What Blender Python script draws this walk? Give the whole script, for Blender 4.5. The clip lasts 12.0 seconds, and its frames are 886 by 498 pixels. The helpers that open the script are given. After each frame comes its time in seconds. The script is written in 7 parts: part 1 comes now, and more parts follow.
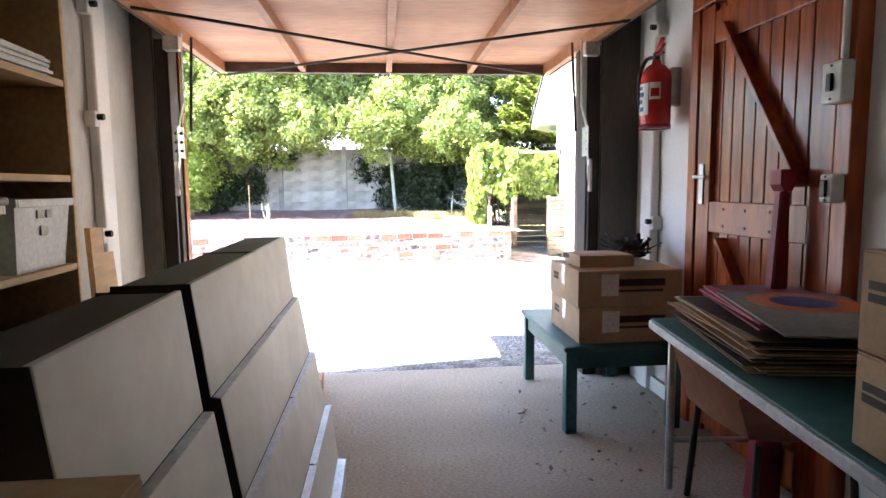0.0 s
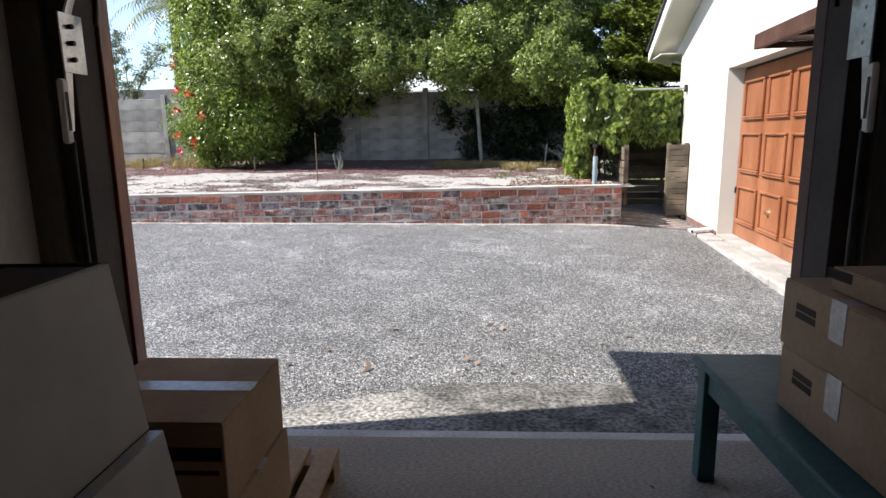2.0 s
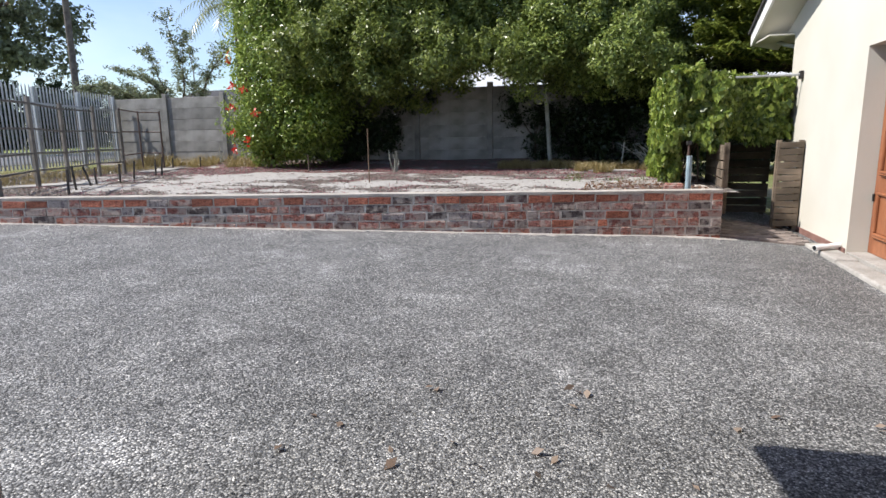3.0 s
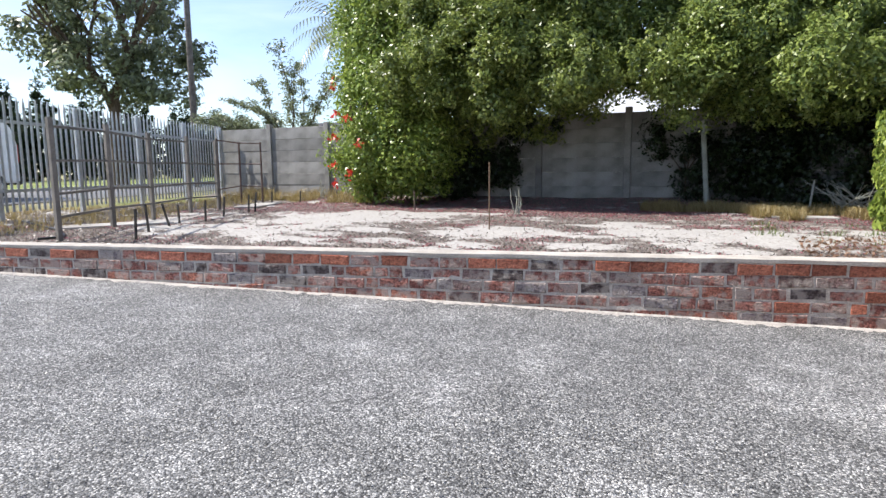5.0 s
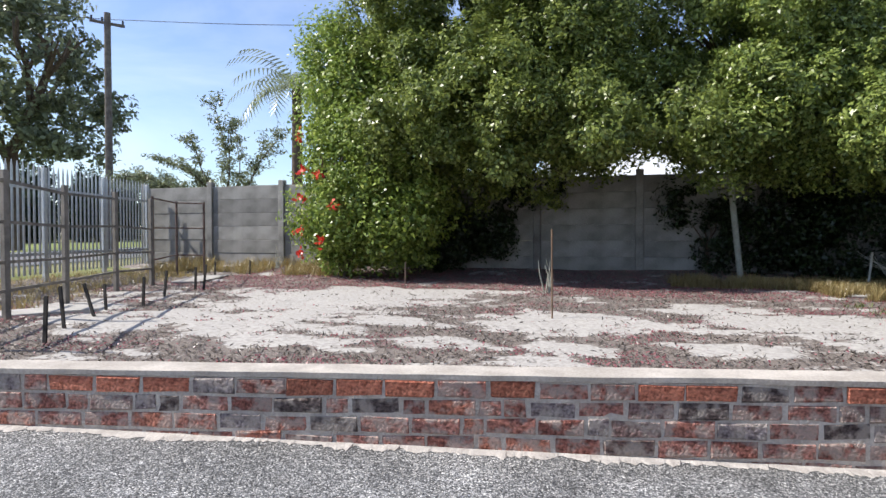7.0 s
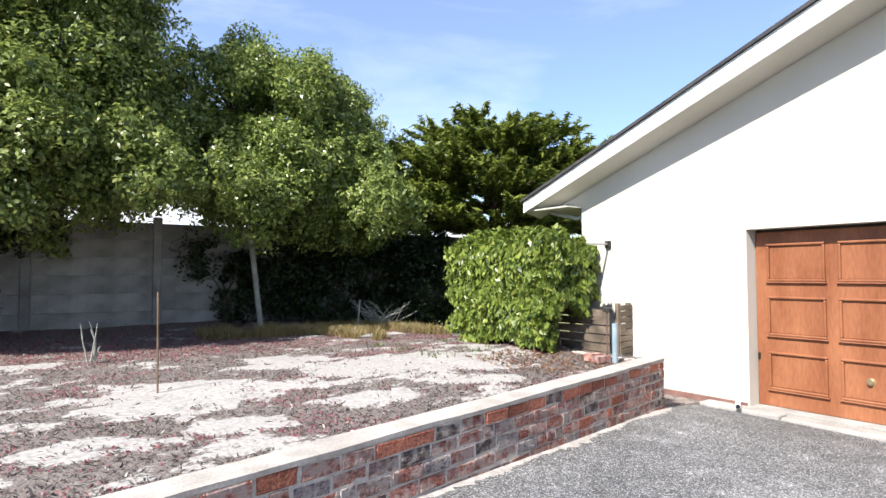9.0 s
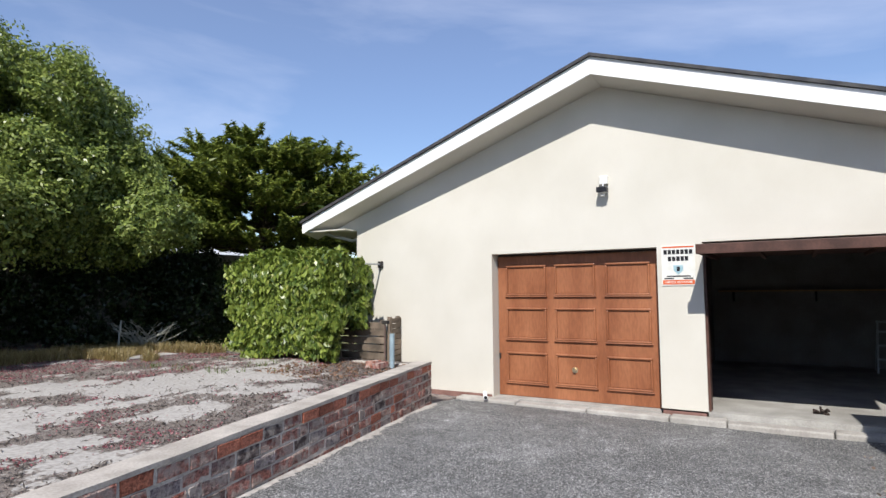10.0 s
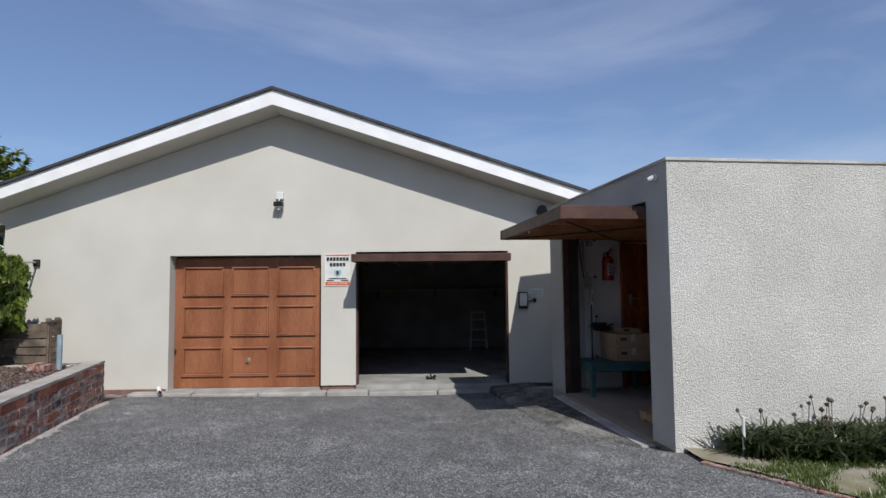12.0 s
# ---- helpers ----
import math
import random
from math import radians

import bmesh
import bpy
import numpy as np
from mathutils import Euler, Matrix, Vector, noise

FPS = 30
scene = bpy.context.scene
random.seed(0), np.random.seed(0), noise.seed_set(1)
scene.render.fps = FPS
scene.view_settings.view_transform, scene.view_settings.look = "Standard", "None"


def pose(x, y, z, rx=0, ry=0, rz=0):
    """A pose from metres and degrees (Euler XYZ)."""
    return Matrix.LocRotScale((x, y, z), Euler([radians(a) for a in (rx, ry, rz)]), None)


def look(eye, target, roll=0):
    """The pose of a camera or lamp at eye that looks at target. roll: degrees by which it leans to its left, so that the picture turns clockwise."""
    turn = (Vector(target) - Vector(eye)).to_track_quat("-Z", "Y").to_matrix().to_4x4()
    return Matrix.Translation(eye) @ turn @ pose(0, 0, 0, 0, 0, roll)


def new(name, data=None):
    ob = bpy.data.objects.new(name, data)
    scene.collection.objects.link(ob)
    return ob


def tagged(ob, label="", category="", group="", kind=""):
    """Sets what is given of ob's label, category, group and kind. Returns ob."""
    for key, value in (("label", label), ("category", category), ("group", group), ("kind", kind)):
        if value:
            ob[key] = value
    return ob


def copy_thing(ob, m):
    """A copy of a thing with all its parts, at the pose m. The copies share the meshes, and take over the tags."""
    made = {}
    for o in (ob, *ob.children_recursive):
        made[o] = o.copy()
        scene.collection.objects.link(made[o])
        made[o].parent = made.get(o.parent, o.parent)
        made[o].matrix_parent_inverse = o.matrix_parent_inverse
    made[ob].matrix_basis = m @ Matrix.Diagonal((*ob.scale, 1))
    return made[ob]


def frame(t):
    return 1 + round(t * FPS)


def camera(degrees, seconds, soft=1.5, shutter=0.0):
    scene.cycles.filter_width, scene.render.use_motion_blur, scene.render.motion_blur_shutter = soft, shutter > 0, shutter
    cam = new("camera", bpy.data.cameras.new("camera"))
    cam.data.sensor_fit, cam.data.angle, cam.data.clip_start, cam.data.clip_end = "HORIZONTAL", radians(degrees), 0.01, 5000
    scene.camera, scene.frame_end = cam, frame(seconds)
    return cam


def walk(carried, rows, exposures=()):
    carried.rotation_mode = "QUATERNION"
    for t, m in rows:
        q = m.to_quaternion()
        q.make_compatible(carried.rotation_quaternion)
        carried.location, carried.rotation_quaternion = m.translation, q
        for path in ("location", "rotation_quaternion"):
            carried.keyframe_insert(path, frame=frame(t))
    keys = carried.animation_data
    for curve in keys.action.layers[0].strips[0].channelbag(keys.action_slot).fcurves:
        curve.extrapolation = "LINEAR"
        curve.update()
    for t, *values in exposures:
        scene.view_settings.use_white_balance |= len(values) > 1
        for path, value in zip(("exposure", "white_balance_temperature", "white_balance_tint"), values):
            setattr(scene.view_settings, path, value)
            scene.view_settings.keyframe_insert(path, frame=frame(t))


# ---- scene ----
cam = camera(73.6, 12.0)
# seconds, x, y, z, yaw, pitch, roll
ROWS = [
    (0.0, 0.000, 0.000, 1.300, 0.33, -6.02, 0.57),
    (0.5, 0.028, 0.277, 1.279, 4.81, -6.50, 0.76),
    (1.0, 0.034, 0.705, 1.263, 6.35, -7.66, 0.67),
    (1.5, -0.033, 1.194, 1.281, 7.61, -9.59, 0.67),
    (2.0, -0.084, 1.717, 1.268, 8.80, -10.82, 0.82),
    (2.5, -0.162, 2.278, 1.244, 11.53, -10.88, 0.67),
    (3.0, -0.260, 2.829, 1.209, 14.96, -10.72, 0.81),
    (3.2, -0.307, 3.052, 1.189, 16.07, -10.74, 0.85),
    (4.8, -1.131, 4.579, 1.279, 24.79, -8.61, 0.57),
    (5.0, -1.298, 4.742, 1.271, 24.75, -7.65, 0.46),
    (5.5, -1.781, 5.132, 1.252, 24.74, -5.46, 0.34),
    (6.0, -2.299, 5.519, 1.242, 24.09, -3.96, 0.26),
    (6.5, -2.844, 5.884, 1.271, 21.53, -2.82, 0.08),
    (6.7, -3.045, 6.002, 1.281, 20.22, -2.19, 0.08),
    (8.3, -4.426, 6.535, 1.441, -12.96, 1.44, -0.19),
    (8.5, -4.564, 6.470, 1.453, -19.41, 1.96, 0.06),
    (9.0, -4.998, 6.350, 1.508, -35.17, 2.55, 0.02),
    (9.5, -5.474, 6.239, 1.510, -49.20, 3.52, 0.31),
    (10.0, -5.950, 6.151, 1.509, -59.23, 4.10, 0.49),
    (10.5, -6.388, 6.090, 1.505, -69.13, 4.16, 0.60),
    (11.0, -6.795, 6.017, 1.511, -77.18, 4.20, 0.64),
    (11.5, -7.141, 5.971, 1.521, -83.79, 4.05, 0.71),
    (12.0, -7.443, 5.984, 1.531, -91.41, 3.67, 0.53),
]
EXPOSURES = [(0.0, 4.12, 6500, 10), (0.5, 2.52, 6500, 10), (1.0, 1.76, 6500, 10), (1.5, 1.35, 6500, 10), (2.0, 1.0, 6500, 10), (2.5, 0.85, 6500, 10), (3.0, 0.53, 6500, 10), (5.0, 0.88, 6500, 10), (5.5, 0.84, 6500, 10), (6.7, 0.6, 6500, 10), (8.3, 1.08, 6500, 10), (9.0, 1.0, 6500, 10), (9.5, 0.57, 6400, 10), (10.0, 0.28, 6400, 10), (10.5, -0.04, 6300, 10), (11.0, -0.18, 6250, 10), (12.0, -0.31, 6200, 10)]
walk(cam, [(t, pose(x, y, z, 90 + pitch, roll, yaw)) for t, x, y, z, yaw, pitch, roll in ROWS], EXPOSURES)

# ---------------------------------------------------------------- light
SUN_DIR = Vector((0.97, 0.30, -1.03)).normalized()
SUN_EL = math.asin(-SUN_DIR.z)
SUN_AZ = math.atan2(-SUN_DIR.x, -SUN_DIR.y)
world = bpy.data.worlds.new("sky")
scene.world = world
world.use_nodes = True


def build_sky():
    nt = world.node_tree
    nt.nodes.clear()
    out = nt.nodes.new("ShaderNodeOutputWorld")
    bg = nt.nodes.new("ShaderNodeBackground")
    sky = nt.nodes.new("ShaderNodeTexSky")
    sky.sky_type = "NISHITA"
    sky.sun_disc = False
    sky.sun_elevation = SUN_EL
    sky.sun_rotation = SUN_AZ
    sky.air_density, sky.dust_density, sky.ozone_density = 1.0, 0.4, 3.0
    # thin high cloud
    co = nt.nodes.new("ShaderNodeTexCoord")
    mp = nt.nodes.new("ShaderNodeMapping")
    mp.inputs["Scale"].default_value = (1.6, 0.9, 5.0)
    mp.inputs["Rotation"].default_value = (0.1, 0.2, 0.5)
    nz = nt.nodes.new("ShaderNodeTexNoise")
    nz.inputs["Scale"].default_value = 1.5
    nz.inputs["Detail"].default_value = 6
    nz.inputs["Roughness"].default_value = 0.55
    nz.inputs["Distortion"].default_value = 0.5
    ramp = nt.nodes.new("ShaderNodeValToRGB")
    ramp.color_ramp.elements[0].position, ramp.color_ramp.elements[1].position = 0.42, 0.78
    ramp.color_ramp.elements[0].color = (0.11, 0.11, 0.11, 1)
    ramp.color_ramp.elements[1].color = (0.40, 0.40, 0.40, 1)
    mix = nt.nodes.new("ShaderNodeMixRGB")
    mix.inputs["Color2"].default_value = (8.0, 8.3, 9.6, 1)
    link = nt.links.new
    link(co.outputs["Generated"], mp.inputs["Vector"])
    link(mp.outputs["Vector"], nz.inputs["Vector"])
    link(nz.outputs["Fac"], ramp.inputs["Fac"])
    link(ramp.outputs["Color"], mix.inputs["Fac"])
    hs = nt.nodes.new("ShaderNodeHueSaturation")
    hs.inputs["Saturation"].default_value = 1.15
    hs.inputs["Hue"].default_value = 0.507
    link(sky.outputs["Color"], hs.inputs["Color"])
    link(hs.outputs["Color"], mix.inputs["Color1"])
    link(mix.outputs["Color"], bg.inputs["Color"])
    bg.inputs["Strength"].default_value = 0.12
    link(bg.outputs["Background"], out.inputs["Surface"])


build_sky()
sun = new("sun", bpy.data.lights.new("sun", "SUN"))
sun.data.energy = 5.0
sun.data.angle = radians(0.55)
sun.data.color = (1.0, 0.95, 0.88)
sun.matrix_world = look((-20, -3, 20), Vector((-20, -3, 20)) + SUN_DIR)


# ---------------------------------------------------------------- materials
def mat(name, c1, c2, rough=0.8, scale=8.0, fine=60.0, bump=0.2, dist=0.01, metal=0.0, spec=0.3, lo=0.35, hi=0.65, stretch=(1, 1, 1), speck=None, vary=0.0, c3=None, sharp=(0.35, 0.65)):
    """A two-scale procedural surface: c1/c2 mottled at scale, fine grain in relief; speck darkens or lightens grains; vary shifts each object."""
    m = bpy.data.materials.new(name)
    m.use_nodes = True
    nt = m.node_tree
    b = nt.nodes["Principled BSDF"]
    b.inputs["Roughness"].default_value = rough
    b.inputs["Metallic"].default_value = metal
    b.inputs["Specular IOR Level"].default_value = spec
    link = nt.links.new
    co = nt.nodes.new("ShaderNodeTexCoord")
    mp = nt.nodes.new("ShaderNodeMapping")
    mp.inputs["Scale"].default_value = stretch
    link(co.outputs["Object"], mp.inputs["Vector"])
    n1 = nt.nodes.new("ShaderNodeTexNoise")
    n1.inputs["Scale"].default_value = scale
    n1.inputs["Detail"].default_value = 5
    link(mp.outputs["Vector"], n1.inputs["Vector"])
    r1 = nt.nodes.new("ShaderNodeValToRGB")
    e = r1.color_ramp.elements
    e[0].position, e[1].position = lo, hi
    e[0].color, e[1].color = (*c1, 1), (*c2, 1)
    link(n1.outputs["Fac"], r1.inputs["Fac"])
    n2 = nt.nodes.new("ShaderNodeTexNoise")
    n2.inputs["Scale"].default_value = fine
    n2.inputs["Detail"].default_value = 3
    link(mp.outputs["Vector"], n2.inputs["Vector"])
    col = r1.outputs["Color"]
    if c3:
        n3 = nt.nodes.new("ShaderNodeTexNoise")
        n3.inputs["Scale"].default_value = scale * 0.17
        n3.inputs["Detail"].default_value = 4
        link(co.outputs["Object"], n3.inputs["Vector"])
        r3 = nt.nodes.new("ShaderNodeValToRGB")
        r3.color_ramp.elements[0].position, r3.color_ramp.elements[1].position = 0.5, 0.68
        link(n3.outputs["Fac"], r3.inputs["Fac"])
        mx = nt.nodes.new("ShaderNodeMixRGB")
        mx.inputs["Color2"].default_value = (*c3, 1)
        link(r3.outputs["Color"], mx.inputs["Fac"])
        link(col, mx.inputs["Color1"])
        col = mx.outputs["Color"]
    sp = nt.nodes.new("ShaderNodeValToRGB")
    k = speck if speck else (0.88, 1.1)
    sp.color_ramp.elements[0].position, sp.color_ramp.elements[1].position = sharp
    sp.color_ramp.elements[0].color, sp.color_ramp.elements[1].color = (k[0],) * 3 + (1,), (k[1],) * 3 + (1,)
    link(n2.outputs["Fac"], sp.inputs["Fac"])
    mul = nt.nodes.new("ShaderNodeMixRGB")
    mul.blend_type = "MULTIPLY"
    mul.inputs["Fac"].default_value = 1
    link(col, mul.inputs["Color1"])
    link(sp.outputs["Color"], mul.inputs["Color2"])
    col = mul.outputs["Color"]
    if vary:
        oi = nt.nodes.new("ShaderNodeObjectInfo")
        hs = nt.nodes.new("ShaderNodeHueSaturation")
        mr = nt.nodes.new("ShaderNodeMapRange")
        mr.inputs["To Min"].default_value, mr.inputs["To Max"].default_value = 1 - vary, 1 + vary
        link(oi.outputs["Random"], mr.inputs["Value"])
        link(mr.outputs["Result"], hs.inputs["Value"])
        link(col, hs.inputs["Color"])
        col = hs.outputs["Color"]
    link(col, b.inputs["Base Color"])
    if bump:
        bp = nt.nodes.new("ShaderNodeBump")
        bp.inputs["Strength"].default_value = bump
        bp.inputs["Distance"].default_value = dist
        link(n2.outputs["Fac"], bp.inputs["Height"])
        link(bp.outputs["Normal"], b.inputs["Normal"])
    return m


def leaf_mat(name, dark, light, yellow=None):
    """Leaves: each one its own green, slightly glossy, a little light through."""
    m = bpy.data.materials.new(name)
    m.use_nodes = True
    nt = m.node_tree
    b = nt.nodes["Principled BSDF"]
    b.inputs["Roughness"].default_value = 0.34
    b.inputs["Specular IOR Level"].default_value = 0.42
    geo = nt.nodes.new("ShaderNodeNewGeometry")
    r = nt.nodes.new("ShaderNodeValToRGB")
    e = r.color_ramp.elements
    e[0].color, e[1].color = (*dark, 1), (*light, 1)
    if yellow:
        x = e.new(0.93)
        x.color = (*light, 1)
        e[-1].color = (*yellow, 1)
    nt.links.new(geo.outputs["Random Per Island"], r.inputs["Fac"])
    nt.links.new(r.outputs["Color"], b.inputs["Base Color"])
    tr = nt.nodes.new("ShaderNodeBsdfTranslucent")
    nt.links.new(r.outputs["Color"], tr.inputs["Color"])
    mx = nt.nodes.new("ShaderNodeMixShader")
    mx.inputs["Fac"].default_value = 0.36
    nt.links.new(b.outputs["BSDF"], mx.inputs[1])
    nt.links.new(tr.outputs["BSDF"], mx.inputs[2])
    nt.links.new(mx.outputs["Shader"], nt.nodes["Material Output"].inputs["Surface"])
    return m




def chipseal():
    """Worn chip-seal: each stone its own grey, dark binder between, bald and pale patches."""
    m = bpy.data.materials.new("asphalt")
    m.use_nodes = True
    nt = m.node_tree
    b = nt.nodes["Principled BSDF"]
    b.inputs["Roughness"].default_value = 0.82
    b.inputs["Specular IOR Level"].default_value = 0.3
    link = nt.links.new
    co = nt.nodes.new("ShaderNodeTexCoord")

    def ramp(src, stops):
        r = nt.nodes.new("ShaderNodeValToRGB")
        e = r.color_ramp.elements
        while len(e) < len(stops):
            e.new(0.5)
        for x, (p, c) in zip(e, stops):
            x.position, x.color = p, (*c, 1) if isinstance(c, tuple) else (c, c, c, 1)
        link(src, r.inputs["Fac"])
        return r.outputs["Color"]

    def nz(scale, detail, rough=0.5):
        n = nt.nodes.new("ShaderNodeTexNoise")
        n.inputs["Scale"].default_value, n.inputs["Detail"].default_value, n.inputs["Roughness"].default_value = scale, detail, rough
        link(co.outputs["Object"], n.inputs["Vector"])
        return n.outputs["Fac"]

    def mul(a, c):
        x = nt.nodes.new("ShaderNodeMixRGB")
        x.blend_type = "MULTIPLY"
        x.inputs["Fac"].default_value = 1
        link(a, x.inputs["Color1"])
        link(c, x.inputs["Color2"])
        return x.outputs["Color"]

    vo = nt.nodes.new("ShaderNodeTexVoronoi")
    vo.inputs["Scale"].default_value = 112
    link(co.outputs["Object"], vo.inputs["Vector"])
    sep = nt.nodes.new("ShaderNodeSeparateColor")
    link(vo.outputs["Color"], sep.inputs["Color"])
    stone = ramp(sep.outputs["Red"], [(0.0, (0.06, 0.06, 0.062)), (0.35, (0.125, 0.127, 0.128)), (0.62, (0.20, 0.20, 0.20)), (0.85, (0.32, 0.316, 0.308)), (1.0, (0.47, 0.463, 0.448))])
    col = mul(stone, ramp(vo.outputs["Distance"], [(0.25, 1.25), (0.75, 0.35)]))
    col = mul(col, ramp(nz(34, 4, 0.6), [(0.36, 0.78), (0.62, 1.26)]))
    col = mul(col, ramp(nz(3.2, 6, 0.68), [(0.34, 0.84), (0.55, 1.0), (0.70, 1.3)]))
    col = mul(col, ramp(nz(0.8, 5, 0.6), [(0.36, 0.94), (0.55, 1.12), (0.70, 1.46)]))
    link(col, b.inputs["Base Color"])
    bp = nt.nodes.new("ShaderNodeBump")
    bp.invert = True
    bp.inputs["Strength"].default_value, bp.inputs["Distance"].default_value = 0.9, 0.006
    link(vo.outputs["Distance"], bp.inputs["Height"])
    link(bp.outputs["Normal"], b.inputs["Normal"])
    return m


M_ASPHALT = chipseal()


def crack(m, scale, width, dark, where=0.52):
    """Thin wandering cracks, broken up over the surface."""
    nt = m.node_tree
    b = nt.nodes["Principled BSDF"]
    src = b.inputs["Base Color"].links[0].from_socket
    link = nt.links.new
    co = nt.nodes.new("ShaderNodeTexCoord")
    nz = nt.nodes.new("ShaderNodeTexNoise")
    nz.inputs["Scale"].default_value = scale * 3
    nz.inputs["Detail"].default_value = 5
    link(co.outputs["Object"], nz.inputs["Vector"])
    ad = nt.nodes.new("ShaderNodeMixRGB")
    ad.blend_type = "ADD"
    ad.inputs["Fac"].default_value = 0.55 / scale
    link(co.outputs["Object"], ad.inputs["Color1"])
    link(nz.outputs["Color"], ad.inputs["Color2"])
    vo = nt.nodes.new("ShaderNodeTexVoronoi")
    vo.feature = "DISTANCE_TO_EDGE"
    vo.inputs["Scale"].default_value = scale
    link(ad.outputs["Color"], vo.inputs["Vector"])
    lt = nt.nodes.new("ShaderNodeMath")
    lt.operation = "LESS_THAN"
    lt.inputs[1].default_value = width * scale
    link(vo.outputs["Distance"], lt.inputs[0])
    n2 = nt.nodes.new("ShaderNodeTexNoise")
    n2.inputs["Scale"].default_value = scale * 0.9
    n2.inputs["Detail"].default_value = 4
    link(co.outputs["Object"], n2.inputs["Vector"])
    gt = nt.nodes.new("ShaderNodeMath")
    gt.operation = "GREATER_THAN"
    gt.inputs[1].default_value = where
    link(n2.outputs["Fac"], gt.inputs[0])
    mu = nt.nodes.new("ShaderNodeMath")
    mu.operation = "MULTIPLY"
    link(lt.outputs[0], mu.inputs[0])
    link(gt.outputs[0], mu.inputs[1])
    mx = nt.nodes.new("ShaderNodeMixRGB")
    mx.inputs["Color2"].default_value = (*dark, 1)
    link(mu.outputs[0], mx.inputs["Fac"])
    link(src, mx.inputs["Color1"])
    link(mx.outputs["Color"], b.inputs["Base Color"])


crack(M_ASPHALT, 0.55, 0.006, (0.07, 0.07, 0.07), 0.62)
M_SAND = mat("sand", (0.34, 0.315, 0.29), (0.46, 0.43, 0.40), 0.95, 14, 90, 0.4, 0.01)
M_PLASTER = mat("cream_plaster", (0.535, 0.512, 0.45), (0.595, 0.573, 0.513), 0.85, 0.9, 140, 0.12, 0.004, speck=(0.97, 1.03))
M_ROUGHCAST = mat("roughcast", (0.53, 0.515, 0.47), (0.60, 0.585, 0.54), 0.92, 1.6, 74, 1.0, 0.016, speck=(0.82, 1.08), c3=(0.52, 0.495, 0.44))
M_INWALL = mat("painted_inner_wall", (0.70, 0.695, 0.665), (0.82, 0.815, 0.785), 0.7, 2.0, 60, 0.12, 0.003, c3=(0.52, 0.50, 0.455), speck=(0.97, 1.03))
# wall stains, darkened further so the colour also carries the wall's shade
M_STAINSHADE = mat("stained_shaded_wall", (0.34, 0.325, 0.29), (0.66, 0.65, 0.61), 0.8, 1.4, 60, 0.15, 0.003, lo=0.38, hi=0.6, stretch=(1, 1, 0.45), c3=(0.24, 0.225, 0.20), speck=(0.95, 1.04))
M_FASCIA = mat("white_fascia_paint", (0.78, 0.78, 0.77), (0.86, 0.86, 0.85), 0.5, 3, 80, 0.05, 0.002, speck=(0.97, 1.02))
M_ROOF = mat("dark_roof_tile", (0.035, 0.035, 0.04), (0.07, 0.068, 0.07), 0.8, 5, 60, 0.5)
M_CONC = mat("concrete", (0.30, 0.29, 0.27), (0.44, 0.43, 0.40), 0.9, 2.5, 70, 0.35, 0.008, c3=(0.22, 0.21, 0.19))
M_APRON = mat("stained_apron", (0.075, 0.072, 0.067), (0.18, 0.174, 0.163), 0.92, 6, 46, 0.9, 0.014, speck=(0.4, 1.6), c3=(0.31, 0.30, 0.275))
M_FLOOR = mat("garage_carpet", (0.30, 0.253, 0.198), (0.40, 0.342, 0.268), 0.97, 1.3, 150, 0.8, 0.008, speck=(0.72, 1.22), stretch=(0.4, 1, 1))
M_DOORWOOD = mat("varnished_door_wood", (0.215, 0.075, 0.032), (0.315, 0.125, 0.058), 0.45, 3, 40, 0.12, 0.003, stretch=(1, 1, 0.25), spec=0.4)
M_TEAL = mat("teal_paint", (0.035, 0.105, 0.105), (0.06, 0.15, 0.145), 0.5, 6, 60, 0.15, 0.003)
M_CARD = mat("cardboard", (0.36, 0.24, 0.14), (0.46, 0.32, 0.20), 0.85, 4, 60, 0.1, 0.002, speck=(0.94, 1.05))
M_PANELGREY = mat("grey_panel", (0.46, 0.455, 0.42), (0.61, 0.60, 0.56), 0.55, 2.2, 14, 0.1, 0.002, speck=(0.95, 1.04))
M_PRECAST = mat("precast_concrete", (0.155, 0.15, 0.139), (0.275, 0.267, 0.249), 0.9, 2.2, 50, 0.3, 0.006, vary=0.2, c3=(0.085, 0.085, 0.068))
M_REDWOOD = mat("red_varnished_wood", (0.15, 0.030, 0.008), (0.36, 0.080, 0.019), 0.26, 5, 48, 0.2, 0.003, stretch=(1, 1, 0.12), spec=0.5, speck=(0.75, 1.2))
M_PLY = mat("plywood", (0.34, 0.145, 0.075), (0.52, 0.265, 0.15), 0.55, 2.2, 30, 0.1, 0.002, stretch=(0.3, 1, 1))
M_RAFTER = mat("door_frame_timber", (0.30, 0.13, 0.058), (0.42, 0.20, 0.10), 0.55, 4, 40, 0.15, 0.003)
M_DARKWOOD = mat("brown_frame_paint", (0.055, 0.028, 0.021), (0.10, 0.05, 0.038), 0.5, 5, 40, 0.15, 0.003)
M_GALV = mat("galvanised_steel", (0.42, 0.43, 0.44), (0.54, 0.55, 0.56), 0.45, 6, 50, 0.1, 0.002, metal=0.7)
M_BLACKIRON = mat("black_iron", (0.02, 0.02, 0.022), (0.05, 0.045, 0.04), 0.6, 8, 60, 0.2, 0.002, metal=0.4)


# ---------------------------------------------------------------- mesh helpers
def part(name, bm, material, parent=None, label="", m=None):
    me = bpy.data.meshes.new(name)
    bm.to_mesh(me)
    bm.free()
    me.materials.append(material)
    ob = new(name, me)
    if m is not None:
        ob.matrix_world = m
    if parent:
        ob.parent = parent
    if label:
        ob["label"] = label
    return ob


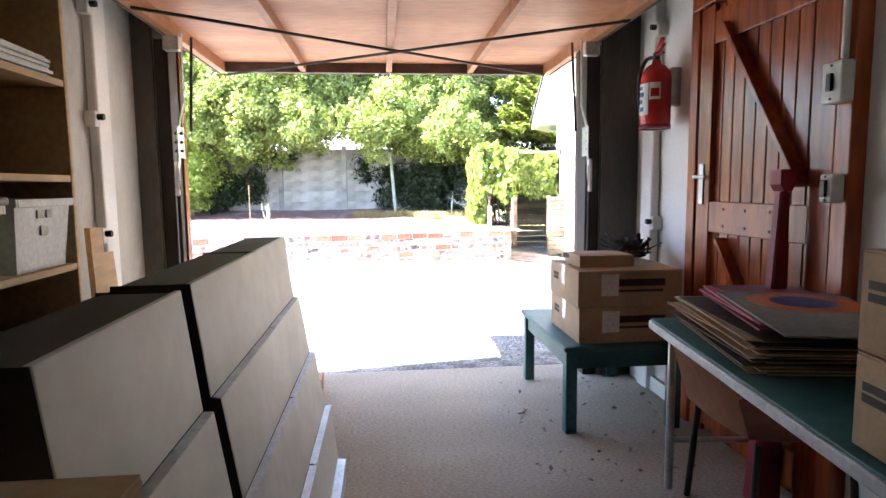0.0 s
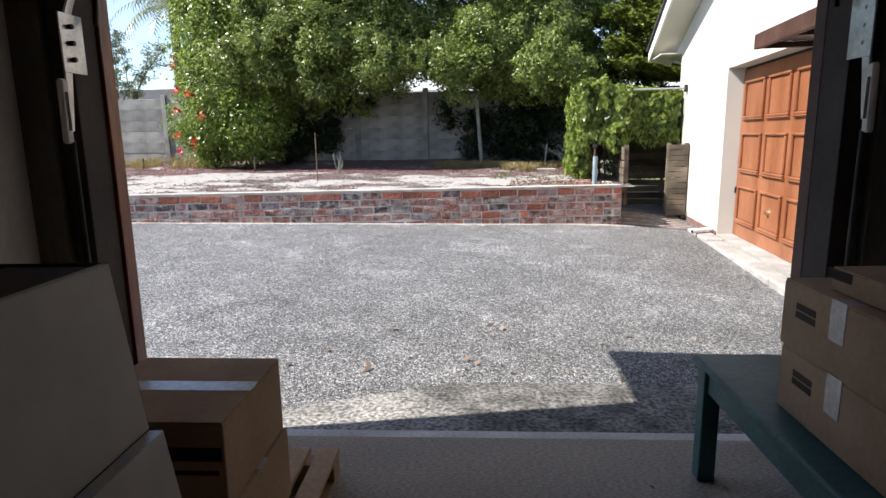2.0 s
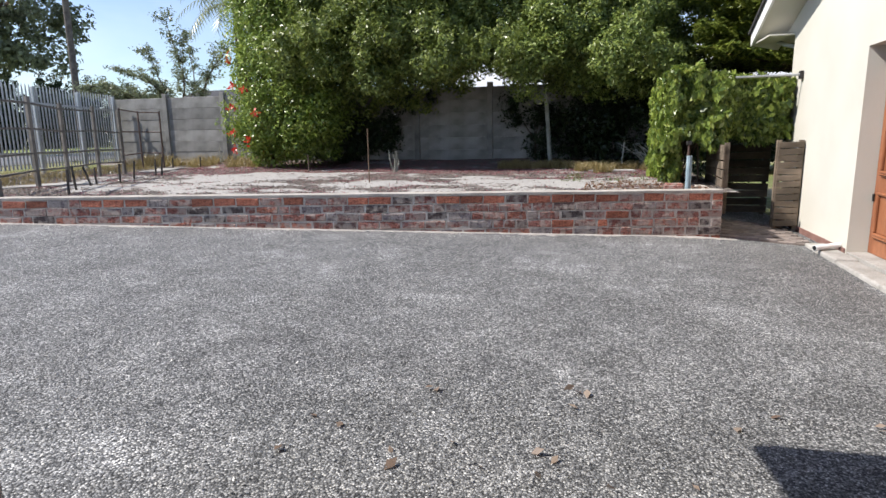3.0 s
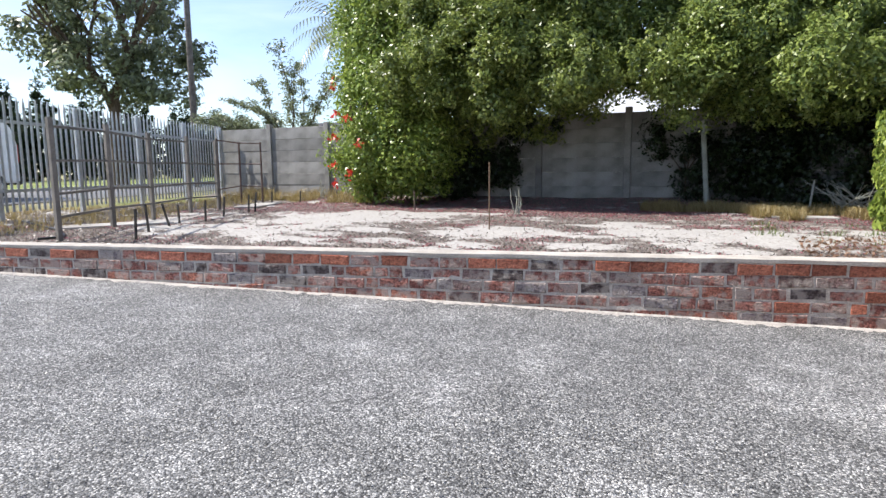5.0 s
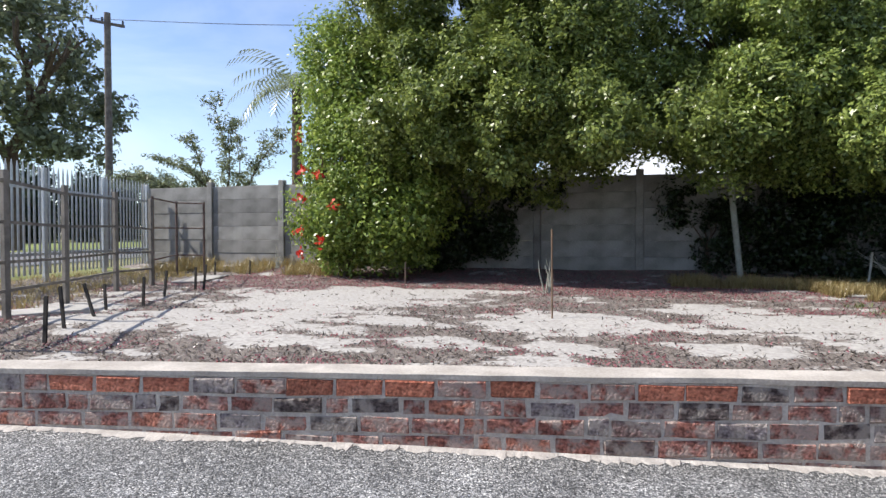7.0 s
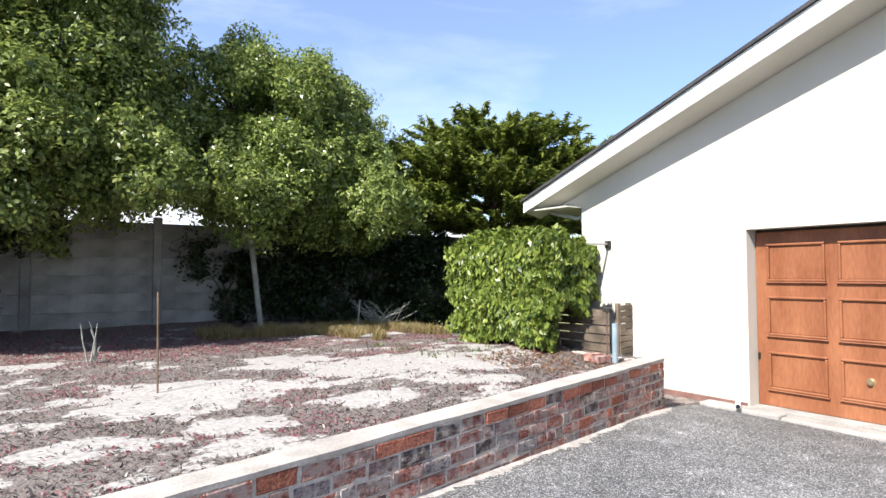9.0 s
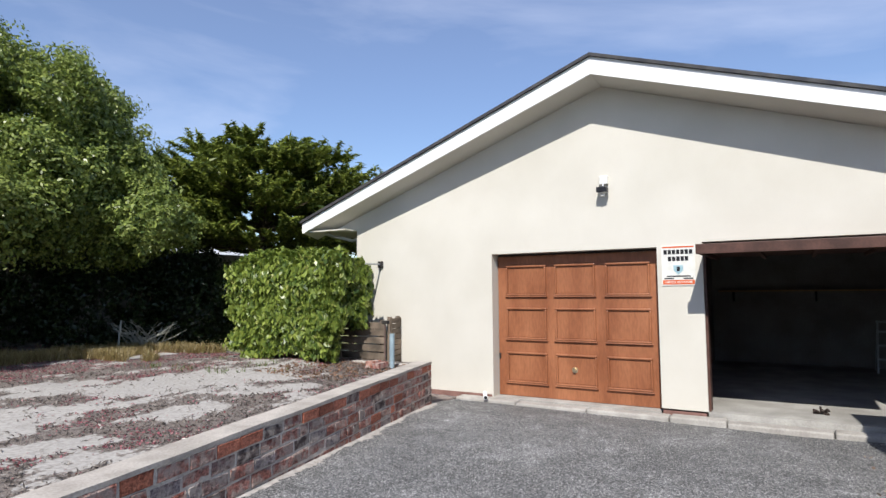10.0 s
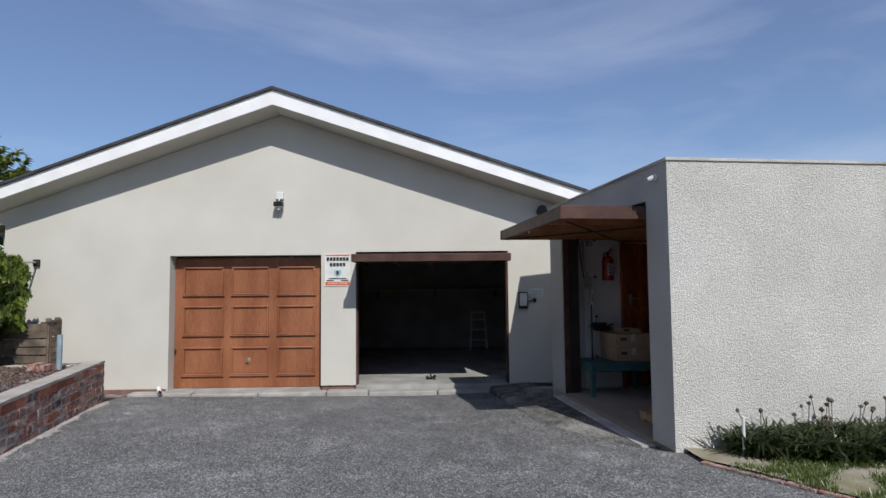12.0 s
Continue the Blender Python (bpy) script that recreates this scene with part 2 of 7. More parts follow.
def thing(name, label, category, m=None, group="", kind=""):
    ob = new(name)
    if m is not None:
        ob.matrix_world = m
    return tagged(ob, label, category, group, kind)


def box(x0, x1, y0, y1, z0, z1, bev=0.0, bm=None):
    bm = bm or bmesh.new()
    r = bmesh.ops.create_cube(bm, size=1)
    for v in r["verts"]:
        v.co = Vector((x0 + (v.co.x + 0.5) * (x1 - x0), y0 + (v.co.y + 0.5) * (y1 - y0), z0 + (v.co.z + 0.5) * (z1 - z0)))
    if bev:
        edges = list({e for v in r["verts"] for e in v.link_edges})
        bmesh.ops.bevel(bm, geom=edges, offset=bev, segments=2, profile=0.5, affect="EDGES")
    return bm


def rod(p0, p1, r, seg=10, bm=None, r2=None):
    """A straight round bar from p0 to p1, tapering to r2."""
    bm = bm or bmesh.new()
    p0, p1 = Vector(p0), Vector(p1)
    d = p1 - p0
    m = Matrix.Translation((p0 + p1) / 2) @ d.to_track_quat("Z", "Y").to_matrix().to_4x4()
    bmesh.ops.create_cone(bm, cap_ends=True, segments=seg, radius1=r, radius2=r if r2 is None else r2, depth=d.length, matrix=m)
    return bm


def beam(p0, p1, w, h, up=(0, 0, 1), bm=None, bev=0.0):
    """A square-section bar from p0 to p1; h is along up, w across."""
    bm = bm or bmesh.new()
    p0, p1 = Vector(p0), Vector(p1)
    d = (p1 - p0).normalized()
    side = d.cross(Vector(up)).normalized()
    upv = side.cross(d)
    vs = []
    for p in (p0, p1):
        for a, b in ((-1, -1), (1, -1), (1, 1), (-1, 1)):
            vs.append(bm.verts.new(p + side * (a * w / 2) + upv * (b * h / 2)))
    fs = [(3, 2, 1, 0), (4, 5, 6, 7), (0, 1, 5, 4), (1, 2, 6, 5), (2, 3, 7, 6), (3, 0, 4, 7)]
    for f in fs:
        bm.faces.new([vs[i] for i in f])
    if bev:
        bmesh.ops.bevel(bm, geom=list({e for v in vs for e in v.link_edges}), offset=bev, segments=1, affect="EDGES")
    bmesh.ops.recalc_face_normals(bm, faces=bm.faces)
    return bm


def prism(pts, axis, a, b, bm=None):
    """An outline extruded from a to b along x, y or z; pts are the other two coordinates in order."""
    bm = bm or bmesh.new()

    def at(p, v):
        return {"x": (v, p[0], p[1]), "y": (p[0], v, p[1]), "z": (p[0], p[1], v)}[axis]
    lo = [bm.verts.new(at(p, a)) for p in pts]
    hi = [bm.verts.new(at(p, b)) for p in pts]
    bm.faces.new(lo)
    bm.faces.new(hi)
    n = len(pts)
    for i in range(n):
        bm.faces.new((lo[i], lo[(i + 1) % n], hi[(i + 1) % n], hi[i]))
    bmesh.ops.recalc_face_normals(bm, faces=bm.faces)
    return bm


def structure(name, bm, material, label, category, m=None):
    return tagged(part(name, bm, material, m=m), label, category, kind="structure")


def from_arrays(name, verts, faces, material, parent=None, m=None):
    me = bpy.data.meshes.new(name)
    verts = np.asarray(verts, dtype=np.float32)
    faces = np.asarray(faces, dtype=np.int32)
    k = faces.shape[1]
    me.vertices.add(len(verts))
    me.vertices.foreach_set("co", verts.ravel())
    me.loops.add(faces.size)
    me.loops.foreach_set("vertex_index", faces.ravel())
    me.polygons.add(len(faces))
    me.polygons.foreach_set("loop_start", np.arange(0, faces.size, k, dtype=np.int32))
    me.polygons.foreach_set("loop_total", np.full(len(faces), k, dtype=np.int32))
    me.update(calc_edges=True)
    me.materials.append(material)
    ob = new(name, me)
    if m is not None:
        ob.matrix_world = m
    if parent:
        ob.parent = parent
    return ob


# ---------------------------------------------------------------- levels of the ground
GARAGE = Matrix.Translation((0, 4.0, 0)) @ Matrix.Rotation(radians(6.0), 4, "Z")   # the threshold's frame: x along it, y outwards
FLOOR_Z = 0.04
WALL_A, WALL_B = Vector((1.15, 10.58)), Vector((-9.6, 7.98))   # the brick wall's front face, end to end
WALL_DIR = (WALL_B - WALL_A).normalized()
WALL_BACK = Vector((WALL_DIR.y, -WALL_DIR.x))
if WALL_BACK.y < 0:
    WALL_BACK = -WALL_BACK


def asphalt_z(x, y):
    """The yard falls towards the gable."""
    return max(-0.22, min(0.30, -0.045 - 0.032 * (x - 1.0) + 0.01 * (y - 10) * (1 if x > -2 else 0.4) - 0.075 * max(0.0, min(1.0, (x - 0.9) / 1.1)) * max(0.0, min(1.0, (y - 4.5) / 1.5))))


def garden_z(x, y):
    t = max(0.0, min(1.0, (y - 16.3) / 1.7))
    return 0.475 + 0.16 * t * t + 0.012 * math.sin(x * 1.7 + y) + 0.012 * math.sin(y * 2.1 - x * 0.6)


def wall_y(x):
    """Where the brick wall's front face runs."""
    return WALL_A.y + (x - WALL_A.x) * WALL_DIR.y / WALL_DIR.x


# ---------------------------------------------------------------- ground
def sheet(name, xs, ys, zf, material, label, category, kind="structure"):
    nx, ny = len(xs), len(ys)
    verts = []
    for j, y in enumerate(ys):
        for x in xs:
            yy = y(x) if callable(y) else y
            verts.append((x, yy, zf(x, yy)))
    faces = [(j * nx + i, j * nx + i + 1, (j + 1) * nx + i + 1, (j + 1) * nx + i) for j in range(ny - 1) for i in range(nx - 1)]
    ob = from_arrays(name, verts, faces, material)
    for p in ob.data.polygons:
        p.use_smooth = True
    return tagged(ob, label, category, kind=kind)


def far_ground_z(x, y):
    k = max(0.0, min(1.0, (-11.0 - x) / 3.0))
    return -0.42 + k * 0.95


M_GRASS = mat("dry_grass_ground", (0.12, 0.15, 0.045), (0.24, 0.22, 0.10), 0.95, 1.5, 60, 0.8, 0.03, c3=(0.33, 0.28, 0.18))
sheet("ground", [-900, -300, -100, -60, -40, -25, -16, -14, -12.5, -11, -5, 5, 20, 60, 200, 900],
      [-900, -200, -60, -20, -5, 5, 15, 25, 40, 80, 250, 900], far_ground_z, M_GRASS, "dry grassy earth reaching the horizon", "ground")
N = 60
yard_xs = [-12.5 + 14.9 * i / N for i in range(N + 1)]
sheet("yard", yard_xs, [-9, -5, -2, 0, 2] + [(lambda x, k=k: 3 + (min(wall_y(min(x, 1.15)) + 0.12 + (3.2 if x > 1.2 else 0), 15) - 3) * k / 24) for k in range(25)],
      asphalt_z, M_ASPHALT, "worn grey chip-seal asphalt yard sloping to the gable", "yard")

# ---------------------------------------------------------------- the gabled building
GX, GT = 2.38, 0.24
APEX_Y, APEX_Z, SLOPE = 8.44, 4.745, 0.356


def roof_z(y):
    return APEX_Z - abs(y - APEX_Y) * (SLOPE if y > APEX_Y else 0.337)


def verge_skew(bm):
    """The verge stands further out at the apex than at the far eaves."""
    for v in bm.verts:
        if v.co.x < 2.0:
            v.co.x += 0.022 * max(0.0, v.co.y - APEX_Y)


def soffit_z(y):
    return roof_z(y) - 0.32


bm = bmesh.new()
x0, x1 = GX, GX + GT
O1, O2 = (7.75, 10.22), (4.66, 7.18)
prism([(10.22, -0.4), (12.9, -0.4), (12.9, soffit_z(12.9)), (10.22, soffit_z(10.22))], "x", x0, x1, bm)
prism([(7.75, 2.08), (10.22, 2.08), (10.22, soffit_z(10.22)), (APEX_Y, soffit_z(APEX_Y)), (7.75, soffit_z(7.75))], "x", x0, x1, bm)
prism([(7.18, -0.4), (7.75, -0.4), (7.75, soffit_z(7.75)), (7.18, soffit_z(7.18))], "x", x0, x1, bm)
prism([(4.66, 2.125), (7.18, 2.125), (7.18, soffit_z(7.18)), (4.66, soffit_z(4.66))], "x", x0, x1, bm)
prism([(3.2, -0.4), (4.66, -0.4), (4.66, soffit_z(4.66)), (3.2, soffit_z(3.2))], "x", x0, x1, bm)
bmesh.ops.remove_doubles(bm, verts=bm.verts, dist=0.0005)
structure("wall_gable", bm, M_PLASTER, "cream plastered gable wall with two garage openings", "wall")
structure("wall_gable_return", box(x0, x1, -9.0, 3.199, -0.4, 2.72), M_PLASTER, "cream plastered wall running on behind the flat-roofed garage", "wall")
bm = box(x1, 14, 12.66, 12.9, -0.4, soffit_z(12.9))
structure("wall_gable_side", bm, M_PLASTER, "cream plastered side wall under the eaves", "wall")
bm = bmesh.new()
for s in (1, -1):
    ye = APEX_Y + s * 5.45
    prism([(APEX_Y, APEX_Z), (ye, roof_z(ye)), (ye, roof_z(ye) - 0.045), (APEX_Y, APEX_Z - 0.045)], "x", 1.83, 14, bm)
verge_skew(bm)
structure("roof_gable", bm, M_ROOF, "dark low-pitched roof covering with a thin edge", "roof")
bm = bmesh.new()
for s in (1, -1):
    ye = APEX_Y + s * 5.42
    prism([(APEX_Y, APEX_Z - 0.049), (ye, roof_z(ye) - 0.049), (ye, roof_z(ye) - 0.235), (APEX_Y, APEX_Z - 0.29)], "x", 1.87, 1.90, bm)
verge_skew(bm)
structure("trim_bargeboard", bm, M_FASCIA, "white painted bargeboards meeting at the gable apex", "bargeboard")
bm = bmesh.new()
for s in (1, -1):
    ye = APEX_Y + s * 5.42
    q = [(1.902, APEX_Y, APEX_Z - 0.28), (1.902, ye, roof_z(ye) - 0.23), (GX + 0.02, ye, roof_z(ye) - 0.315), (GX + 0.02, APEX_Y, APEX_Z - 0.315)]
    lo = [bm.verts.new(v) for v in q]
    hi = [bm.verts.new((x, y, z + 0.02)) for x, y, z in q]
    bm.faces.new(lo)
    bm.faces.new(hi)
    for i in range(4):
        bm.faces.new((lo[i], lo[(i + 1) % 4], hi[(i + 1) % 4], hi[i]))
bmesh.ops.recalc_face_normals(bm, faces=bm.faces)
verge_skew(bm)
structure("trim_soffit", bm, M_PLASTER, "cream boarded soffit under the gable overhang", "soffit")

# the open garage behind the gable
# plaster toned down: the unlit room's dimness is put into its colour
M_ROOMSHADE = mat("shade_toned_plaster", (0.24, 0.225, 0.205), (0.32, 0.305, 0.28), 0.9, 2, 50, 0.2)
bm = box(GX, 8.4, 3.9, 7.75, -0.5, -0.055)
structure("floor_garage_open", bm, M_CONC, "smooth grey concrete floor of the open garage", "floor")
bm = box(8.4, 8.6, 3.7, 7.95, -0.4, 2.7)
structure("wall_open_back", bm, M_ROOMSHADE, "dim plastered back wall of the open garage", "wall")
structure("wall_open_left", box(x1, 8.4, 7.75, 7.95, -0.4, 2.7), M_ROOMSHADE, "dim plastered side wall of the open garage", "wall")
structure("wall_open_right", box(x1, 8.4, 3.7, 3.9, -0.4, 2.7), M_ROOMSHADE, "dim plastered side wall of the open garage", "wall")
structure("ceiling_open", box(x1, 8.4, 3.9, 7.75, 2.45, 2.6), M_ROOMSHADE, "dim ceiling of the open garage", "ceiling")

M_PALECONC = mat("pale_worn_concrete", (0.42, 0.40, 0.37), (0.55, 0.53, 0.49), 0.9, 4, 60, 0.3, 0.005, c3=(0.25, 0.24, 0.22))
# ---------------------------------------------------------------- the flat-roofed garage of the start (threshold frame)
UL, UR, OL, OR = -1.88, 1.22, -1.675, 0.89
BACK = -6.3
TOP = 2.68
CEIL = 2.52
structure("floor", box(UL - 0.2, 1.41, BACK - 0.2, 0.0, -0.5, FLOOR_Z), M_FLOOR, "worn brown-grey ribbed carpet floor with leaf litter", "floor", GARAGE)
structure("wall_left", box(UL - 0.22, UL, BACK - 0.2, -0.22, -0.4, TOP), M_ROUGHCAST, "off-white roughcast side wall, weathered outside", "wall", GARAGE)
structure("wall_lining", box(UL + 0.001, UL + 0.01, BACK + 0.002, -0.24, FLOOR_Z + 0.002, CEIL - 0.002), M_STAINSHADE, "off-white painted inner face of the side wall, stains and shade in its colour", "wall", GARAGE)
structure("wall_right", box(UR, UR + 0.2, BACK, -0.22, -0.4, TOP), M_INWALL, "off-white painted inner wall with a door", "wall", GARAGE)
structure("wall_back", box(UL, UR, BACK - 0.2, BACK, -0.4, TOP), M_INWALL, "off-white painted back wall", "wall", GARAGE)
bm = box(UL - 0.22, OL, -0.012, 0, -0.4, TOP)
box(UL - 0.22, -1.757, -0.22, -0.0125, -0.4, TOP, bm=bm)
box(OR, 1.42, -0.012, 0, -0.4, TOP, bm=bm)
box(0.972, 1.42, -0.22, -0.0125, -0.4, TOP, bm=bm)
box(OL, OR, -0.012, 0, 2.36, TOP, bm=bm)
box(-1.757, 0.972, -0.22, -0.0125, 2.36, TOP, bm=bm)
structure("wall_front", bm, M_ROUGHCAST, "roughcast front wall around the garage opening", "wall", GARAGE)
structure("ceiling", box(UL - 0.0, UR, BACK, -0.22, CEIL, CEIL + 0.1), M_INWALL, "dim painted garage ceiling", "ceiling", GARAGE)
structure("roof_flat", box(UL - 0.235, 1.435, BACK - 0.22, 0.015, TOP, TOP + 0.028, 0.004), M_PALECONC, "thin flat roof coping, weathered grey", "roof", GARAGE)
bm = box(OL - 0.05, OR + 0.05, 0.0, 0.14, -0.3, 0.0, 0.01)
structure("trim_threshold", bm, M_PALECONC, "pale worn concrete threshold of the garage", "threshold", GARAGE)
bm = prism([(0.14, -0.015), (0.14, -0.3), (0.80, -0.3), (0.80, -0.075), (0.76, -0.05)], "x", -2.3, 2.2)
structure("apron", bm, M_APRON, "stained concrete apron sloping to the asphalt", "apron", GARAGE)



# ---------------------------------------------------------------- things in the flat-roofed garage
M_STEEL = mat("bare_steel", (0.40, 0.40, 0.40), (0.55, 0.55, 0.54), 0.35, 12, 80, 0.1, 0.001, metal=0.9)
M_RED = mat("red_enamel", (0.36, 0.012, 0.014), (0.46, 0.02, 0.02), 0.25, 6, 80, 0.03, 0.001, spec=0.5)
M_DARKRED = mat("dark_red_paint", (0.16, 0.012, 0.02), (0.24, 0.02, 0.03), 0.45, 6, 60, 0.1, 0.002)
M_WHITEPLASTIC = mat("white_plastic", (0.62, 0.62, 0.58), (0.72, 0.72, 0.68), 0.4, 8, 60, 0.02, 0.001, speck=(0.97, 1.02))
M_GREYPLASTIC = mat("grey_plastic", (0.40, 0.41, 0.43), (0.50, 0.51, 0.53), 0.4, 5, 60, 0.03, 0.001)
M_GREENPLASTIC = mat("pale_green_plastic", (0.50, 0.58, 0.42), (0.62, 0.68, 0.50), 0.35, 5, 60, 0.03, 0.001)
M_BLACKPLASTIC = mat("black_plastic", (0.012, 0.012, 0.014), (0.03, 0.03, 0.032), 0.35, 8, 60, 0.05, 0.001)
M_PINE = mat("raw_pine", (0.45, 0.28, 0.14), (0.58, 0.38, 0.20), 0.65, 3, 40, 0.15, 0.002, stretch=(1, 0.2, 1))
M_SHELFBACK = mat("dark_board", (0.045, 0.028, 0.02), (0.075, 0.045, 0.03), 0.7, 5, 50, 0.1)
M_PAPER = mat("paper", (0.62, 0.61, 0.58), (0.74, 0.73, 0.70), 0.8, 9, 70, 0.05, 0.001)
M_INK = mat("dark_print", (0.03, 0.022, 0.016), (0.06, 0.04, 0.03), 0.7, 8, 60, 0.0)
M_TAPE = mat("packing_tape", (0.50, 0.47, 0.42), (0.62, 0.60, 0.56), 0.2, 10, 60, 0.1, 0.001, spec=0.6)
M_PALLET = mat("weathered_pallet_wood", (0.34, 0.22, 0.12), (0.46, 0.31, 0.18), 0.8, 4, 50, 0.25, 0.003)
M_FOLDER = mat("pink_card", (0.44, 0.12, 0.17), (0.52, 0.17, 0.22), 0.7, 5, 60, 0.03)
# near-black for dark boards and for shade painted into recesses
M_FRAMEDARK = mat("dark_board_and_shade", (0.022, 0.016, 0.013), (0.045, 0.032, 0.026), 0.65, 4, 50, 0.2, 0.003)
M_BLUE = mat("blue_print", (0.05, 0.07, 0.22), (0.09, 0.11, 0.30), 0.5, 6, 60, 0.0)
M_ORANGE = mat("orange_print", (0.55, 0.12, 0.03), (0.62, 0.17, 0.05), 0.5, 6, 60, 0.0)


# grey that carries the shade on the front wall's inner face
M_WALLSHADE = mat("grey_shade_board", (0.075, 0.07, 0.06), (0.15, 0.14, 0.122), 0.85, 3, 50, 0.3, 0.004, stretch=(1, 1, 0.3))


def tilt_door():
    """The timber tilt-up door, open overhead, reaching out over the apron."""
    t = thing("garage_door", "open tilt-up plywood garage door held overhead by steel arms", "garage door", GARAGE)
    u0, u1, v0, v1, zb, zt = -1.66, 0.93, -1.38, 0.86, 2.19, 2.30
    part("panel", box(u0 + 0.02, u1 - 0.02, v0 + 0.02, v1 - 0.02, zb + 0.075, zt, 0.002), M_PLY, t, "varnished plywood underside")
    for a, b in ((u0, u0 + 0.05), (u1 - 0.05, u1)):
        part("side_rail", box(a, b, v0, v1, zb, zt + 0.005, 0.004), M_RAFTER, t)
    for a, b in ((u0 - 0.012, u0 - 0.001), (u1 + 0.001, u1 + 0.012)):
        part("edge_strip", box(a, b, v0, v1 + 0.012, zb - 0.005, zt + 0.012, 0.002), M_DARKWOOD, t, "brown painted edge strip")
    part("outer_skin", box(u0, u1, v0, v1, zt + 0.006, zt + 0.014), M_DARKWOOD, t, "brown painted outer face")
    part("front_rail", box(u0 + 0.052, u1 - 0.052, v1 - 0.05, v1, zb, zt + 0.005, 0.004), M_DARKWOOD, t, "brown painted outer edge")
    part("back_rail", box(u0 + 0.052, u1 - 0.052, v0, v0 + 0.05, zb, zt + 0.005, 0.004), M_RAFTER, t)
    for x in (-1.02, -0.36, 0.28):
        part("batten", box(x - 0.022, x + 0.022, v0 + 0.052, v1 - 0.052, zb + 0.005, zb + 0.073, 0.003), M_RAFTER, t)
    z = zb - 0.006
    part("brace_rod", rod((u0 + 0.03, -0.85, z), (u1 - 0.05, 0.80, z), 0.009, 8), M_BLACKIRON, t)
    part("brace_rod", rod((u1 - 0.03, -0.85, z - 0.02), (u0 + 0.05, 0.80, z - 0.02), 0.009, 8), M_BLACKIRON, t)
    bm = rod((-0.36, 0.82, zb - 0.03), (-0.36, 0.82, zb + 0.01), 0.012, 8)
    part("latch", bm, M_STEEL, t)
    for s, u in ((1, -1.6), (-1, 0.845)):
        a = part("lift_arm", beam((u, -0.40, 1.30), (u + 0.01 * s, -0.37, 1.62), 0.008, 0.035, (0, 1, 0), bev=0.002), M_STEEL, t, "steel lift arm")
        part("upper_arm", beam((u, -0.37, 1.62), (u + 0.02 * s, -0.30, 1.80), 0.008, 0.03, (0, 1, 0)), M_STEEL, t)
        part("long_arm", beam((u + 0.02 * s, -0.30, 1.80), (u + 0.02 * s, -0.28, 2.20), 0.008, 0.028, (0, 1, 0)), M_STEEL, t)
        part("cable", rod((u + 0.05 * s, -0.28, 1.64), (u + 0.055 * s, -0.2, 2.2), 0.008, 6), M_BLACKIRON, t)
        bm = box(u + 0.012 * s - 0.003, u + 0.012 * s + 0.003, -0.41, -0.30, 1.48, 1.66, 0.001)
        part("bracket_plate", bm, M_STEEL, t, "punched steel plate")
        bm = beam((u, -0.415, 1.26), (u, -0.41, 1.46), 0.02, 0.035, (0, 1, 0), bev=0.006)
        part("slotted_lever", bm, M_WHITEPLASTIC, t, "white slotted lever")
        part("lever_slot", box(u - 0.0115, u + 0.0115, -0.418, -0.405, 1.30, 1.42), M_BLACKIRON, t)
        part("spring", rod((u, -0.40, 0.35), (u, -0.40, 1.27), 0.011, 12), M_BLACKIRON, t, "long black coil spring")
        part("roller_bracket", box(u - 0.04, u + 0.05, -0.42, -0.36, 2.08, 2.16, 0.006), M_STEEL, t)
        for z in (1.52, 1.57, 1.62):
            part("bolt", rod((u - 0.015, -0.37, z), (u + 0.03, -0.37, z), 0.008, 6), M_BLACKIRON, t)
    return t


def door_posts():
    for u, w in ((-1.662, 1), (0.877, -1)):
        a, b = sorted((u, u - 0.092 * w))
        structure("trim_door_post", box(a, b, -0.085, -0.014, FLOOR_Z - 0.03, 2.18, 0.004), M_REDWOOD if w > 0 else M_DARKWOOD, "dark red-brown timber door jamb", "jamb", GARAGE)
        # the dark of the recess behind the jamb is put into this lining's colour
        structure("trim_jamb_shade", box(a, b - 0.0 if w < 0 else b - 0.012, -0.235, -0.087, FLOOR_Z - 0.03, 2.18, 0.004), M_FRAMEDARK, "near-black lining behind the jamb, the recess's shade in its colour", "jamb", GARAGE)
    # added boards beside the jambs: shade on the front wall's inside, put in as grey
    structure("trim_shade_left", box(UL + 0.003, -1.76, -0.26, -0.223, FLOOR_Z, 2.4, 0.003), M_WALLSHADE, "grey board beside the jamb, standing for shade on the wall", "board", GARAGE)
    structure("trim_shade_right", box(0.975, UR - 0.003, -0.26, -0.223, FLOOR_Z, 2.4, 0.003), M_WALLSHADE, "grey board beside the jamb, standing for shade on the wall", "board", GARAGE)


def wall_posts():
    """Precast posts standing proud of the side walls, with their bolts."""
    for u, s, vs in ((UL, 1, (-0.75, -1.6, -3.2, -4.8)), (UR, -1, (-0.5, -2.32, -3.9))):
        for v in vs:
            a, b = sorted((u + 0.001 * s, u + 0.055 * s))
            ob = structure("trim_wall_post", box(a, b, v - 0.075, v + 0.075, FLOOR_Z, CEIL, 0.012), M_INWALL, "off-white painted concrete wall post", "post", GARAGE)
            for z in (0.5, 1.08, 1.66, 2.2):
                part("bolt", rod((u + 0.05 * s, v - 0.09, z), (u + 0.09 * s, v - 0.09, z), 0.016, 8), M_BLACKIRON, ob)
                part("bolt_pad", box(min(u, u + 0.06 * s), max(u, u + 0.06 * s), v - 0.12, v - 0.078, z - 0.05, z + 0.03, 0.006), M_INWALL, ob)
    structure("baseboard", box(UR - 0.03, UR - 0.002, -0.95, -0.27, FLOOR_Z, 0.13, 0.006), M_INWALL, "scuffed pale skirting at the wall's foot", "baseboard", GARAGE)


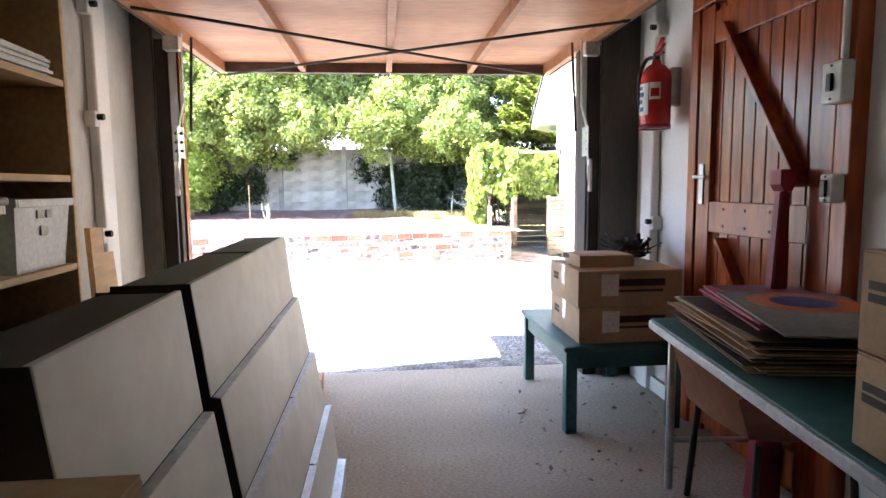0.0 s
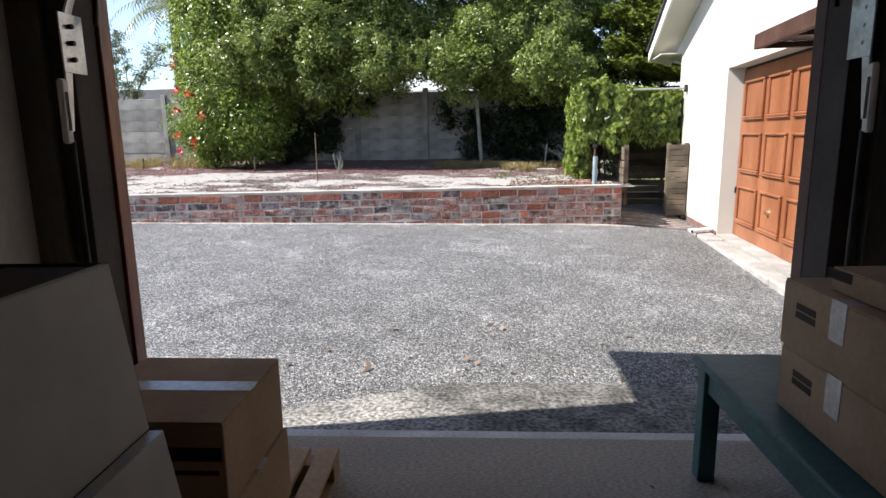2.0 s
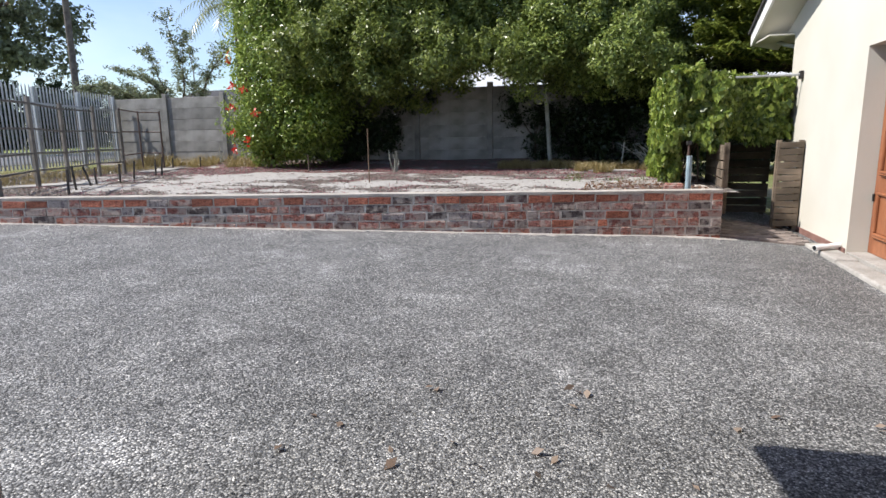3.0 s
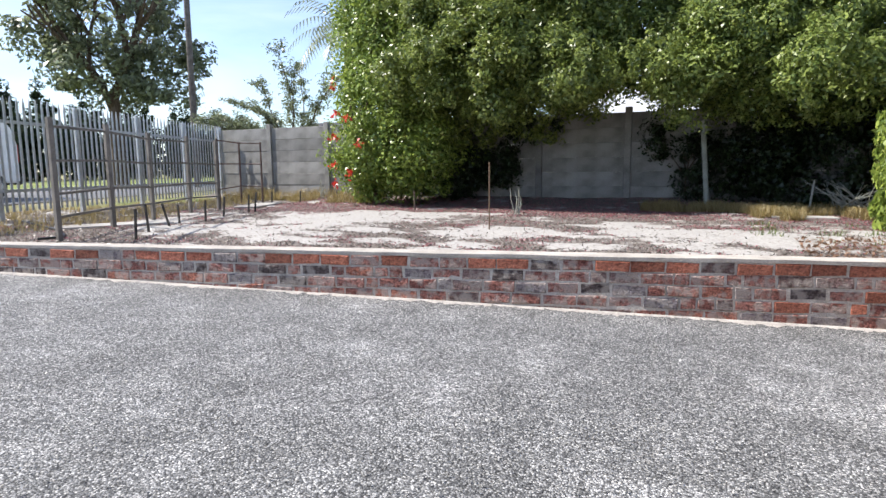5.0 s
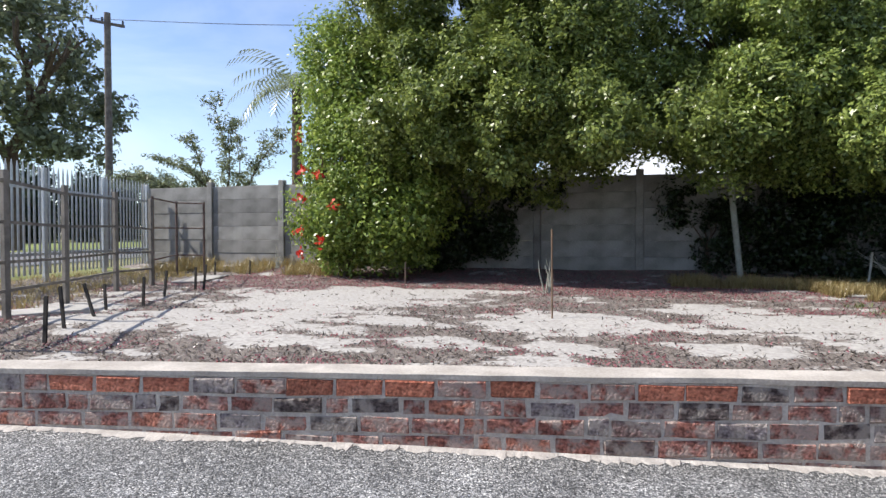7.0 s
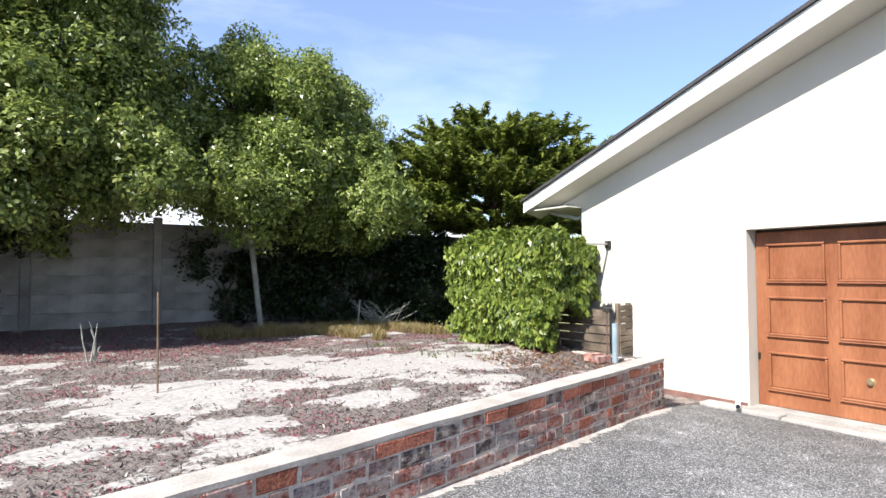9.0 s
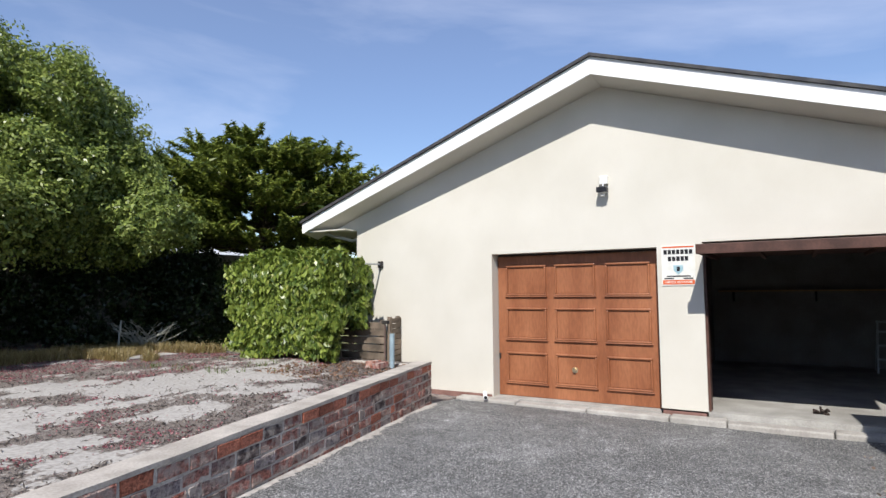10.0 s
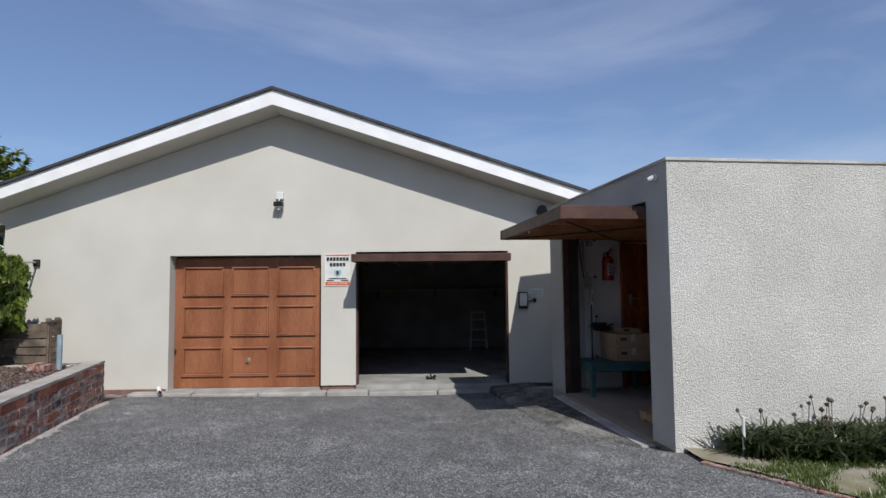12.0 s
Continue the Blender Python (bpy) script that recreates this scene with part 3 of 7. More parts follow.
def plank_door():
    t = thing("door_1", "red-brown varnished ledged plank door, closed, in a wooden frame", "door", GARAGE, kind="structure")
    f, v0, v1 = UR - 0.03, -2.09, -1.0
    for a, b, n in ((v1 - 0.075, v1, "frame_jamb"), (v0, v0 + 0.075, "frame_jamb")):
        part(n, box(f - 0.03, UR + 0.02, a, b, FLOOR_Z, 2.16, 0.005), M_REDWOOD, t)
    part("frame_head", box(f - 0.03, UR + 0.02, v0, v1, 2.162, 2.24, 0.005), M_REDWOOD, t)
    w = (v1 - 0.08 - (v0 + 0.08)) / 11
    for i in range(11):
        a = v0 + 0.08 + i * w
        part("plank", box(f + 0.005, f + 0.035, a + 0.003, a + w - 0.003, FLOOR_Z + 0.01, 2.15, 0.004), M_REDWOOD, t)
    for a, b in ((v1 - 0.2, v1 - 0.085), (v0 + 0.085, v0 + 0.2)):
        part("stile", box(f - 0.022, f + 0.004, a, b, FLOOR_Z + 0.01, 2.15, 0.004), M_REDWOOD, t)
    for z in (0.16, 1.14, 2.04):
        part("ledge", box(f - 0.02, f + 0.004, v0 + 0.202, v1 - 0.202, z - 0.075, z + 0.075, 0.004), M_REDWOOD, t)
    part("brace", beam((f - 0.009, v1 - 0.31, 2.035), (f - 0.009, v0 + 0.23, 1.29), 0.024, 0.085, (1, 0, 0), bev=0.003), M_REDWOOD, t)
    part("brace", beam((f - 0.009, v1 - 0.31, 1.04), (f - 0.009, v0 + 0.26, 0.40), 0.024, 0.085, (1, 0, 0), bev=0.003), M_REDWOOD, t)
    h = part("handle_plate", box(f - 0.03, f - 0.0222, v1 - 0.155, v1 - 0.115, 1.20, 1.40, 0.003), M_STEEL, t, "steel lever handle")
    part("lever", rod((f - 0.065, v1 - 0.135, 1.335), (f - 0.065, v1 - 0.24, 1.335), 0.009, 10), M_STEEL, h)
    part("spindle", rod((f - 0.03, v1 - 0.135, 1.335), (f - 0.07, v1 - 0.135, 1.335), 0.01, 10), M_STEEL, h)
    for v in (v1 - 0.33, v1 - 0.5, v1 - 0.67):
        for z in (1.10, 1.18):
            part("nail", rod((f - 0.024, v, z), (f - 0.018, v, z), 0.005, 6), M_BLACKIRON, t)


def extinguisher():
    t = thing("fire_extinguisher", "red fire extinguisher with printed labels on a wall bracket", "fire extinguisher", GARAGE @ Matrix.Translation((1.09, -0.76, 1.61)))
    prof = [(0.0, 0.0), (0.075, 0.0), (0.082, 0.012), (0.082, 0.27), (0.075, 0.305), (0.05, 0.335), (0.025, 0.35), (0.022, 0.37), (0.0, 0.37)]
    part("cylinder", lathe(prof, 28), M_RED, t)
    part("foot_ring", lathe([(0.078, -0.004), (0.0835, -0.004), (0.0835, 0.02), (0.078, 0.02)], 28), M_DARKRED, t)
    part("valve", rod((0, 0, 0.365), (0, 0, 0.41), 0.018, 12), M_BLACKPLASTIC, t)
    part("squeeze_grip", beam((-0.0, 0.03, 0.405), (0.0, -0.085, 0.44), 0.022, 0.012, (0, 0, 1), bev=0.003), M_RED, t)
    part("carry_grip", beam((0.0, 0.03, 0.395), (0.0, -0.08, 0.395), 0.022, 0.01, (0, 0, 1), bev=0.003), M_RED, t)
    part("top_lever", beam((0.0, -0.02, 0.42), (0.0, -0.07, 0.475), 0.024, 0.012, (0, 0, 1), bev=0.003), M_RED, t)
    part("hose", tube([(0, 0.02, 0.39), (-0.03, 0.07, 0.38), (-0.06, 0.085, 0.28), (-0.05, 0.088, 0.12)], 0.011), M_BLACKPLASTIC, t)
    part("bracket", box(0.075, 0.13, -0.03, 0.03, 0.12, 0.33, 0.003), M_STEEL, t)
    l = part("label", curved_label(0.0832, 158, 218, 0.07, 0.24), M_WHITEPLASTIC, t, "blue and white instruction label")
    for k, (z, h) in enumerate(((0.205, 0.02), (0.17, 0.024), (0.13, 0.024), (0.09, 0.024))):
        part("print_bar", curved_label(0.0837, 163, 190 + 8 * (k % 2), z, z + h), M_BLUE, l)
    l2 = part("label", curved_label(0.0832, 222, 262, 0.15, 0.24), M_WHITEPLASTIC, t, "small white and red label")
    part("print_bar", curved_label(0.0837, 226, 258, 0.165, 0.21), M_RED, l2)


def lathe(prof, seg=24):
    bm = bmesh.new()
    rings = []
    for r, z in prof:
        rings.append([bm.verts.new((r * math.cos(2 * math.pi * i / seg), r * math.sin(2 * math.pi * i / seg), z)) for i in range(seg)])
    for a, b in zip(rings, rings[1:]):
        for i in range(seg):
            bm.faces.new((a[i], a[(i + 1) % seg], b[(i + 1) % seg], b[i]))
    bmesh.ops.remove_doubles(bm, verts=bm.verts, dist=1e-5)
    bmesh.ops.recalc_face_normals(bm, faces=bm.faces)
    for f in bm.faces:
        f.smooth = True
    return bm


def curved_label(r, a0, a1, z0, z1, n=8):
    bm = bmesh.new()
    lo, hi = [], []
    for i in range(n + 1):
        a = radians(a0 + (a1 - a0) * i / n)
        lo.append(bm.verts.new((r * math.cos(a), r * math.sin(a), z0)))
        hi.append(bm.verts.new((r * math.cos(a), r * math.sin(a), z1)))
    for i in range(n):
        bm.faces.new((lo[i], lo[i + 1], hi[i + 1], hi[i]))
    return bm


def tube(pts, r, seg=8, sub=6):
    """A round tube through points, rounded."""
    pts = [Vector(p) for p in pts]
    fine = []
    n = len(pts)
    for i in range(n - 1):
        p0, p1, p2, p3 = pts[max(i - 1, 0)], pts[i], pts[i + 1], pts[min(i + 2, n - 1)]
        for k in range(sub):
            t = k / sub
            fine.append(0.5 * (2 * p1 + (p2 - p0) * t + (2 * p0 - 5 * p1 + 4 * p2 - p3) * t * t + (3 * p1 - p0 - 3 * p2 + p3) * t ** 3))
    fine.append(pts[-1])
    bm = bmesh.new()
    rings = []
    for i, p in enumerate(fine):
        d = (fine[min(i + 1, len(fine) - 1)] - fine[max(i - 1, 0)]).normalized()
        q = d.to_track_quat("Z", "Y")
        rings.append([bm.verts.new(p + q @ Vector((r * math.cos(2 * math.pi * k / seg), r * math.sin(2 * math.pi * k / seg), 0))) for k in range(seg)])
    for a, b in zip(rings, rings[1:]):
        for k in range(seg):
            bm.faces.new((a[k], a[(k + 1) % seg], b[(k + 1) % seg], b[k])).smooth = True
    bm.faces.new(rings[0][::-1])
    bm.faces.new(rings[-1])
    bmesh.ops.recalc_face_normals(bm, faces=bm.faces)
    return bm


def carton(name, label, m, w, d, h, tape=True, print_front=0, group=""):
    """A closed cardboard carton: body, two lid flaps with a seam, tape, print bars."""
    t = thing(name, label, "box", m, group)
    part("body", box(0, w, 0, d, 0, h - 0.006, 0.004), M_CARD, t)
    part("flap", box(0.002, w - 0.002, 0.002, d / 2 - 0.002, h - 0.006, h - 0.001, 0.001), M_CARD, t)
    part("flap", box(0.002, w - 0.002, d / 2 + 0.002, d - 0.002, h - 0.006, h - 0.001, 0.001), M_CARD, t)
    if tape:
        part("tape", box(-0.001, w + 0.001, d / 2 - 0.03, d / 2 + 0.03, h - 0.001, h + 0.0005), M_TAPE, t)
        part("tape", box(-0.0015, 0.0, d / 2 - 0.03, d / 2 + 0.03, h * 0.45, h + 0.0005), M_TAPE, t)
    if print_front:
        x = w * 0.34
        part("print_bar", box(x, x + 0.27, -0.0012, 0.001, h * 0.56, h * 0.56 + 0.036), M_INK, t)
        part("print_bar", box(x, x + 0.26, -0.0012, 0.001, h * 0.40, h * 0.40 + 0.012), M_INK, t)
        if print_front > 1:
            part("shipping_label", box(w * 0.22, w * 0.22 + 0.09, -0.002, 0.001, h * 0.3, h * 0.3 + 0.11), M_PAPER, t, "white paper shipping label")
    for k in range(2):
        part("print_bar", box(-0.0012, 0.001, d * 0.68, d * 0.68 + 0.09, h * (0.62 - 0.12 * k), h * (0.62 - 0.12 * k) + 0.018), M_INK, t)
    return t


def G(u, v, z, rz=0):
    return GARAGE @ pose(u, v, z, 0, 0, rz)


def bench():
    t = thing("bench", "low dark-teal painted wooden bench with square legs", "bench", GARAGE)
    u0, u1, v0, v1, z = 0.46, 1.1, -1.17, -0.22, 0.495
    part("top", box(u0, u1, v0, v1, z - 0.028, z, 0.008), M_TEAL, t)
    for a, b, c, d, n in ((u0 + 0.05, u1 - 0.05, v0 + 0.03, v0 + 0.05, "apron"), (u0 + 0.05, u1 - 0.05, v1 - 0.05, v1 - 0.03, "apron"), (u0 + 0.03, u0 + 0.05, v0 + 0.05, v1 - 0.05, "apron"), (u1 - 0.05, u1 - 0.03, v0 + 0.05, v1 - 0.05, "apron")):
        part(n, box(a, b, c, d, z - 0.12, z - 0.029, 0.003), M_TEAL, t)
    for a in (u0 + 0.015, u1 - 0.075):
        for b in (v0 + 0.015, v1 - 0.075):
            part("leg", box(a, a + 0.06, b, b + 0.06, FLOOR_Z, z - 0.029, 0.005), M_TEAL, t)


def dried_plant():
    t = thing("dried_plant", "tangled dark dried plant lying on the carton", "plant", G(1.0, -0.62, 0.875))
    rng = random.Random(5)
    bm = bmesh.new()
    for i in range(150):
        a, r = rng.uniform(0, 6.28), rng.uniform(0.02, 0.13)
        p = Vector((rng.uniform(-0.06, 0.1), rng.uniform(-0.08, 0.08), rng.uniform(0.008, 0.05)))
        e = p + Vector((math.cos(a) * r, math.sin(a) * r, rng.uniform(-0.0, 0.1)))
        e.z = max(e.z, 0.012)
        beam(p, e, rng.uniform(0.012, 0.036), 0.006, (0.2, 0.3, 1), bm)
    part("tangle", bm, M_FRAMEDARK, t)


def display_rack(v0, v1, du):
    """A grey stepped display rack with four sloping tiers, its back to the shelves."""
    t = thing("display_rack", "grey metal stepped display rack with four sloping tiers", "display rack", GARAGE, "display racks")
    tiers = [(-0.641, 0.126, -0.664, 0.367), (-0.69, 0.369, -0.726, 0.604), (-0.747, 0.606, -0.784, 0.843), (-0.805, 0.845, -0.836, 1.098)]
    for i, (ub, zb, ut, zt) in enumerate(tiers):
        bm = prism([(ub + du, zb), (ut + du, zt), (ut + du - 0.012, zt), (ub + du - 0.012, zb)], "y", v0 + 0.0025, v1 - 0.0025)
        bmesh.ops.bevel(bm, geom=list(bm.edges), offset=0.0012, segments=1, affect="EDGES")
        tp = part("tier", bm, M_PANELGREY, t)
        if i < 3:
            nxt = tiers[i + 1][0]
            part("lip", box(nxt + du + 0.001, ut + du + 0.001, v0 + 0.006, v1 - 0.006, zt + 0.0005, zt + 0.0018), M_GALV, tp, "bare metal folded lip")
    edge = [(-0.64 + du, FLOOR_Z)] + [q for ub, zb, ut, zt in tiers for q in ((ub + du - 0.014, zb), (ut + du - 0.014, zt))] + [(-1.0 + du, 1.097), (-1.12 + du, FLOOR_Z)]
    outer = [(x + 0.012 if x > -0.95 else x, z) for x, z in edge]
    part("side_panel", prism(outer, "y", v0, v0 + 0.002), M_FRAMEDARK, t)
    part("side_panel", prism(outer, "y", v1 - 0.002, v1), M_FRAMEDARK, t)
    part("back_panel", prism([(-1.12 + du, FLOOR_Z), (-1.0 + du, 1.09), (-0.985 + du, 1.09), (-1.10 + du, FLOOR_Z)], "y", v0 + 0.006, v1 - 0.006), M_FRAMEDARK, t)
    part("base_ledge", box(-0.69 + du, -0.606 + du, v0 + 0.006, v1 - 0.006, FLOOR_Z, 0.124, 0.002), M_GALV, t)
    part("top_cap", box(-0.984 + du, -0.851 + du, v0 + 0.006, v1 - 0.006, 1.08, 1.094, 0.002), M_FRAMEDARK, t)


def shelf_unit():
    t = thing("shelving_unit", "open pine shelving unit with a dark back, half full", "shelf", GARAGE)
    u0, u1, v0, v1 = UL + 0.06, -1.46, -4.2, -1.845
    part("back_board", box(u0, u0 + 0.012, v0, v1, FLOOR_Z, 2.3), M_SHELFBACK, t)
    for v in (v1 - 0.02, v0, (v0 + v1) / 2):
        part("side", box(u0 + 0.013, u1, v, v + 0.02, FLOOR_Z, 2.3, 0.002), M_PINE, t)
    for z in (0.12, 0.47, 0.80, 1.055, 1.35, 1.66, 2.0):
        part("shelf", box(u0 + 0.014, u1 - 0.002, v0 + 0.021, (v0 + v1) / 2 - 0.001, z - 0.022, z, 0.002), M_PINE, t)
        part("shelf", box(u0 + 0.014, u1 - 0.002, (v0 + v1) / 2 + 0.021, v1 - 0.021, z - 0.022, z, 0.002), M_PINE, t)


def tub(name, label, m, w, d, h, material, lid=None):
    t = thing(name, label, "storage tub", m)
    bm = bmesh.new()
    o = [(-w / 2, -d / 2), (w / 2, -d / 2), (w / 2, d / 2), (-w / 2, d / 2)]
    lo = [bm.verts.new((x * 0.88, y * 0.88, 0)) for x, y in o]
    hi = [bm.verts.new((x, y, h)) for x, y in o]
    ih = [bm.verts.new((x * 0.95, y * 0.95, h)) for x, y in o]
    il = [bm.verts.new((x * 0.84, y * 0.84, 0.01)) for x, y in o]
    bm.faces.new(lo[::-1])
    bm.faces.new(il)
    for A, B in ((lo, hi), (hi, ih), (ih, il)):
        for i in range(4):
            bm.faces.new((A[i], A[(i + 1) % 4], B[(i + 1) % 4], B[i]))
    bmesh.ops.recalc_face_normals(bm, faces=bm.faces)
    part("tub", bm, material, t)
    rim = bmesh.new()
    for a, b, c, e in ((-w / 2 - 0.012, w / 2 + 0.012, -d / 2 - 0.012, -d / 2 - 0.001), (-w / 2 - 0.012, w / 2 + 0.012, d / 2 + 0.001, d / 2 + 0.012), (-w / 2 - 0.012, -w / 2 - 0.001, -d / 2, d / 2), (w / 2 + 0.001, w / 2 + 0.012, -d / 2, d / 2)):
        box(a, b, c, e, h - 0.02, h + 0.004, 0.002, rim)
    part("rim", rim, material, t)
    for s in (-1, 1):
        part("handle_slot", box(w / 2 - 0.004, w / 2 + 0.0005, s * 0.025 - 0.014, s * 0.025 + 0.014, h - 0.055, h - 0.03), M_BLACKPLASTIC, t)
    part("print_label", box(w / 2 * 0.94 - 0.004, w / 2 * 0.955 + 0.004, -0.02, 0.02, h * 0.5, h * 0.64), M_PAPER, t)
    if lid:
        part("lid", box(-w / 2 - 0.02, w / 2 + 0.02, -d / 2 - 0.02, d / 2 + 0.02, h + 0.004, h + 0.028, 0.008), lid, t)
    return t


def paper_stack(name, label, m, w, d, n, material, seed, step=0.004, jitter=0.02):
    t = thing(name, label, "papers", m)
    rng = random.Random(seed)
    for i in range(n):
        a = rng.uniform(-jitter, jitter)
        b = rng.uniform(-jitter, jitter)
        mm = Matrix.Translation((a, b, i * step)) @ Matrix.Rotation(rng.uniform(-0.06, 0.06), 4, "Z")
        bm = box(-w / 2, w / 2, -d / 2, d / 2, 0, step * 0.8)
        bmesh.ops.transform(bm, matrix=mm, verts=bm.verts)
        part("sheet", bm, material[i % len(material)], t)
    return t


def work_table():
    t = thing("table", "teal-topped folding table with a pale edge and tubular steel legs", "table", G(0.69, -1.62, 0, -7))
    u0, u1, v0, v1, z = -0.0, 0.5, -1.75, 0.0, 0.74
    bm = box(u0, u1, v0, v1, z - 0.008, z, 0.003)
    part("table_top", bm, M_TEAL, t)
    bm = box(u0 - 0.006, u1, v0, v1 + 0.006, z - 0.045, z - 0.0085, 0.006)
    part("edge_band", bm, M_GREYPLASTIC, t, "pale grey edge band")
    for u in (u0 + 0.06, u1 - 0.06):
        for v in (v0 + 0.1, v1 - 0.1):
            part("leg", rod((u, v, FLOOR_Z), (u, v, z - 0.046), 0.017, 12), M_STEEL, t)
    part("stretcher", rod((u0 + 0.06, v1 - 0.1, 0.25), (u1 - 0.06, v1 - 0.1, 0.25), 0.012, 10), M_STEEL, t)


def chair():
    t = thing("chair", "stacking chair with a bent plywood shell tucked under the table", "chair", G(0.98, -2.0, 0, 0))
    bm = bmesh.new()
    rows = []
    for i in range(13):
        a = i / 12
        if a < 0.5:
            p = (0.42 * (a / 0.5) - 0.21, 0.0, 0.44 - 0.02 * math.sin(a * 6.28))
        else:
            b = (a - 0.5) / 0.5
            p = (0.21 + 0.07 * b, 0.0, 0.44 + 0.22 * b)
        rows.append([bm.verts.new((-p[0], y, p[2] + 0.015 * abs(y / 0.2) ** 2)) for y in (-0.2, -0.1, 0, 0.1, 0.2)])
    for A, B in zip(rows, rows[1:]):
        for k in range(4):
            bm.faces.new((A[k], A[k + 1], B[k + 1], B[k]))
    bmesh.ops.solidify(bm, geom=list(bm.faces), thickness=0.012)
    part("shell", bm, M_PLY, t)
    for x in (-0.17, 0.17):
        for y in (-0.19, 0.19):
            part("leg", rod((x * 1.15, y * 1.1, FLOOR_Z), (x, y, 0.43), 0.012, 10), M_BLACKIRON, t)


tilt_door()
door_posts()
wall_posts()
plank_door()
extinguisher()
bench()
carton("carton", "brown printed carton on the bench, lower of two", G(0.55, -1.12, 0.497), 0.55, 0.5, 0.185, True, 2, "cartons on the bench")
carton("carton", "brown printed carton stacked on another on the bench", G(0.545, -1.115, 0.684), 0.55, 0.5, 0.185, True, 2, "cartons on the bench")
carton("flat_carton", "flat shallow brown carton lying on the stack", G(0.59, -1.0, 0.871, 2), 0.30, 0.24, 0.062, False)
dried_plant()
display_rack(-2.025, -1.465, 0.0)
display_rack(-2.68, -2.026, 0.002)
display_rack(-3.27, -2.755, 0.008)
shelf_unit()
tub("grey_tub", "grey plastic storage tub on a pine shelf", G(-1.615, -2.03, 1.056), 0.30, 0.30, 0.215, M_GREYPLASTIC)
tub("green_tub", "pale green plastic tub with a black lid", G(-1.615, -2.42, 1.056), 0.30, 0.34, 0.20, M_GREENPLASTIC, M_BLACKPLASTIC)
tub("black_tray", "black plastic tray resting on the green tub", G(-1.60, -2.38, 1.288, 12), 0.28, 0.3, 0.06, M_BLACKPLASTIC)
paper_stack("wrapped_papers", "shrink-wrapped white paper packs on the upper shelf", G(-1.64, -2.1, 1.662), 0.3, 0.42, 6, [M_PAPER, M_WHITEPLASTIC], 3, 0.012, 0.01)
paper_stack("magazines", "loose pile of white magazines on the lower shelf", G(-1.62, -2.15, 0.802), 0.3, 0.42, 7, [M_PAPER, M_WHITEPLASTIC], 4, 0.006, 0.03)
part("plank_offcut", beam((-1.44, -1.70, FLOOR_Z + 0.002), (-1.50, -1.66, 1.16), 0.02, 0.09, (0, 1, 0)), M_PINE, m=GARAGE)
tagged(bpy.data.objects["plank_offcut"], "pale pine offcut leaning against the shelf end", "plank")
part("plank_offcut", beam((-1.40, -1.62, FLOOR_Z + 0.002), (-1.50, -1.58, 1.06), 0.02, 0.10, (0, 1, 0)), M_PINE, m=GARAGE)
tagged(bpy.data.objects["plank_offcut.001"], "shorter pine offcut leaning beside the shelf", "plank")


def pallet():
    t = thing("pallet", "small weathered wooden pallet on the carpet", "pallet", G(-1.32, -1.30, FLOOR_Z))
    w, d = 0.50, 1.02
    for y in (0.0, d / 2 - 0.04, d - 0.08):
        part("bearer", box(0, w, y, y + 0.08, 0.018, 0.082, 0.003), M_PALLET, t)
    for i in range(5):
        x = i * (w - 0.075) / 4
        part("deck_board", box(x, x + 0.075, -0.01, d + 0.01, 0.083, 0.103, 0.003), M_PALLET, t)
    for x in (0, w - 0.08):
        part("base_board", box(x, x + 0.08, 0, d, 0, 0.017, 0.003), M_PALLET, t)


pallet()
carton("carton", "brown taped carton on the pallet, lower of two", G(-1.33, -0.98, 0.144), 0.42, 0.42, 0.23, True, 1, "cartons on the pallet")
carton("carton", "brown taped carton stacked on another on the pallet", G(-1.34, -0.985, 0.376), 0.42, 0.42, 0.23, True, 1, "cartons on the pallet")
carton("carton", "tall brown carton standing beside the display racks", G(-1.10, -3.74, FLOOR_Z, 0), 0.42, 0.395, 0.96, False)
work_table()
chair()
paper_stack("flattened_cartons", "pile of flattened brown cartons on the table", G(0.93, -2.07, 0.742, -9), 0.44, 0.7, 21, [M_CARD, M_PALLET, M_SHELFBACK], 9, 0.005, 0.032)
paper_stack("pink_folders", "pink and red card folders lying on the pile", G(0.97, -2.05, 0.849, -14), 0.34, 0.62, 6, [M_FOLDER, M_DARKRED], 12, 0.008, 0.03)


def poster():
    t = thing("poster_board", "grey board painted with an orange flower, lying on folders", "poster", G(0.90, -2.3, 0.90, -16))
    part("board", box(-0.2, 0.2, -0.33, 0.33, 0, 0.006), M_PRECAST, t)
    bm = bmesh.new()
    for k in range(14):
        a = k * 2 * math.pi / 14
        bmesh.ops.create_circle(bm, cap_ends=True, segments=10, radius=0.05, matrix=Matrix.Translation((0.02 + 0.125 * math.cos(a), 0.14 + 0.125 * math.sin(a), 0.0068 + 0.0002 * (k % 2))))
    part("petals", bm, M_ORANGE, t)
    bm = bmesh.new()
    bmesh.ops.create_circle(bm, cap_ends=True, segments=20, radius=0.10, matrix=Matrix.Translation((0.02, 0.14, 0.0078)))
    part("flower_heart", bm, M_BLUE, t)


poster()
for i, (z, h) in enumerate(((0.742, 0.205), (0.949, 0.215))):
    carton("carton", "taped brown carton stacked on the table end" if i else "brown carton standing on the table end", G(0.53, -3.2, z, -7), 0.40, 0.36, h, True, 1, "cartons on the table")


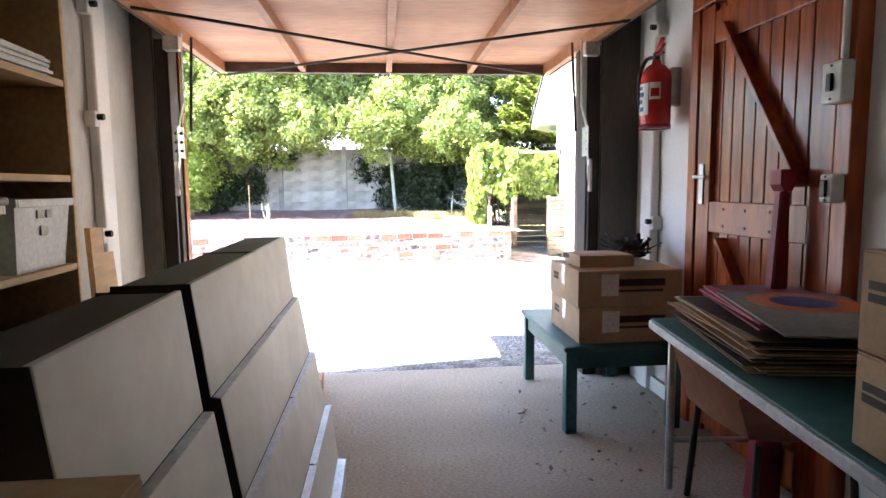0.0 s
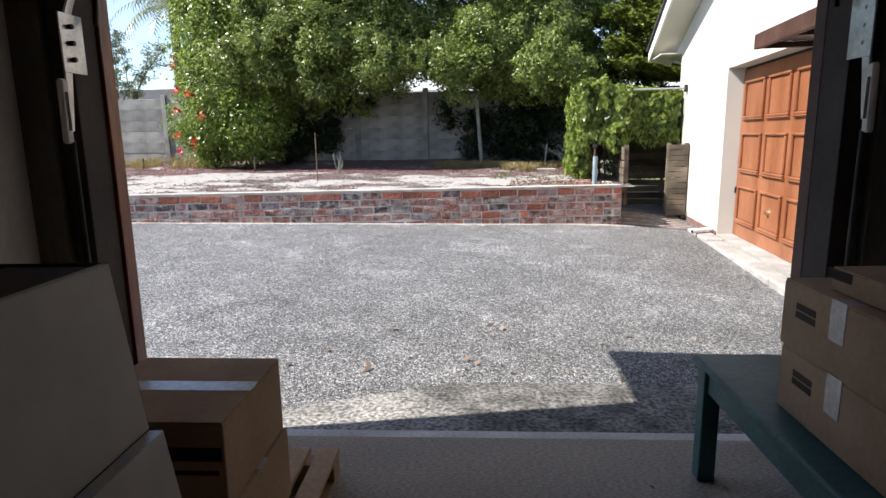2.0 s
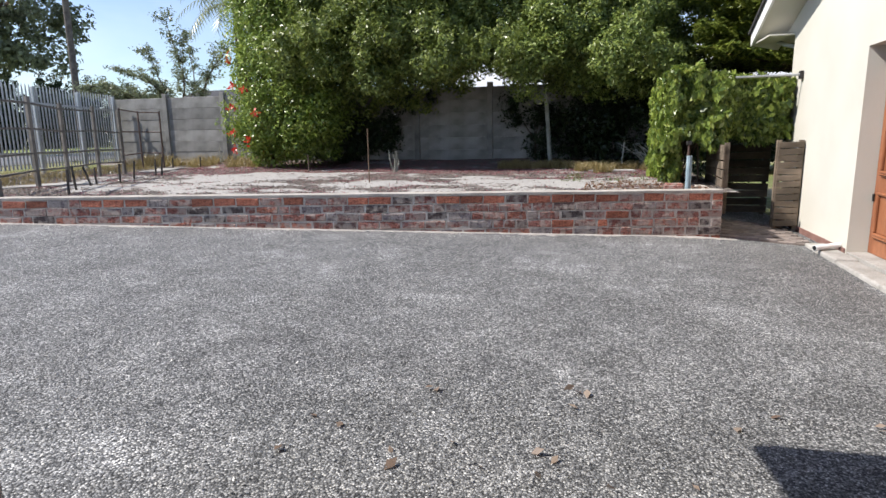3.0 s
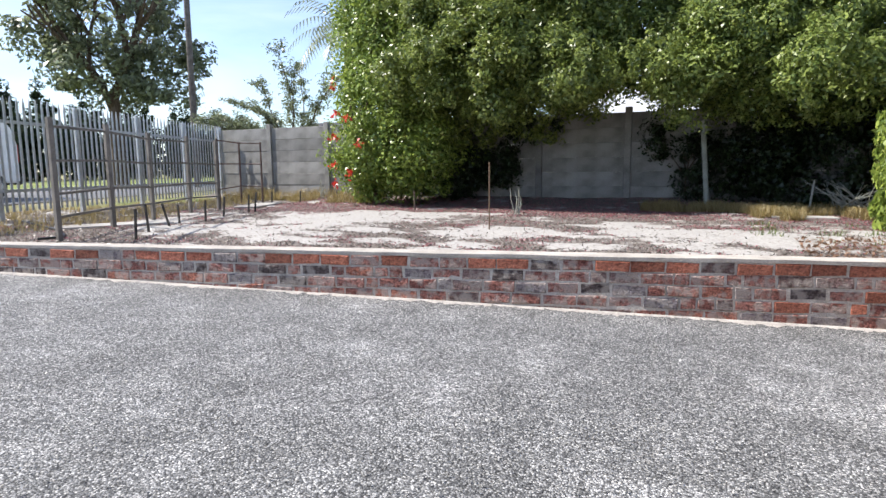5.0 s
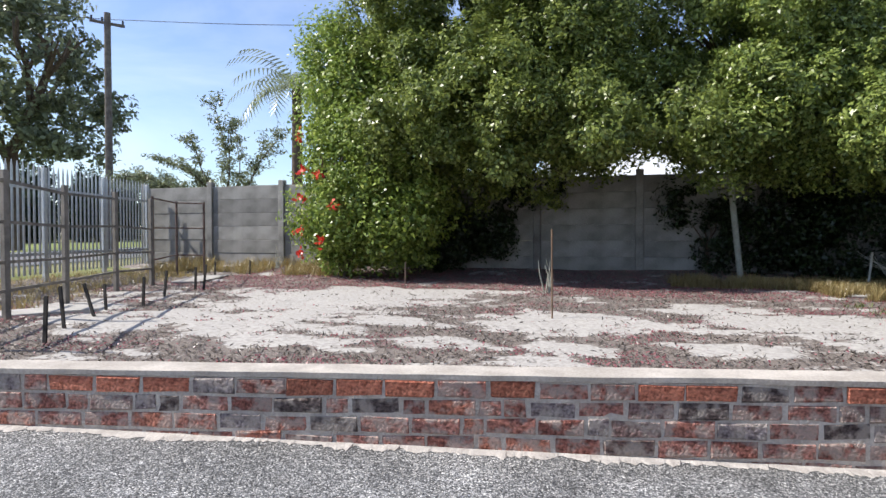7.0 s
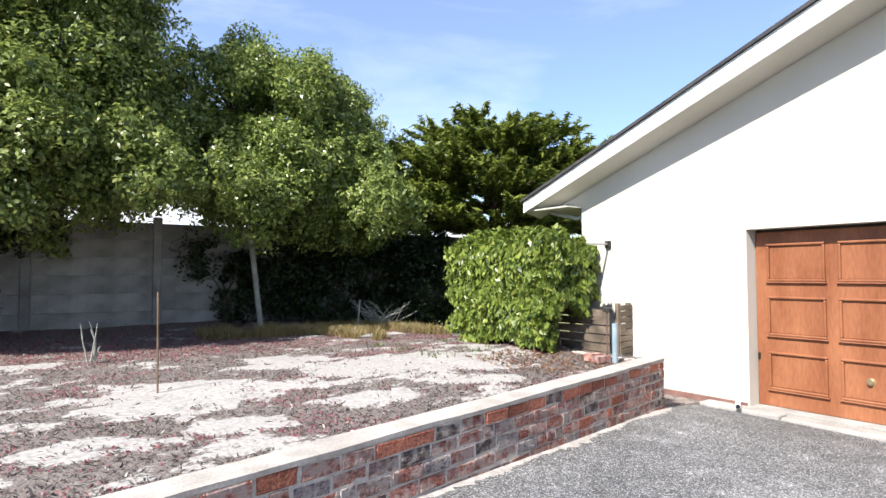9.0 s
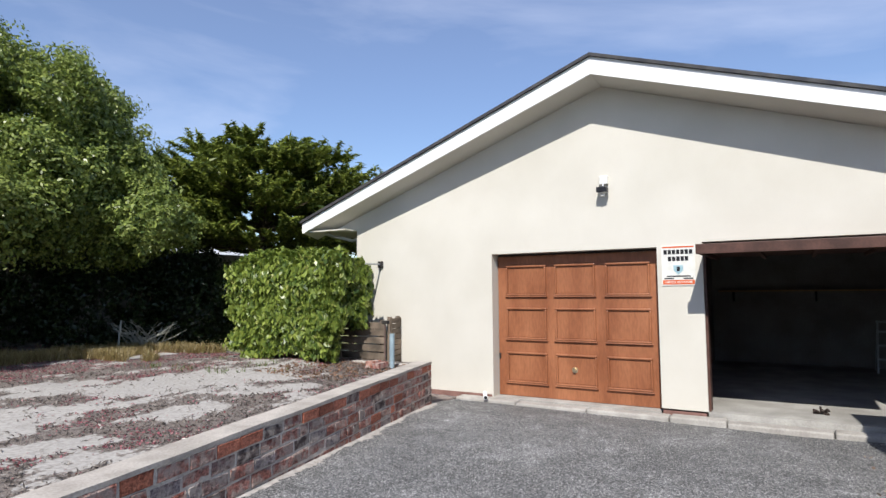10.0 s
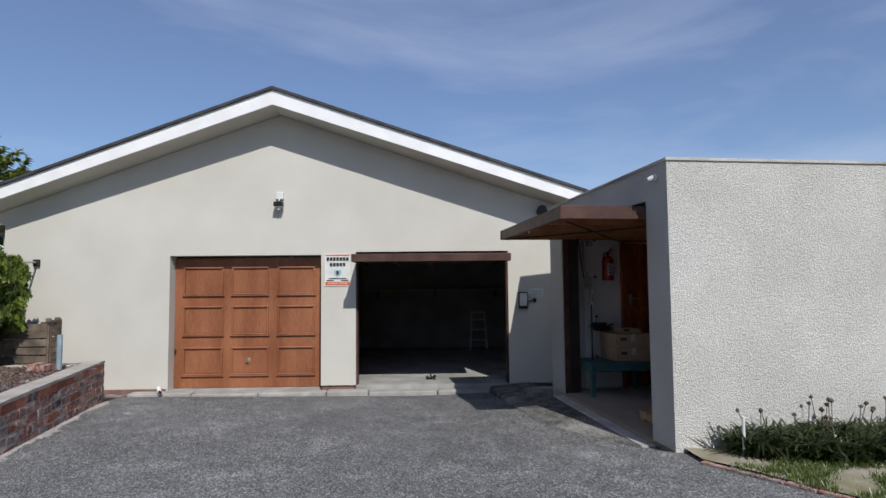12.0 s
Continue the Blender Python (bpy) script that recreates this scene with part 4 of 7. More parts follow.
def red_stake():
    t = thing("red_stake", "dark red wooden stake with a square head, leaning on the door", "stake", GARAGE)
    bm = bmesh.new()
    lo = [bm.verts.new((1.06 + a, -1.86 + b, FLOOR_Z)) for a, b in ((-0.062, -0.03), (0.062, -0.03), (0.062, 0.03), (-0.062, 0.03))]
    hi = [bm.verts.new((1.10 + a, -1.84 + b, 1.27)) for a, b in ((-0.02, -0.02), (0.02, -0.02), (0.02, 0.02), (-0.02, 0.02))]
    bm.faces.new(lo[::-1])
    bm.faces.new(hi)
    for i in range(4):
        bm.faces.new((lo[i], lo[(i + 1) % 4], hi[(i + 1) % 4], hi[i]))
    bmesh.ops.bevel(bm, geom=list(bm.edges), offset=0.005, segments=2, affect="EDGES")
    part("shaft", bm, M_DARKRED, t)
    part("head", prism([(1.085, 1.269), (1.115, 1.269), (1.132, 1.295), (1.132, 1.352), (1.068, 1.352), (1.068, 1.295)], "y", -1.872, -1.808), M_DARKRED, t)


red_stake()


def switch_box(name, label, v, z, h, w, out):
    t = thing(name, label, "switch", GARAGE)
    a = UR - out
    part("case", box(a - 0.05, a, v - w / 2, v + w / 2, z - h / 2, z + h / 2, 0.008), M_WHITEPLASTIC, t)
    part("rocker", box(a - 0.063, a - 0.0505, v - 0.012, v + 0.012, z - 0.03, z + 0.03, 0.003), M_BLACKPLASTIC, t)
    for s in (-1, 1):
        part("screw", rod((a - 0.054, v, z + s * h * 0.4), (a - 0.049, v, z + s * h * 0.4), 0.004, 8), M_BLACKIRON, t)


switch_box("isolator_switch", "white surface-mounted isolator switch on the door frame", -2.05, 1.64, 0.14, 0.095, 0.062)
switch_box("light_switch", "small white switch box on the door frame", -2.05, 1.28, 0.10, 0.06, 0.062)
structure("trim_conduit", rod((UR - 0.075, -2.06, 1.72), (UR - 0.075, -2.06, CEIL), 0.012, 10), M_WHITEPLASTIC, "white electrical conduit on the wall", "conduit", GARAGE)


# ---------------------------------------------------------------- things on the gabled building
M_BRICKRED = mat("plinth_red", (0.17, 0.09, 0.075), (0.24, 0.135, 0.115), 0.8, 6, 60, 0.3)


def sectional_door():
    t = thing("door_2", "closed brown wooden garage door with nine raised panels and a brass knob", "garage door", kind="structure")
    f = GX + 0.20
    y0, y1, z0, z1 = O1[0] + 0.012, O1[1] - 0.012, -0.10, 2.045
    part("door_leaf", box(f, f + 0.04, y0, y1, z0, z1, 0.004), M_DOORWOOD, t)
    # the lintel's shade at the door head, put in as a near-black strip
    part("head_shade", box(f + 0.02, f + 0.05, y0, y1, z1 + 0.003, 2.08), M_FRAMEDARK, t, "near-black strip standing for the lintel's shade above the door")
    rows = ((0.205, 0.67), (0.865, 1.35), (1.53, 2.0))
    cols = ((7.885, 8.507), (8.657, 9.272), (9.405, 10.066))
    for r, (a, b) in enumerate(rows):
        for ya, yb in cols:
            za, zb = z0 + a, z0 + b
            p = part("door_panel", box(f - 0.008, f - 0.001, ya + 0.035, yb - 0.035, za + 0.035, zb - 0.035, 0.003), M_DOORWOOD, t)
            for q in ((ya, yb, za, za + 0.032), (ya, yb, zb - 0.032, zb), (ya, ya + 0.032, za + 0.033, zb - 0.033), (yb - 0.032, yb, za + 0.033, zb - 0.033)):
                part("moulding", box(f - 0.036, f - 0.0005, q[0], q[1], q[2], q[3], 0.012), M_DOORWOOD, p)
            part("sill", prism([(f - 0.0005, za - 0.03), (f - 0.024, za - 0.022), (f - 0.036, za - 0.012), (f - 0.032, za - 0.001), (f - 0.0005, za - 0.001)], "y", ya - 0.012, yb + 0.012), M_DOORWOOD, p)
    k = part("knob", rod((f - 0.05, (y0 + y1) / 2, z0 + 0.445), (f - 0.012, (y0 + y1) / 2, z0 + 0.445), 0.028, 16), M_BRASS, t, "round brass knob")
    part("knob_rose", rod((f - 0.0125, (y0 + y1) / 2, z0 + 0.445), (f - 0.008, (y0 + y1) / 2, z0 + 0.445), 0.045, 18), M_BRASS, k)
    part("side_latch", box(f - 0.02, f - 0.001, y1 - 0.035, y1 - 0.01, z0 + 0.56, z0 + 0.64, 0.003), M_BLACKIRON, t)


M_BRASS = mat("worn_brass", (0.55, 0.42, 0.25), (0.68, 0.55, 0.36), 0.35, 8, 60, 0.05, 0.001, metal=0.9)
sectional_door()
for y in (O2[0] + 0.001, O2[1] - 0.031):
    structure("trim_jamb", box(GX + 0.03, GX + 0.2, y, y + 0.03, -0.054, 1.99, 0.003), M_DARKWOOD, "dark brown jamb of the open garage", "jamb")
t = thing("garage_door", "brown tilt-up garage door of the second garage, swung open and level", "garage door")
part("panel", box(1.725, 3.85, 4.73, 7.14, 1.985, 2.045, 0.004), M_DARKWOOD, t)
part("front_rail", box(1.68, 1.724, 4.70, 7.17, 1.93, 2.05, 0.006), M_DARKWOOD, t, "chipped brown front rail")
for y in (4.70, 7.12):
    part("side_rail", box(1.726, 3.8, y, y + 0.05, 1.935, 1.983, 0.004), M_DARKWOOD, t)
for y in (5.3, 5.9, 6.5):
    part("batten", box(1.726, 3.8, y, y + 0.045, 1.94, 1.983, 0.004), M_DARKWOOD, t)
# sill kerb in cast lengths, plinth bands
kerb_edges = [3.95, 4.72, 5.85, 6.95, 7.62, 8.7, 9.75, 10.75]
M_KERB = mat("pale_kerb_concrete", (0.30, 0.285, 0.26), (0.42, 0.40, 0.37), 0.9, 4, 60, 0.35, 0.006, c3=(0.27, 0.25, 0.23))
for i, (a, b) in enumerate(zip(kerb_edges, kerb_edges[1:])):
    structure("kerb", box(GX - 0.26, GX - 0.03, a + 0.006, b - 0.006, -0.45, -0.105 - 0.008 * (i % 3), 0.022), M_KERB, "worn pale concrete kerb along the gable", "kerb")
for a, b in ((10.24, 12.88), (7.2, 7.73), (3.9, 4.64)):
    structure("trim_plinth", box(GX - 0.022, GX - 0.002, a, b, -0.3, -0.075, 0.004), M_BRICKRED, "dull red plinth band at the wall's foot", "plinth")
structure("trim_door_sill", box(GX + 0.003, GX + 0.23, O1[0] + 0.002, O1[1] - 0.002, -0.35, -0.105, 0.004), M_KERB, "pale sill under the closed garage door", "sill")


def text_mesh(body, size, m, material, parent, extrude=0.001, name="lettering"):
    """Lettering with the built-in font, turned into a mesh."""
    cu = bpy.data.curves.new(name, "FONT")
    cu.body, cu.size, cu.extrude, cu.align_x, cu.align_y = body, size, extrude, "CENTER", "CENTER"
    tmp = bpy.data.objects.new(name, cu)
    scene.collection.objects.link(tmp)
    dg = bpy.context.evaluated_depsgraph_get()
    me = bpy.data.meshes.new_from_object(tmp.evaluated_get(dg))
    bpy.data.objects.remove(tmp)
    me.transform(m)
    me.materials.clear()
    me.materials.append(material)
    ob = new(name, me)
    ob.parent = parent
    return ob


M_SIGNRED = mat("sign_orange_red", (0.55, 0.10, 0.03), (0.60, 0.13, 0.045), 0.4, 9, 60, 0.0)
M_SIGNBLACK = mat("sign_black", (0.01, 0.01, 0.012), (0.02, 0.02, 0.022), 0.4, 9, 60, 0.0)
M_SIGNBLUE = mat("sign_shield_blue", (0.25, 0.40, 0.46), (0.35, 0.5, 0.55), 0.4, 9, 60, 0.0)


def security_sign():
    t = thing("security_sign", "white security company sign with red edges, screwed to the pier", "sign")
    y0, y1, z0, z1, f = 7.27, 7.69, 1.56, 2.09, GX - 0.012
    yc = (y0 + y1) / 2
    part("board", box(f, GX - 0.001, y0, y1, z0, z1, 0.002), M_WHITEPLASTIC, t)
    part("red_band", box(f - 0.002, f - 0.0005, y0 + 0.012, y1 - 0.012, z0 + 0.015, z0 + 0.075), M_SIGNRED, t, "orange-red band")
    part("red_band", box(f - 0.002, f - 0.0005, y0 + 0.012, y1 - 0.012, z1 - 0.03, z1 - 0.010), M_SIGNRED, t, "orange-red band")
    # the firm's name as plain blocks
    for row, n, zz in ((0, 7, z1 - 0.115), (1, 5, z1 - 0.205)):
        w = 0.05
        for i in range(n):
            c = yc + (i - (n - 1) / 2) * 0.053
            part("name_block", box(f - 0.002, f - 0.0005, c - w / 2 + 0.004, c + w / 2 - 0.004, zz, zz + 0.06), M_SIGNBLACK, t)
    m = pose(f - 0.0012, yc, z0 + 0.045, 90, 0, -90)
    text_mesh("ARMED RESPONSE", 0.042, m, M_WHITEPLASTIC, t)
    bm = prism([(yc - 0.06, z0 + 0.27), (yc + 0.06, z0 + 0.27), (yc + 0.06, z0 + 0.2), (yc, z0 + 0.145), (yc - 0.06, z0 + 0.2)], "x", f - 0.002, f - 0.0005)
    s = part("shield", bm, M_SIGNBLUE, t)
    part("shield_mark", box(f - 0.003, f - 0.0021, yc - 0.02, yc + 0.02, z0 + 0.19, z0 + 0.25), M_SIGNBLACK, s)
    for a, b in ((-0.15, 0.15),):
        part("number_bar", box(f - 0.002, f - 0.0005, yc + a, yc + b, z0 + 0.115, z0 + 0.133), M_SIGNBLACK, t)
    for a, b in ((-0.18, -0.06), (0.06, 0.18)):
        part("number_bar", box(f - 0.002, f - 0.0005, yc + a, yc + b, z0 + 0.085, z0 + 0.103), M_SIGNBLACK, t)


security_sign()


def floodlight():
    t = thing("floodlight", "small floodlight with sensor on the gable", "lamp")
    y, z = 8.43, 3.02
    part("wall_box", box(GX - 0.06, GX - 0.001, y - 0.06, y + 0.06, z - 0.02, z + 0.10, 0.01), M_WHITEPLASTIC, t)
    part("arm", rod((GX - 0.05, y, z - 0.01), (GX - 0.10, y, z - 0.06), 0.014, 10), M_GREYPLASTIC, t)
    bm = box(GX - 0.17, GX - 0.06, y - 0.075, y + 0.075, z - 0.15, z - 0.07, 0.012)
    h = part("lamp_head", bm, M_BLACKPLASTIC, t)
    part("glass", box(GX - 0.16, GX - 0.07, y - 0.06, y + 0.06, z - 0.155, z - 0.1505), M_WHITEPLASTIC, h)
    part("sensor", rod((GX - 0.10, y, z - 0.152), (GX - 0.10, y, z - 0.2), 0.03, 14), M_WHITEPLASTIC, t)


floodlight()


def intercom():
    t = thing("intercom_box", "grey intercom box with a rounded hood on the wall", "intercom")
    part("case", box(GX - 0.09, GX - 0.001, 4.35, 4.50, 1.16, 1.44, 0.015), M_BLACKPLASTIC, t, "dark moulded case")
    part("face", box(GX - 0.098, GX - 0.0905, 4.365, 4.485, 1.21, 1.42, 0.004), M_WHITEPLASTIC, t)
    part("dial", box(GX - 0.1, GX - 0.0905, 4.38, 4.47, 1.175, 1.20, 0.002), M_BLACKPLASTIC, t)
    n = thing("notice_plate", "small white notice plate beside the intercom", "sign")
    part("plate", box(GX - 0.008, GX - 0.001, 4.08, 4.32, 1.36, 1.50, 0.002), M_WHITEPLASTIC, n)
    for i in range(4):
        part("text_bar", box(GX - 0.0095, GX - 0.0082, 4.10, 4.30 - 0.03 * (i % 2), 1.385 + 0.026 * i, 1.395 + 0.026 * i), M_SIGNBLUE, n)
    part("lead", tube([(GX - 0.03, 4.349, 1.30), (GX - 0.03, 4.32, 1.285), (GX - 0.025, 4.27, 1.30), (GX - 0.02, 4.235, 1.32)], 0.008), M_BLACKPLASTIC, t)
    part("padlock", box(GX - 0.03, GX - 0.001, 4.20, 4.24, 1.27, 1.33, 0.006), M_BLACKIRON, n)


intercom()


def wall_bracket():
    t = thing("wall_bracket", "thin grey washing-line arm fixed to the gable wall", "bracket")
    part("arm", rod((GX - 0.001, 12.36, 1.99), (1.45, 12.34, 1.98), 0.016, 10), M_GALV, t)
    part("socket", box(GX - 0.045, GX - 0.001, 12.31, 12.41, 1.93, 2.04, 0.008), M_BLACKIRON, t)


wall_bracket()
structure("trim_eaves_closer", prism([(12.901, 2.623), (13.52, 2.623), (12.901, 2.835)], "x", GX + 0.001, GX + 0.02), M_PLASTER, "cream plastered closer between eaves and gable soffit", "soffit")
structure("trim_eaves_soffit", box(2.035, 14, 12.902, 13.80, 2.60, 2.622), M_PLASTER, "cream boarded soffit under the eaves", "soffit")
g = thing("downpipe", "dull grey downpipe bending from the eaves to the wall corner", "pipe")
part("pipe", tube([(2.35, 13.6, 2.598), (2.37, 13.45, 2.54), (2.45, 13.1, 2.45), (2.5, 12.97, 2.32), (2.5, 12.95, 1.0), (2.5, 12.95, -0.3)], 0.03), M_GREYPLASTIC, g)
part("outlet", rod((2.35, 13.6, 2.57), (2.35, 13.6, 2.6), 0.04, 12), M_GREYPLASTIC, g)
v = thing("wall_vent", "round black vent pipe near the eaves", "vent")
part("pipe", rod((GX - 0.14, 4.1, 2.78), (GX - 0.001, 4.1, 2.78), 0.07, 16), M_BLACKPLASTIC, v)
part("cap", rod((GX - 0.16, 4.1, 2.78), (GX - 0.141, 4.1, 2.78), 0.085, 16), M_BLACKPLASTIC, v)
d = thing("drain_pipe", "stub of white drain pipe ending over the kerb", "pipe")
part("stub", rod((GX - 0.32, 10.20, -0.075), (GX - 0.02, 10.36, -0.06), 0.032, 14), M_FASCIA, d)
part("bore", rod((GX - 0.322, 10.199, -0.075), (GX - 0.3195, 10.2003, -0.075), 0.027, 14), M_BLACKPLASTIC, d)


def ladder():
    t = thing("step_ladder", "aluminium step ladder standing in the open garage", "ladder")
    x, y, w = 7.75, 4.72, 0.42
    for s in (-1, 1):
        part("rail", beam((x - 0.22, y + s * w / 2, -0.054), (x, y + s * (w / 2 - 0.05), 0.86), 0.025, 0.045, (1, 0, 0)), M_GALV, t)
        part("rear_leg", beam((x + 0.25, y + s * w / 2, -0.054), (x + 0.03, y + s * (w / 2 - 0.05), 0.84), 0.02, 0.025, (1, 0, 0)), M_GALV, t)
    for i in range(3):
        z = 0.18 + 0.25 * i
        xx = x - 0.22 + 0.22 * (z + 0.05) / 0.9
        part("step", box(xx - 0.05, xx + 0.05, y - w / 2 + 0.03, y + w / 2 - 0.03, z, z + 0.025, 0.003), M_GALV, t)
    part("top_step", box(x - 0.1, x + 0.08, y - w / 2 + 0.03, y + w / 2 - 0.03, 0.862, 0.89, 0.004), M_GALV, t)


ladder()
s = thing("back_shelf", "dim wooden shelf along the garage's back wall", "shelf")
part("board", box(8.05, 8.38, 4.0, 7.6, 1.45, 1.48, 0.003), M_PINE, s)
for y in (4.2, 5.8, 7.3):
    part("bracket", box(8.1, 8.39, y, y + 0.03, 1.25, 1.449, 0.002), M_BLACKIRON, s)
bm = bmesh.new()
rag = random.Random(3)
for i in range(14):
    a = rag.uniform(0, 6.28)
    rod((2.9, 5.95, -0.045), (2.9 + 0.09 * math.cos(a), 5.95 + 0.09 * math.sin(a), -0.05 + rag.uniform(0.0, 0.08)), 0.014, 6, bm)
tagged(part("rag", bm, M_FRAMEDARK), "crumpled dark rag on the garage floor", "rag")


# ---------------------------------------------------------------- garden bed: pads of bare sand in a litter of petals and mulch
SAND_PADS = [(-6.9, 12.6, 1.25, 1.9), (-4.0, 11.85, 0.75, 0.62), (-2.46, 13.2, 0.4, 0.45), (-1.0, 12.3, 1.1, 0.75), (-4.75, 10.45, 0.5, 0.2),
             (-7.6, 10.4, 0.3, 0.35), (-8.4, 10.4, 0.35, 0.4), (-5.7, 10.2, 0.6, 0.25), (-6.4, 14.4, 1.3, 0.5), (-3.7, 10.62, 0.3, 0.2),
             (-2.57, 10.84, 0.5, 0.2), (-1.25, 11.0, 0.5, 0.2), (-2.1, 13.5, 0.5, 0.35), (-9.4, 11.5, 0.5, 0.3), (-5.5, 11.3, 0.5, 0.25)]


def bare(x, y):
    """0 where litter lies thick, 1 on bare sand; ragged edges."""
    n = 0.5 * noise.noise((x * 1.1, y * 2.0, 0.3)) + 0.42 * noise.noise((x * 3.3, y * 6.0, 1.3)) + 0.34 * noise.noise((x * 8, y * 13, 2.3))
    best = -9.0
    for px, py, a, b in SAND_PADS:
        d = 1.0 - math.hypot((x - px) / a, (y - py) / b)
        best = max(best, d)
    k = max(-0.6, best) * 0.9 + n * 1.5 + 0.2 - 0.03 * max(0.0, y - 13.5)
    return max(0.0, min(1.0, k * 2.0 + 0.5))


def garden_material():
    m = bpy.data.materials.new("sand_and_litter")
    m.use_nodes = True
    nt = m.node_tree
    b = nt.nodes["Principled BSDF"]
    b.inputs["Roughness"].default_value = 0.95
    b.inputs["Specular IOR Level"].default_value = 0.15
    link = nt.links.new
    co = nt.nodes.new("ShaderNodeTexCoord")
    at = nt.nodes.new("ShaderNodeAttribute")
    at.attribute_name = "bare"
    n1 = nt.nodes.new("ShaderNodeTexNoise")
    n1.inputs["Scale"].default_value = 26
    n1.inputs["Detail"].default_value = 6
    n2 = nt.nodes.new("ShaderNodeTexNoise")
    n2.inputs["Scale"].default_value = 120
    n3 = nt.nodes.new("ShaderNodeTexNoise")
    n3.inputs["Scale"].default_value = 1.6
    for n in (n1, n2, n3):
        link(co.outputs["Object"], n.inputs["Vector"])
    sand = nt.nodes.new("ShaderNodeValToRGB")
    sand.color_ramp.elements[0].color, sand.color_ramp.elements[1].color = (0.27, 0.254, 0.234, 1), (0.40, 0.38, 0.353, 1)
    sand.color_ramp.elements[0].position, sand.color_ramp.elements[1].position = 0.3, 0.6
    link(n1.outputs["Fac"], sand.inputs["Fac"])
    lit = nt.nodes.new("ShaderNodeValToRGB")
    lit.color_ramp.elements[0].color, lit.color_ramp.elements[1].color = (0.085, 0.072, 0.064, 1), (0.26, 0.225, 0.20, 1)
    lit.color_ramp.elements[0].position, lit.color_ramp.elements[1].position = 0.35, 0.65
    link(n2.outputs["Fac"], lit.inputs["Fac"])
    mx = nt.nodes.new("ShaderNodeMixRGB")
    rag = nt.nodes.new("ShaderNodeMath")
    rag.operation = "MULTIPLY_ADD"
    rag.inputs[1].default_value = 1.5
    link(n1.outputs["Fac"], rag.inputs[0])
    link(at.outputs["Fac"], rag.inputs[2])
    edge = nt.nodes.new("ShaderNodeMapRange")
    edge.inputs["From Min"].default_value, edge.inputs["From Max"].default_value = 1.12, 1.36
    link(rag.outputs[0], edge.inputs["Value"])
    link(edge.outputs["Result"], mx.inputs["Fac"])
    link(lit.outputs["Color"], mx.inputs["Color1"])
    link(sand.outputs["Color"], mx.inputs["Color2"])
    link(mx.outputs["Color"], b.inputs["Base Color"])
    bp = nt.nodes.new("ShaderNodeBump")
    bp.inputs["Strength"].default_value, bp.inputs["Distance"].default_value = 0.6, 0.02
    link(n1.outputs["Fac"], bp.inputs["Height"])
    link(bp.outputs["Normal"], b.inputs["Normal"])
    return m


def garden_relief(x, y):
    return garden_z(x, y) + 0.02 * noise.noise((x * 2.2, y * 2.2, 4.0)) + 0.008 * bare(x, y)


NX, NY = 200, 120
gx = [-14.9 + 16.3 * i / NX for i in range(NX + 1)]


def row_y(k):
    t = (k / NY) ** 1.5
    return lambda x: wall_y(x) + 0.14 + (18.6 - wall_y(x) - 0.14) * t


garden = sheet("garden", gx, [row_y(k) for k in range(NY + 1)], garden_relief, garden_material(), "pale sandy garden bed littered with fallen petals and mulch", "garden")
a = garden.data.attributes.new("bare", "FLOAT", "POINT")
a.data.foreach_set("value", [bare(v.co.x, v.co.y) for v in garden.data.vertices])


def leaf_quads(pts, nrm, size, rng, aspect=0.5, bend=0.25, along_dir=None):
    """One bent diamond leaf at each point: pts (n,3), nrm (n,3)."""
    n = len(pts)
    nrm = nrm / np.maximum(np.linalg.norm(nrm, axis=1, keepdims=True), 1e-6)
    r = rng.normal(size=(n, 3)) if along_dir is None else along_dir + 0.35 * rng.normal(size=(n, 3))
    t = r - nrm * np.sum(r * nrm, axis=1, keepdims=True)
    t /= np.maximum(np.linalg.norm(t, axis=1, keepdims=True), 1e-6)
    s = np.cross(nrm, t)
    L = (size * rng.uniform(0.6, 1.25, n))[:, None]
    a = pts - t * L * 0.5
    c = pts + t * L * 0.5 - nrm * L * bend
    b = pts + s * L * aspect * 0.5
    d = pts - s * L * aspect * 0.5
    v = np.stack([a, b, c, d], axis=1).reshape(-1, 3)
    f = np.arange(n * 4).reshape(n, 4)
    return v, f


def litter(name, label, n, seed, size, mats, keep, xr, yr, zf, lift=0.006, aspect=0.55):
    """Flakes lying on the ground where keep(x, y) allows."""
    rng = np.random.default_rng(seed)
    xs, ys = rng.uniform(*xr, n), rng.uniform(*yr, n)
    sel = [(x, y) for x, y in zip(xs, ys) if keep(x, y, rng)]
    p = np.array([(x, y, zf(x, y) + lift + rng.uniform(0, 0.012)) for x, y in sel])
    nr = np.array([0, 0, 1.0]) + rng.normal(size=p.shape) * 0.45
    v, f = leaf_quads(p, nr, size, rng, aspect, 0.15)
    return tagged(from_arrays(name, v, f, mats), label, "litter", kind="stuff")


M_PETAL = leaf_mat("fallen_petals", (0.18, 0.05, 0.06), (0.44, 0.14, 0.17), (0.50, 0.30, 0.29))
M_MULCH = leaf_mat("dead_leaf_mulch", (0.065, 0.056, 0.05), (0.28, 0.245, 0.215), (0.52, 0.48, 0.43))


def in_garden(x, y):
    return wall_y(x) + 0.25 < y < 17.9


